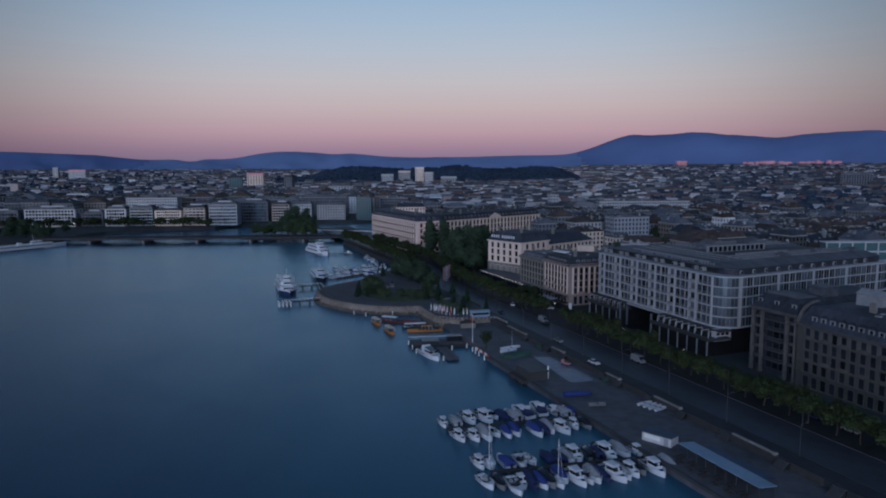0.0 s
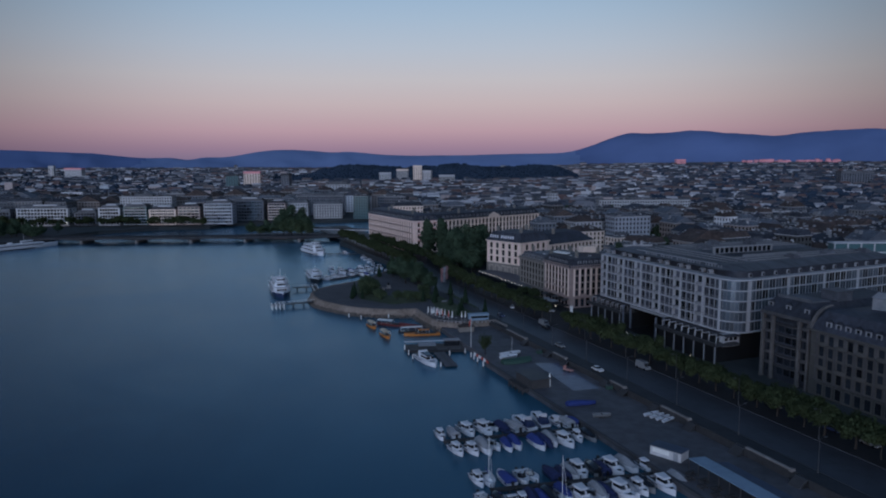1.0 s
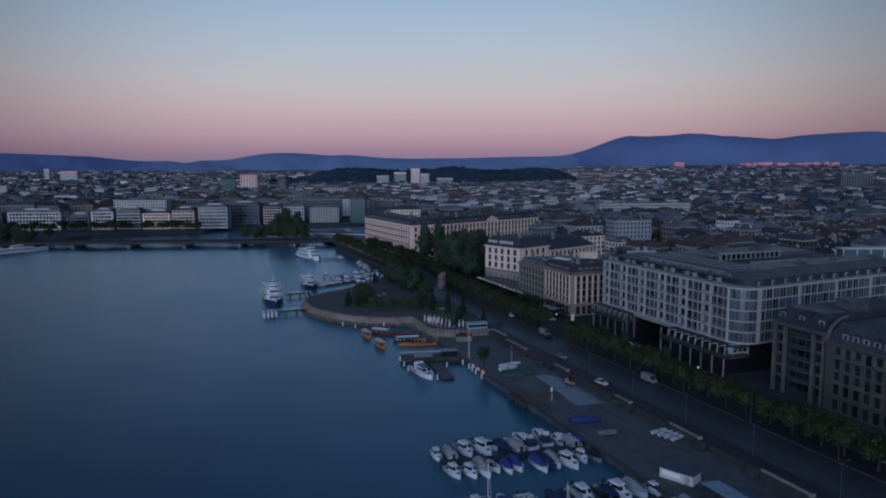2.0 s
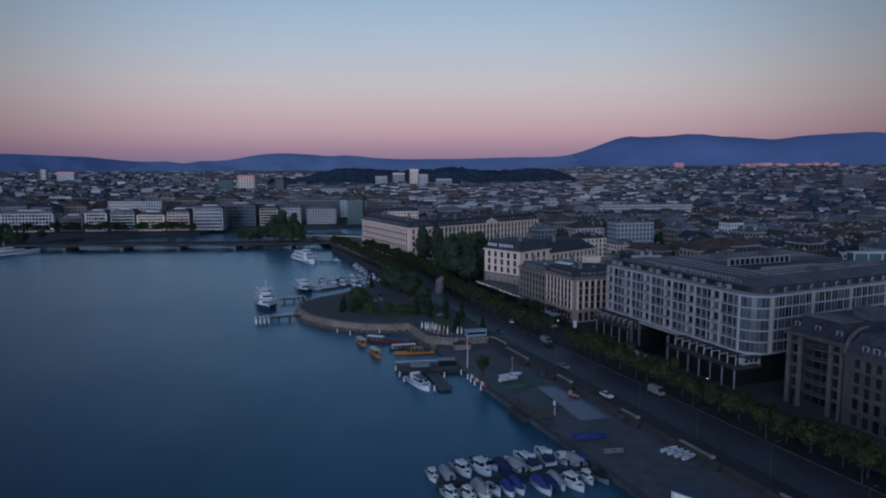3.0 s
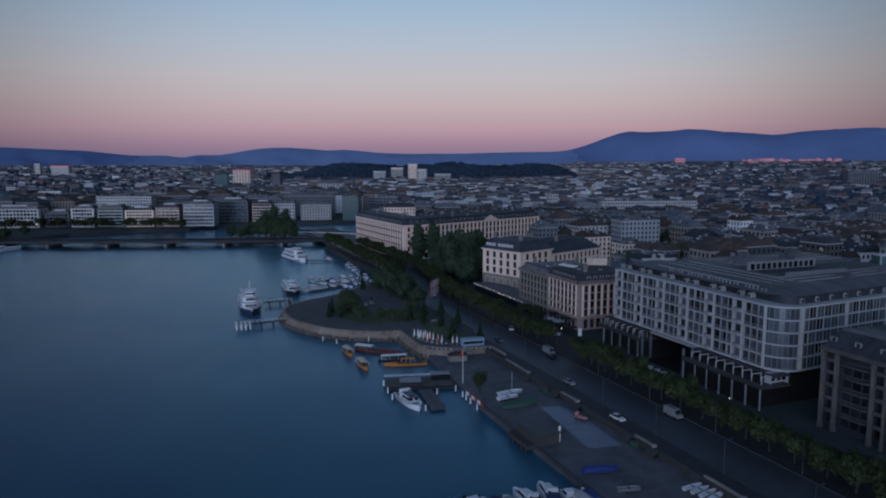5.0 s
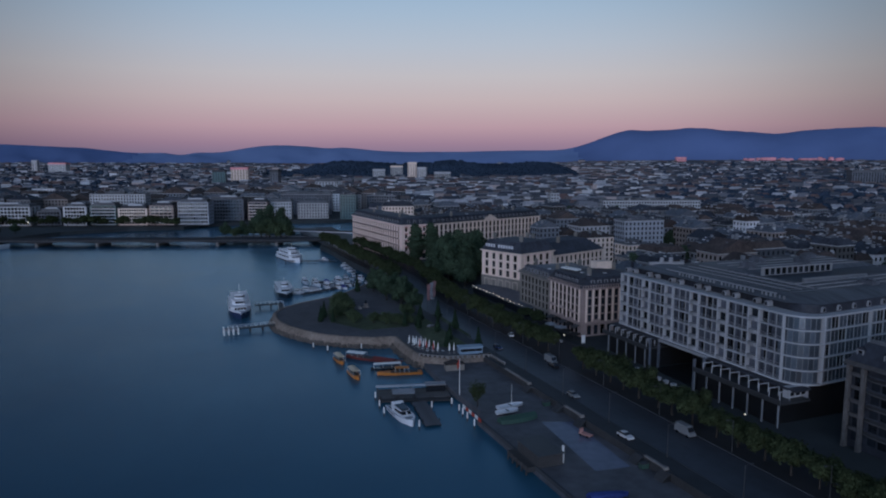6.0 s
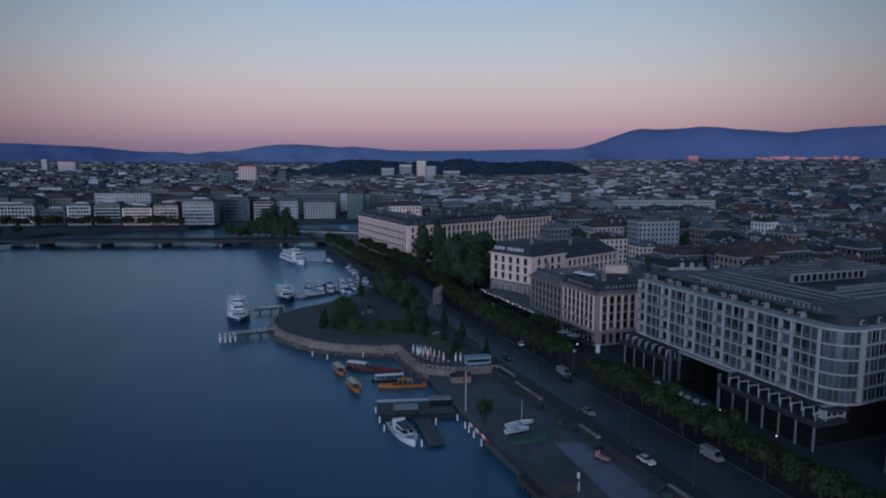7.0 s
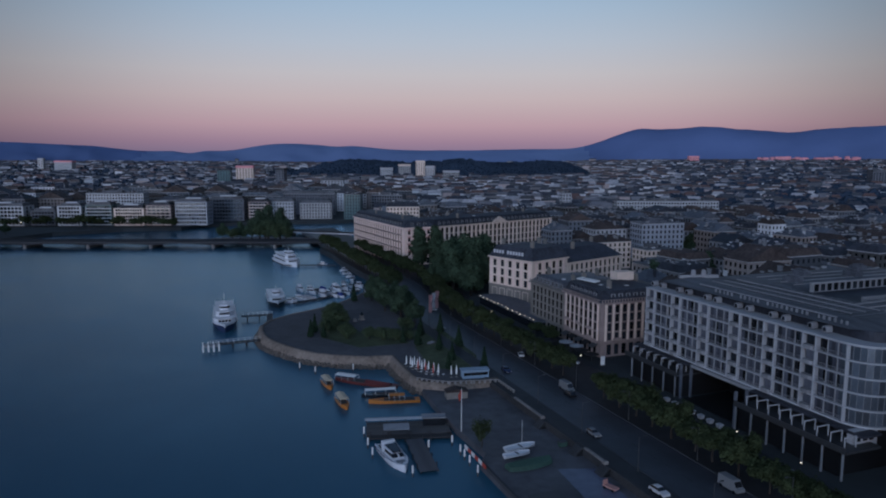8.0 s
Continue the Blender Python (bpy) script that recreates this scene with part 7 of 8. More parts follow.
launch(quay(71.5, 277.5, 0, 4), 8.5, 2.7, MAT["orange"], MAT["sand"], "orange water taxi with cream canopy", (-0.3, 0.4))
launch(quay(72.3, 260.0, 0, 3), 9.5, 2.8, MAT["orange"], MAT["sand"], "orange water taxi with cream canopy", (-0.25, 0.4))
launch(quay(82.5, 274.8, 0, -132), 21, 3.4, MAT["redbrown"], MAT["post"], "long dark red excursion boat with white canopy", (-0.46, -0.14), name="excursion_boat")
ex = bpy.data.objects["excursion_boat"]
part("cover", Mesh().loft([[(-1.5, 0.4, 0.95), (0, 0.4, 1.75), (1.5, 0.4, 0.95)], [(-1.3, 8.6, 0.95), (0, 8.6, 1.5), (1.3, 8.6, 0.95)]]), MAT["redbrown"], ex, "dark red canvas cover")
launch(quay(86.4, 256.6, 0, -103), 14.5, 3.0, MAT["orange"], MAT["orange"], "long orange boat at the pontoon", (-0.1, 0.2), name="excursion_boat")
launch(quay(84.0, 262.6, 0, -100), 11, 2.6, MAT["tinted"], MAT["post"], "dark launch with white canopy", (-0.4, 0.4), name="launch")

# pontoon with the white yacht
jetty(73.7, 238.6, 94.4, 233.4, 8.4, 0.8, "broad grey floating pontoon off the quay", deck=MAT["pier_stone"])
jetty(73.0, 233.5, 93.0, 227.5, 2.2, 0.8, "narrow floating pontoon beside the yacht")
jetty(83.2, 229.0, 81.0, 211.0, 4.2, 0.6, "low grey finger pontoon beside the yacht", deck=MAT["quay"])
roof_shed = thing("pontoon_roof", quay(73.8, 240.4, 0, -14), "long shallow pale grey canopy over the pontoon", "canopy")
part("roof", Mesh().loft([[(x, -0.9, 2.60), (x, 0, 2.74), (x, 0.9, 2.60), (x, 0.9, 2.52), (x, 0, 2.66), (x, -0.9, 2.52)] for x in (0, 4.9, 9.8, 14.6)]), MAT["panel"], roof_shed)
for k in range(5):
    for s in (-1, 1):
        part("post", Mesh().tube((0.4 + k * 3.4, s * 0.7, 0.7), (0.4 + k * 3.4, s * 0.7, 2.58), 0.06, n=6), MAT["steel"], roof_shed)
kiosk = thing("pontoon_kiosk", quay(88.1, 236.6, 0.8, -14), "small glazed kiosk with pale roof on the pontoon", "kiosk")
part("wall", Mesh().box(0, 5.6, -1.1, 1.1, 0, 2.0), MAT["tinted"], kiosk)
part("roof", Mesh().box(-0.25, 5.85, -1.3, 1.3, 2.0, 2.12), MAT["grey_canvas"], kiosk)
part("roof_rim", Mesh().box(-0.3, 5.9, -1.42, -1.3, 1.95, 2.25).box(-0.3, 5.9, 1.3, 1.42, 1.95, 2.25), MAT["dome"], kiosk, "pale roof rim")
shade = thing("pontoon_awning", quay(79.5, 231.5, 0.8, -14), "grey awning on the pontoon beside the yacht", "awning")
part("cloth", Mesh().loft([[(-3.2, -1.6, 2.2), (3.2, -1.6, 2.2), (3.2, -1.6, 2.3), (-3.2, -1.6, 2.3)], [(-3.2, 1.6, 2.6), (3.2, 1.6, 2.6), (3.2, 1.6, 2.7), (-3.2, 1.6, 2.7)]]), MAT["grey_canvas"], shade)
for x in (-3, 3):
    for y in (-1.5, 1.5):
        part("pole", Mesh().tube((x, y, 0), (x, y, 2.4), 0.05, n=5), MAT["steel"], shade)
yacht = boat("cruiser", 14.5, "sleek white motor yacht with black glass", name="motor_yacht")
part("glass_top", Mesh().loft([[(-1.45, 2.2, 3.05), (1.45, 2.2, 3.05), (1.05, -2.4, 2.75), (-1.05, -2.4, 2.75)], [(-1.2, 1.9, 3.2), (1.2, 1.9, 3.2), (0.8, -2.0, 2.95), (-0.8, -2.0, 2.95)]]), MAT["tinted"], yacht, "black glass roof panel")
yacht.matrix_basis = quay(75.6, 220.5, 0, 4) @ Matrix.Scale(1.0, 4)
tagged(yacht, group="yachts")

# mooring posts
def mooring_post(v, u, h=2.6):
    t = thing("mooring_post", quay(v, u, 0), "white-topped mooring post standing in the water", "post", "mooring posts")
    part("stake", Mesh().tube((0, 0, -3), (0, 0, h * 0.35), 0.2, 0.18, 8), MAT["wood"], t)
    part("cap", Mesh().tube((0, 0, h * 0.35), (0, 0, h), 0.21, 0.19, 8), MAT["post"], t)
    return t


for v, u in ((72.4, 235.7), (71.6, 228.7), (71.2, 222.9), (77.0, 210.8), (84.8, 222.5), (91.0, 223.2), (90.9, 217.6), (90.8, 214.8), (90.7, 211.5), (90.4, 206.2), (70.0, 290.0), (66.0, 296.0), (82.0, 288.5)):
    mooring_post(v, u)
fence = thing("barrier", quay(91.7, 205, 1.8), "red and white barrier along the quay edge", "barrier")
for k in range(6):
    part("board", Mesh().box(-0.08, 0.08, k * 2.0, k * 2.0 + 1.85, 0.1, 1.0), MAT["red"] if k % 2 == 0 else MAT["post"], fence)

# flagpole with a red flag
pole = thing("flagpole", pose(12.4, 245.2, 1.8), "tall white flagpole with a red flag", "flagpole")
part("pole", Mesh().tube((0, 0, 0), (0, 0, 11), 0.11, 0.06, 8), MAT["post"], pole)
fl = Mesh()
fl.loft([[(-0.08 - 0.11 * k, 0.22 * math.sin(k * 1.1), 10.8 - 0.22 * k), (-0.08 - 0.08 * k, 0.3 * math.sin(k * 1.3), 8.4 - 0.12 * k)] for k in range(8)], caps=False, closed=False)
part("flag", fl, MAT["red"], pole, "limp red flag")


# ---------------------------------------------------------------- terrace on the mole: parasols, tables, flags
def parasol(v, u, mat, label):
    t = thing("parasol", quay(v, u, 3.46), label, "parasol", "furled parasols on the terrace")
    part("pole", Mesh().tube((0, 0, 0), (0, 0, 3.5), 0.03, n=6), MAT["steel"], t)
    part("canopy", Mesh().loft([[(math.cos(2 * math.pi * k / 8) * r, math.sin(2 * math.pi * k / 8) * r, z) for k in range(8)] for r, z in ((0.20, 0.9), (0.28, 1.4), (0.22, 2.6), (0.04, 3.7))]), mat, t)
    part("base", Mesh().box(-0.35, 0.35, -0.35, 0.35, 0, 0.14), MAT["stone"], t)


for k, (v, u) in enumerate(((96.6, 277.4), (97.6, 276.2), (98.6, 275.4), (97.4, 273.8), (98.8, 273.2), (99.9, 274.2), (98.4, 271.2), (99.6, 271.0), (100.8, 272.0), (100.0, 268.8), (101.2, 269.4), (102.2, 267.4), (101.4, 265.8), (102.8, 265.0), (106.0, 262.5), (107.6, 262.3))):
    red_one = k in (6, 9, 12)
    parasol(v, u, MAT["red"] if red_one else MAT["post"], "furled red parasol on the mole terrace" if red_one else "furled white parasol on the mole terrace")


def cafe_table(v, u, turn):
    t = thing("cafe_table", quay(v, u, 3.46, turn), "small round pale cafe table on the terrace", "table", "cafe tables")
    part("top", Mesh().prism([(math.cos(k * math.pi / 4) * 0.45, math.sin(k * math.pi / 4) * 0.45) for k in range(8)], 0.71, 0.75), MAT["post"], t)
    part("stem", Mesh().tube((0, 0, 0), (0, 0, 0.71), 0.04, n=6), MAT["steel"], t)
    part("foot", Mesh().box(-0.25, 0.25, -0.25, 0.25, 0, 0.04), MAT["steel"], t)


for i in range(5):
    for j in range(4):
        cafe_table(96.4 + j * 1.6 + 0.72 * i, 277.8 - i * 3.0 - j * 0.6, rnd.uniform(0, 90))
box = thing("kiosk", quay(108.6, 259.6, 3.46, -8), "pale blue glazed terrace kiosk", "kiosk")
part("wall", Mesh().box(0, 8.0, 0, 3.0, 0, 2.3), MAT["blue_roof"], box)
part("roof", Mesh().box(-0.3, 8.3, -0.3, 3.3, 2.3, 2.5), MAT["blue_roof"], box)
part("window_band", Mesh().box(0.3, 7.7, -0.03, 0.02, 0.9, 1.8), MAT["tinted"], box)

# pale parapet along the terrace edge and down to the quay wall
par = thing("terrace_parapet", IDENT, "pale stone parapet along the mole terrace", "wall", kind="structure")
edge = [(95.4, 263.4), (98.6, 259.6), (103.0, 256.6), (110.0, 255.0), (117.4, 253.4), (117.4, 243.0)]
for (v0, u0), (v1, u1) in zip(edge, edge[1:]):
    m, L = span_matrix(quay_xy(v0, u0), quay_xy(v1, u1), 3.4)
    part("rail", Mesh().box(0, L, -0.22, 0.22, 0.85, 1.02), MAT["rail_stone"], par, m=m)
    for k in range(int(L / 1.6) + 1):
        part("baluster", Mesh().box(k * 1.6, k * 1.6 + 0.5, -0.14, 0.14, 0, 0.85), MAT["rail_stone"], par, m=m)
# a small red-roofed hut below it
hut_red = thing("red_hut", quay(99.5, 249.0, 1.8, -8), "small hut with a faded red roof", "hut")
part("wall", Mesh().box(0, 6.0, 0, 3.0, 0, 2.0), MAT["sandstone"], hut_red)
part("roof", Mesh().gable(-0.3, 6.3, -0.3, 3.3, 2.0, 0.9), MAT["tile"], hut_red)

# ---------------------------------------------------------------- things on the quay
def dinghy(m, L, label, mat=None, mast=False, name="dinghy"):
    t = thing(name, m, label, "boat", "hauled-out dinghies")
    part("hull", hull_mesh(L, L * 0.32, 0.55), mat or MAT["gelcoat"], t)
    part("cradle", Mesh().box(-0.7, 0.7, -L * 0.2, L * 0.2, -0.45, -0.2), MAT["steel"], t)
    part("thwart", Mesh().box(-L * 0.13, L * 0.13, -0.2, 0.2, 0.42, 0.5), MAT["wood"], t)
    if mast:
        part("mast", Mesh().tube((0, -0.4, 0.5), (0, -0.4, 6.5), 0.05, 0.03, 6), MAT["post"], t)
    return t


dinghy(quay(103.5, 211.8, 2.3, 96), 8.0, "white sailing dinghy hauled out on the quay", mast=True)
dinghy(quay(101.0, 208.4, 2.3, 94), 6.6, "white sailing dinghy hauled out on the quay")
dinghy(quay(98.9, 149.5, 2.3, 75), 4.8, "dark grey rowing boat lying on the quay", mat=MAT["car_grey"], name="rowing_boat")
for k in range(4):
    dinghy(quay(112.0 + 0.5 * k, 146.0 - 1.7 * k, 2.15, 96 + 3 * k) @ Matrix.Diagonal((0.8, 1, 0.7, 1)), 5.0, "small white rowing boat lying on the quay", name="rowing_boat")
tarp = thing("covered_boat", quay(101.4, 203.6, 1.8, 4) @ Matrix.Diagonal((0.9, 1.1, 1.05, 1)), "long boat under a dark green tarpaulin", "boat")
rings = []
for k in range(8):
    f = k / 7
    w = 2.0 * math.sin(math.pi * (0.12 + 0.76 * f)) ** 0.6
    rings.append([(-6 + 12 * f, -w, 0.05), (-6 + 12 * f, -w * 0.8, 0.9), (-6 + 12 * f, 0, 1.5), (-6 + 12 * f, w * 0.8, 0.9), (-6 + 12 * f, w, 0.05)])
part("tarpaulin", Mesh().loft(rings), MAT["green_cover"], tarp)
part("trailer", Mesh().box(-4, 4, -0.8, 0.8, 0.0, 0.3), MAT["steel"], tarp)

b = Mesh()
b.prism([quay_xy(v, u) for v, u in ((106.5, 200), (114.4, 197.5), (111.9, 170), (103.5, 171))], 1.7, 1.806)
solid("slipway", b, MAT["wet"], "smooth wet-looking concrete hardstanding on the quay", "pavement", kind="structure")

crane = thing("quay_crane_house", quay(92.6, 176.4, 1.8), "dark boat lift shed at the quay edge", "shed")
part("wall", Mesh().box(0, 6.0, 0, 10.0, 0, 2.6), MAT["wood"], crane)
part("roof", Mesh().box(-0.3, 6.3, -0.3, 10.3, 2.6, 2.85), MAT["steel"], crane)
part("post", Mesh().box(6.2, 6.6, 0.5, 0.9, 0, 4.0), MAT["post"], crane, "white post at the shed corner")
part("apron", Mesh().box(-2.2, 0, 1.0, 11.0, -1.0, 0.1), MAT["wood"], crane)
for k in range(5):
    part("fender", Mesh().tube((-2.3, 1.5 + 2.2 * k, -3.5), (-2.3, 1.5 + 2.2 * k, 0.4), 0.2, n=8), MAT["wood"], crane)

booth = thing("booth", quay(96.1, 126.1, 1.8, -65.2), "white-fronted booth with blue-grey lean-to roof", "booth")
part("wall", Mesh().prism([(0, 0), (7.4, 0), (7.4, 3.8), (0, 3.8)], 0, 2.0), MAT["eave"], booth)
part("roof", Mesh().loft([[(-0.2, -0.3, 2.35), (-0.2, 4.1, 2.05), (-0.2, 4.1, 1.95), (-0.2, -0.3, 2.2)], [(7.6, -0.3, 2.35), (7.6, 4.1, 2.05), (7.6, 4.1, 1.95), (7.6, -0.3, 2.2)]]), MAT["slate_blue"], booth)
part("door", Mesh().box(5.6, 6.7, -0.05, 0.02, 0, 1.9), MAT["grey_canvas"], booth)
part("shutter", Mesh().box(0.6, 4.6, -0.06, 0.02, 0.8, 1.8), MAT["post"], booth, "white shutter")

perg = thing("cafe_shelter", quay(97.8, 91.5, 1.8, 0), "long open quay cafe with pale blue sheet roof", "shelter")
part("roof", Mesh().loft([[(0, 0, 2.9), (4.6, 0, 2.5), (4.6, 0, 2.62), (0, 0, 3.02)], [(0, 24, 2.9), (4.6, 24, 2.5), (4.6, 24, 2.62), (0, 24, 3.02)]]), MAT["blue_roof"], perg)
part("awning", Mesh().loft([[(4.6, 3, 2.5), (8.2, 3, 1.95), (8.2, 3, 2.02), (4.6, 3, 2.58)], [(4.6, 21, 2.5), (8.2, 21, 1.95), (8.2, 21, 2.02), (4.6, 21, 2.58)]]), MAT["slate_blue"], perg, "blue-grey side awning")
for k in range(4):
    part("awning_pole", Mesh().box(8.0, 8.1, 3.2 + 5.8 * k, 3.3 + 5.8 * k, 0, 1.97), MAT["steel"], perg)
for k in range(9):
    part("post", Mesh().box(0.1, 0.22, 0.2 + 2.95 * k, 0.32 + 2.95 * k, 0, 2.9), MAT["wood"], perg)
    part("post", Mesh().box(4.3, 4.42, 0.2 + 2.95 * k, 0.32 + 2.95 * k, 0, 2.5), MAT["wood"], perg)
for k in range(12):
    tb = thing("bench_table", quay(97.0 + (k % 2) * 1.9 - 1.6, 93.0 + 1.9 * k, 1.8, 0), "wooden table with benches beside the quay cafe", "table", "quay cafe tables")
    part("top", Mesh().box(-0.9, 0.9, -0.35, 0.35, 0.72, 0.78), MAT["wood"], tb)
    part("bench", Mesh().box(-0.9, 0.9, -0.85, -0.6, 0.42, 0.47), MAT["wood"], tb)
    part("bench", Mesh().box(-0.9, 0.9, 0.6, 0.85, 0.42, 0.47), MAT["wood"], tb)
    for x in (-0.7, 0.7):
        part("trestle", Mesh().box(x - 0.05, x + 0.05, -0.8, 0.8, 0, 0.42).box(x - 0.05, x + 0.05, -0.06, 0.06, 0.42, 0.72), MAT["wood"], tb)


# ---------------------------------------------------------------- street: cars and lamps
def car(m, paint, label, L=4.4):
    t = thing("car", m, label, "car", "cars on the avenue")
    W = 1.8
    body = Mesh()
    body.loft([[(-W / 2 * k, y, 0.3), (W / 2 * k, y, 0.3), (W / 2 * k, y, z), (-W / 2 * k, y, z)] for y, z, k in ((-L / 2, 0.62, 0.86), (-L * 0.42, 0.78, 1), (-L * 0.2, 0.92, 1), (L * 0.3, 0.95, 1), (L * 0.46, 0.9, 0.97), (L / 2, 0.7, 0.88))])
    part("body", body, paint, t)
    cab = Mesh()
    cab.loft([[(-0.82, -L * 0.2, 0.9), (0.82, -L * 0.2, 0.9), (0.84, L * 0.42, 0.92), (-0.84, L * 0.42, 0.92)], [(-0.62, -L * 0.04, 1.38), (0.62, -L * 0.04, 1.38), (0.64, L * 0.28, 1.4), (-0.64, L * 0.28, 1.4)]])
    g = part("glasshouse", cab, MAT["tinted"], t)
    part("roof", Mesh().loft([[(-0.63, -L * 0.05, 1.38), (0.63, -L * 0.05, 1.38), (0.65, L * 0.29, 1.40), (-0.65, L * 0.29, 1.40)], [(-0.55, -L * 0.0, 1.46), (0.55, -L * 0.0, 1.46), (0.56, L * 0.24, 1.46), (-0.56, L * 0.24, 1.46)]]), paint, g)
    wh = Mesh().tube((-0.11, 0, 0), (0.11, 0, 0), 0.32, n=12).data("wheel", MAT["tinted"])
    for x in (-0.82, 0.82):
        for y in (-L * 0.31, L * 0.31):
            link("wheel", wh, t, pose(x, y, 0.32))
    for x in (-0.6, 0.6):
        part("headlight", Mesh().box(x - 0.18, x + 0.18, -L / 2 - 0.02, -L / 2 + 0.1, 0.5, 0.62), MAT["post"], t)
    return t


CAR_PAINT = [(MAT["car_white"], "white"), (MAT["car_grey"], "grey"), (MAT["car_black"], "black"), (MAT["car_blue"], "dark blue")]
for k, (v, u, turn, c) in enumerate(((136.0, 275.6, 160, 0), (122.0, 210.0, 0, 1), (117.9, 180.3, 4, 0), (148.5, 152.0, 5, 0), (142.5, 143.0, 0, 2), (142.4, 135.0, 0, 2), (150.0, 138.0, 0, 0), (143.0, 117.5, 3, 3), (143.2, 108.0, 0, 1),
                                     (124.4, 320.0, 0, 1), (130.8, 352.0, 180, 0), (131.0, 236.0, 180, 2), (124.0, 262.0, 0, 3), (147.5, 262.0, 40, 0), (147.0, 270.0, 30, 2), (148.0, 282.0, 0, 1), (148.0, 290.5, 0, 0), (147.8, 300.0, 0, 2), (148.0, 312.0, 0, 3), (147.8, 330.0, 0, 0), (148.0, 345.0, 0, 1), (148.0, 164.0, 0, 0), (148.2, 176.0, 0, 1))):
    paint, said = CAR_PAINT[c]
    car(quay(v + bend(u), u, 3.46 if 120.8 < v < 134.6 else 3.58, turn), paint, f"{said} saloon car on the lakeside avenue")


def street_lamp(v, u, turn, lit):
    t = thing("street_lamp", quay(v, u, 3.56, turn), "lit globe street lamp on a dark post" if lit else "unlit street lamp on a dark post", "street lamp", "street lamps")
    part("post", Mesh().tube((0, 0, 0), (0, 0, 7.5), 0.10, 0.06, 8), MAT["steel"], t)
    part("foot", Mesh().tube((0, 0, 0), (0, 0, 0.8), 0.17, 0.13, 8), MAT["steel"], t)
    part("arm", Mesh().tube((0, 0, 7.3), (-1.4, 0, 7.6), 0.05, 0.04, 6), MAT["steel"], t)
    part("head", Mesh().box(-2.0, -1.3, -0.16, 0.16, 7.52, 7.68), MAT["lamp"] if lit else MAT["steel"], t)


for k in range(17):
    street_lamp(120.0 + bend(80 + 22 * k), 80 + 22 * k, 180, False)
for k in range(14):
    street_lamp(135.4 + bend(90 + 25 * k), 90 + 25 * k, 0, False)


def low_lamp(v, u, z, r=0.2):
    t = thing("bollard_lamp", quay(v, u, 3.58), "short lit lamp before the hotels", "lamp", "lit lamps by the hotels")
    part("post", Mesh().tube((0, 0, 0), (0, 0, z), 0.06, n=6), MAT["steel"], t)
    part("globe", Mesh().loft([[(math.cos(2 * math.pi * k / 8) * r * q, math.sin(2 * math.pi * k / 8) * r * q, z + r + h * r) for k in range(8)] for q, h in ((0.4, -1), (0.9, -0.5), (1, 0), (0.8, 0.6), (0.3, 1))]), MAT["lamp"], t, "glowing globe")


for v, u, z, r in ((152.5, 214.5, 2.6, 0.16), (152.7, 213.2, 1.4, 0.1), (151.5, 195.5, 2.0, 0.15), (152.0, 178.0, 1.8, 0.15), (150.0, 330.0, 2.4, 0.25), (150.5, 262.0, 2.2, 0.2), (147.0, 372.0, 2.4, 0.26), (149.0, 365.0, 2.2, 0.25)):
    low_lamp(v, u, z, r)

def box_van(m, label):
    t = thing("van", m, label, "van", "parked vans")
    body = Mesh()
    body.loft([[(-1.0, y, 0.45), (1.0, y, 0.45), (1.0 * k, y, z), (-1.0 * k, y, z)] for y, z, k in ((-2.7, 1.1, 0.9), (-2.2, 1.3, 0.92), (-1.5, 2.3, 0.86), (-1.2, 2.5, 0.86), (2.6, 2.5, 0.88), (2.7, 2.4, 0.88))])
    part("body", body, MAT["car_grey"], t)
    part("windscreen", Mesh().loft([[(-0.86, -2.18, 1.36), (0.86, -2.18, 1.36), (0.86, -2.1, 1.36), (-0.86, -2.1, 1.36)], [(-0.78, -1.56, 2.25), (0.78, -1.56, 2.25), (0.78, -1.48, 2.25), (-0.78, -1.48, 2.25)]]), MAT["tinted"], t)
    wh = Mesh().tube((-0.12, 0, 0), (0.12, 0, 0), 0.36, n=12).data("wheel", MAT["tinted"])
    for x in (-0.92, 0.92):
        for y in (-1.75, 1.75):
            link("wheel", wh, t, pose(x, y, 0.36))


for v, u in ((132.6, 177.0), (132.6, 240.4)):
    box_van(quay(v, u, 3.46, 0), "plain grey van parked along the avenue")
# banners on poles beside the avenue, furled in still air
for k in range(3):
    t = thing("banner_pole", quay(122.6 + 2.6 * k, 330.5 + 3.4 * k, 3.5, 20), "dark pole with a hanging faded red banner" if k % 2 == 0 else "dark pole with a hanging pale grey banner", "flagpole", "banner poles by the garden")
    part("pole", Mesh().tube((0, 0, 0), (0, 0, 11.5), 0.10, 0.06, 8), MAT["steel"], t)
    sway = lambda z, q: 0.22 * math.sin(z * 1.3 + q * 2.0)
    part("banner", Mesh().loft([[(0.08, sway(z, 0), z), (0.8 + w, sway(z, 1), z), (1.5 + w, sway(z, 2), z - 0.1), (1.5 + w, sway(z, 2) - 0.05, z - 0.1), (0.8 + w, sway(z, 1) - 0.05, z), (0.08, sway(z, 0) - 0.05, z)] for z, w in ((11.2, 0.5), (9.6, 0.25), (7.8, 0.1), (6.0, 0.2), (4.0, 0.0))]), MAT["faded_banner"] if k % 2 == 0 else MAT["grey_canvas"], t)
# a thin young tree on the lower quay by the flagpole
x, y = quay_xy(95.6, 216.0)
quay_tree = tree_proto("young_tree", "thin olive-brown young tree on the lower quay", 3.0, 0.14, lobed(63, 5, 1.5, 5.0, 3.0, 1.7), 900, 0.24, MAT["leaf"], 63)
plant(quay_tree, x, y, 1.8, 1.0)
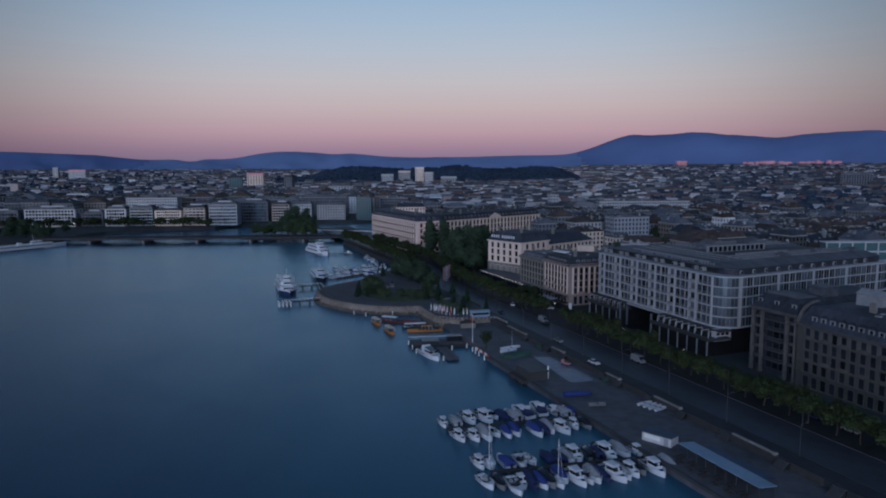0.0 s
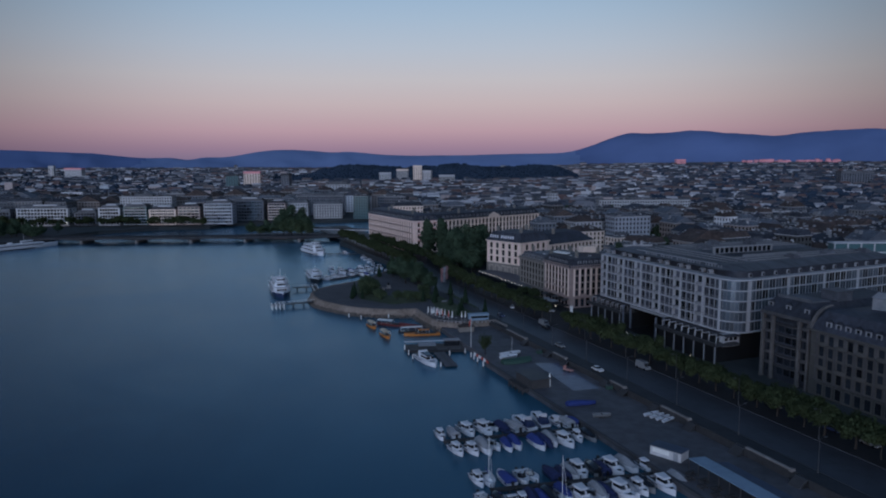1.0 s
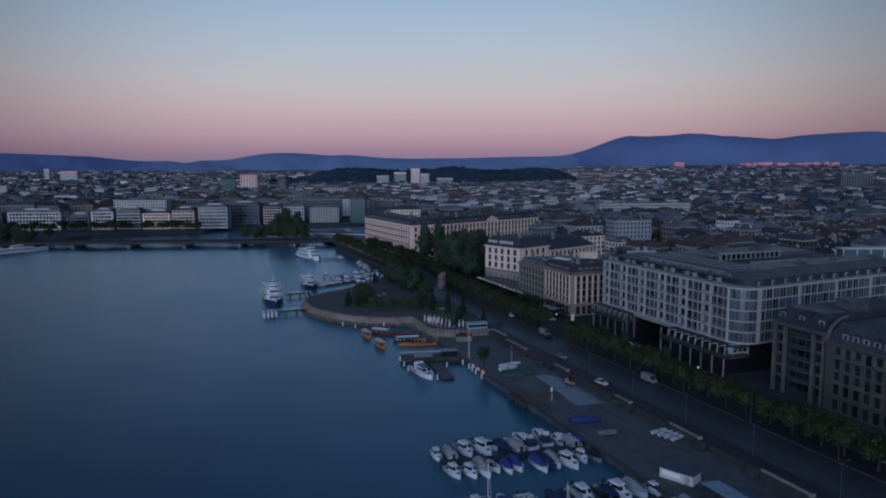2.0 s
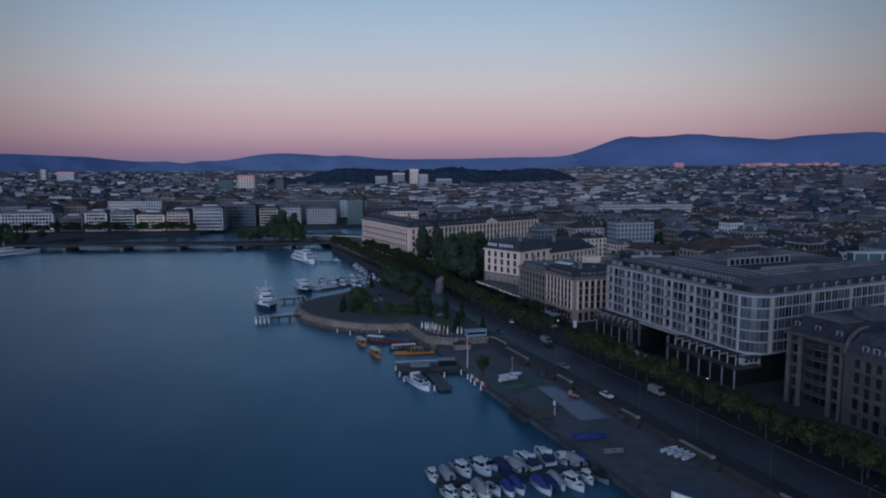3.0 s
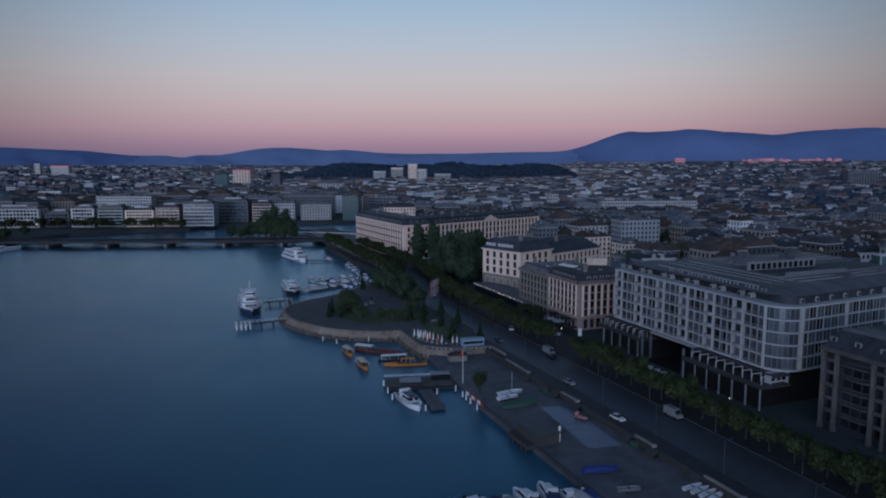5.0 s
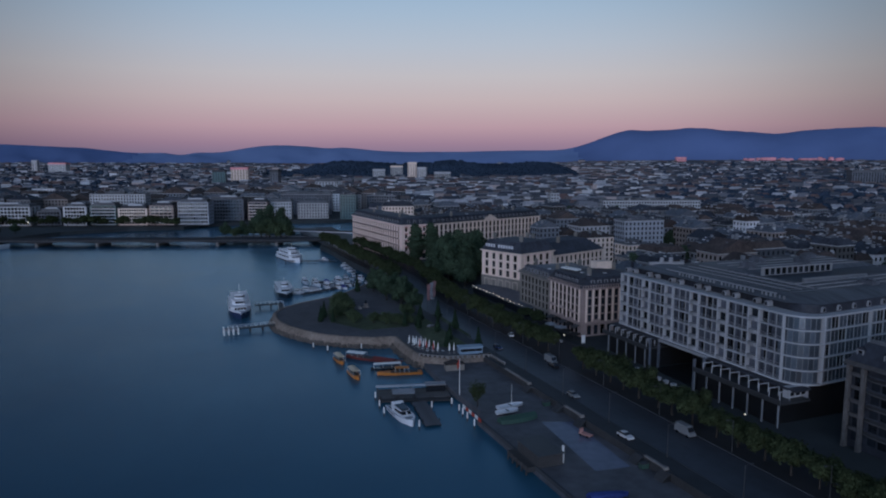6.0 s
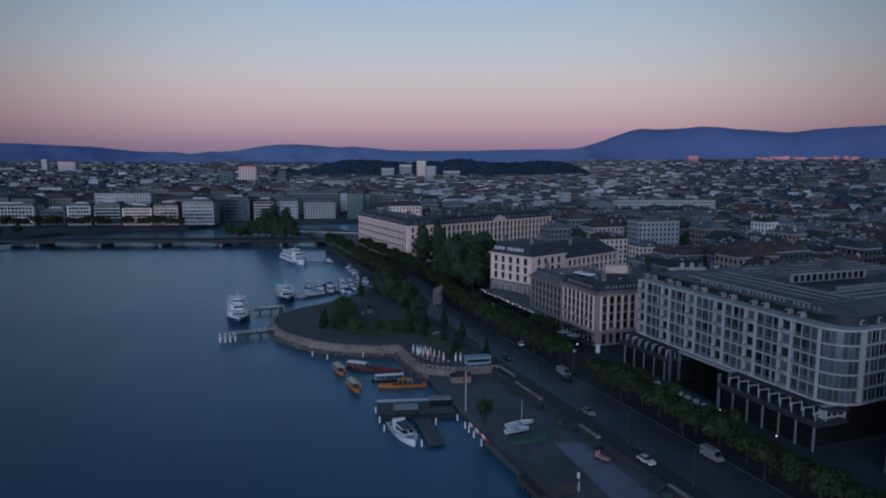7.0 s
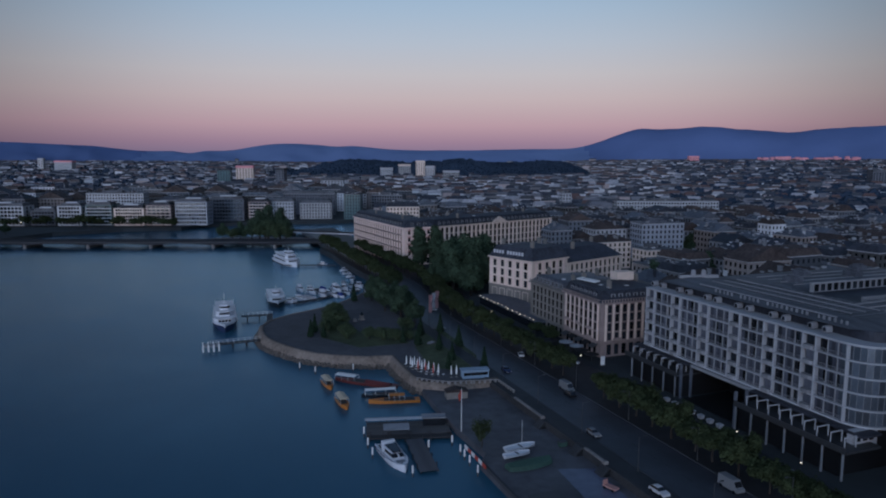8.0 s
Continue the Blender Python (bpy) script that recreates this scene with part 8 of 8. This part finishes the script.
# red trolley and green bin on the quay
t = thing("boat_trolley", quay(112.0, 188.0, 1.8, 20), "small faded red boat trolley on the hardstanding", "trolley")
part("frame", Mesh().box(-0.7, 0.7, -1.6, 1.6, 0.45, 0.75), MAT["awning_red"], t)
part("upright", Mesh().box(-0.6, 0.6, 1.2, 1.5, 0.75, 1.7), MAT["awning_red"], t)
wheel = Mesh().tube((-0.1, 0, 0), (0.1, 0, 0), 0.3, n=10).data("wheel", MAT["tinted"])
for a_, c_ in ((-0.75, -1), (0.75, -1), (-0.75, 1), (0.75, 1)):
    link("wheel", wheel, t, pose(a_, c_, 0.3))
for v, u in ((114.0, 168.2), (113.6, 210.0)):
    t = thing("container", quay(v, u, 1.8, 0), "dark green waste container against the quay wall", "container")
    part("body", Mesh().prism([(-0.9, -0.5), (0.9, -0.5), (0.9, 0.5), (-0.9, 0.5)], 0.1, 1.2, top=[(-1.0, -0.6), (1.0, -0.6), (1.0, 0.6), (-1.0, 0.6)]), MAT["green_cover"], t)
    part("lid", Mesh().loft([[(-1.05, -0.65, 1.2), (1.05, -0.65, 1.2), (1.05, 0.65, 1.2), (-1.05, 0.65, 1.2)], [(-0.95, -0.5, 1.4), (0.95, -0.5, 1.4), (0.95, 0.5, 1.45), (-0.95, 0.5, 1.45)]]), MAT["steel"], t)
for x, y in ((-384, 736), (-440, 738), (-300, 738)):
    t = thing("bollard_lamp", pose(x, y, 3.4), "short lit lamp on the far river bank", "lamp", "lit lamps on the far bank")
    part("post", Mesh().tube((0, 0, 0), (0, 0, 4.0), 0.08, n=6), MAT["steel"], t)
    part("globe", Mesh().loft([[(math.cos(2 * math.pi * k / 8) * 0.5 * q, math.sin(2 * math.pi * k / 8) * 0.5 * q, 4.4 + h * 0.5) for k in range(8)] for q, h in ((0.4, -1), (0.9, -0.5), (1, 0), (0.8, 0.6), (0.3, 1))]), MAT["lamp"], t, "glowing globe")
# parasols and a panel on the terrace beside the pink hotel
for k, (v, u) in enumerate(((154.6, 262.0), (154.2, 267.4), (155.4, 272.6), (154.6, 278.2), (150.6, 270.2), (150.8, 282.0))):
    t = thing("terrace_parasol", quay(v, u, 3.58), "broad pale parasol over hotel terrace tables" if k in (2, 3) else "broad dark parasol over hotel terrace tables", "parasol", "hotel terrace parasols")
    part("pole", Mesh().tube((0, 0, 0), (0, 0, 2.8), 0.05, n=6), MAT["steel"], t)
    part("canopy", Mesh().loft([[(math.cos(2 * math.pi * k2 / 8) * r, math.sin(2 * math.pi * k2 / 8) * r, z) for k2 in range(8)] for r, z in ((2.5, 2.4), (2.45, 2.55), (0.1, 3.2))]), MAT["grey_canvas"] if k in (2, 3) else MAT["dark"], t)
panel = thing("white_screen", quay(155.2, 256.6, 3.58), "white upright advertising panel by the terrace", "panel")
part("panel", Mesh().box(-0.7, 0.7, -0.15, 0.15, 0.3, 3.1), MAT["post"], panel)
part("foot", Mesh().box(-0.8, 0.8, -0.4, 0.4, 0, 0.3), MAT["steel"], panel)
# clipped trees and hedges on the hotel terraces
for v, u, k in ((153.2, 286.0, 0.8), (155.0, 291.5, 0.85), (153.4, 298.0, 0.8)):
    x, y = quay_xy(v, u)
    plant(avenue[0], x, y, 3.4, k)
# trees in the back streets of the town
for k in range(170):
    v, u = rnd.uniform(192, 560), rnd.uniform(255, 680)
    x, y = quay_xy(v, u)
    if in_view(x, y) and clear(v, u):
        plant(rnd.choice(bigs), x, y, ground_z(x, y) - 0.3, rnd.uniform(0.7, 1.15))
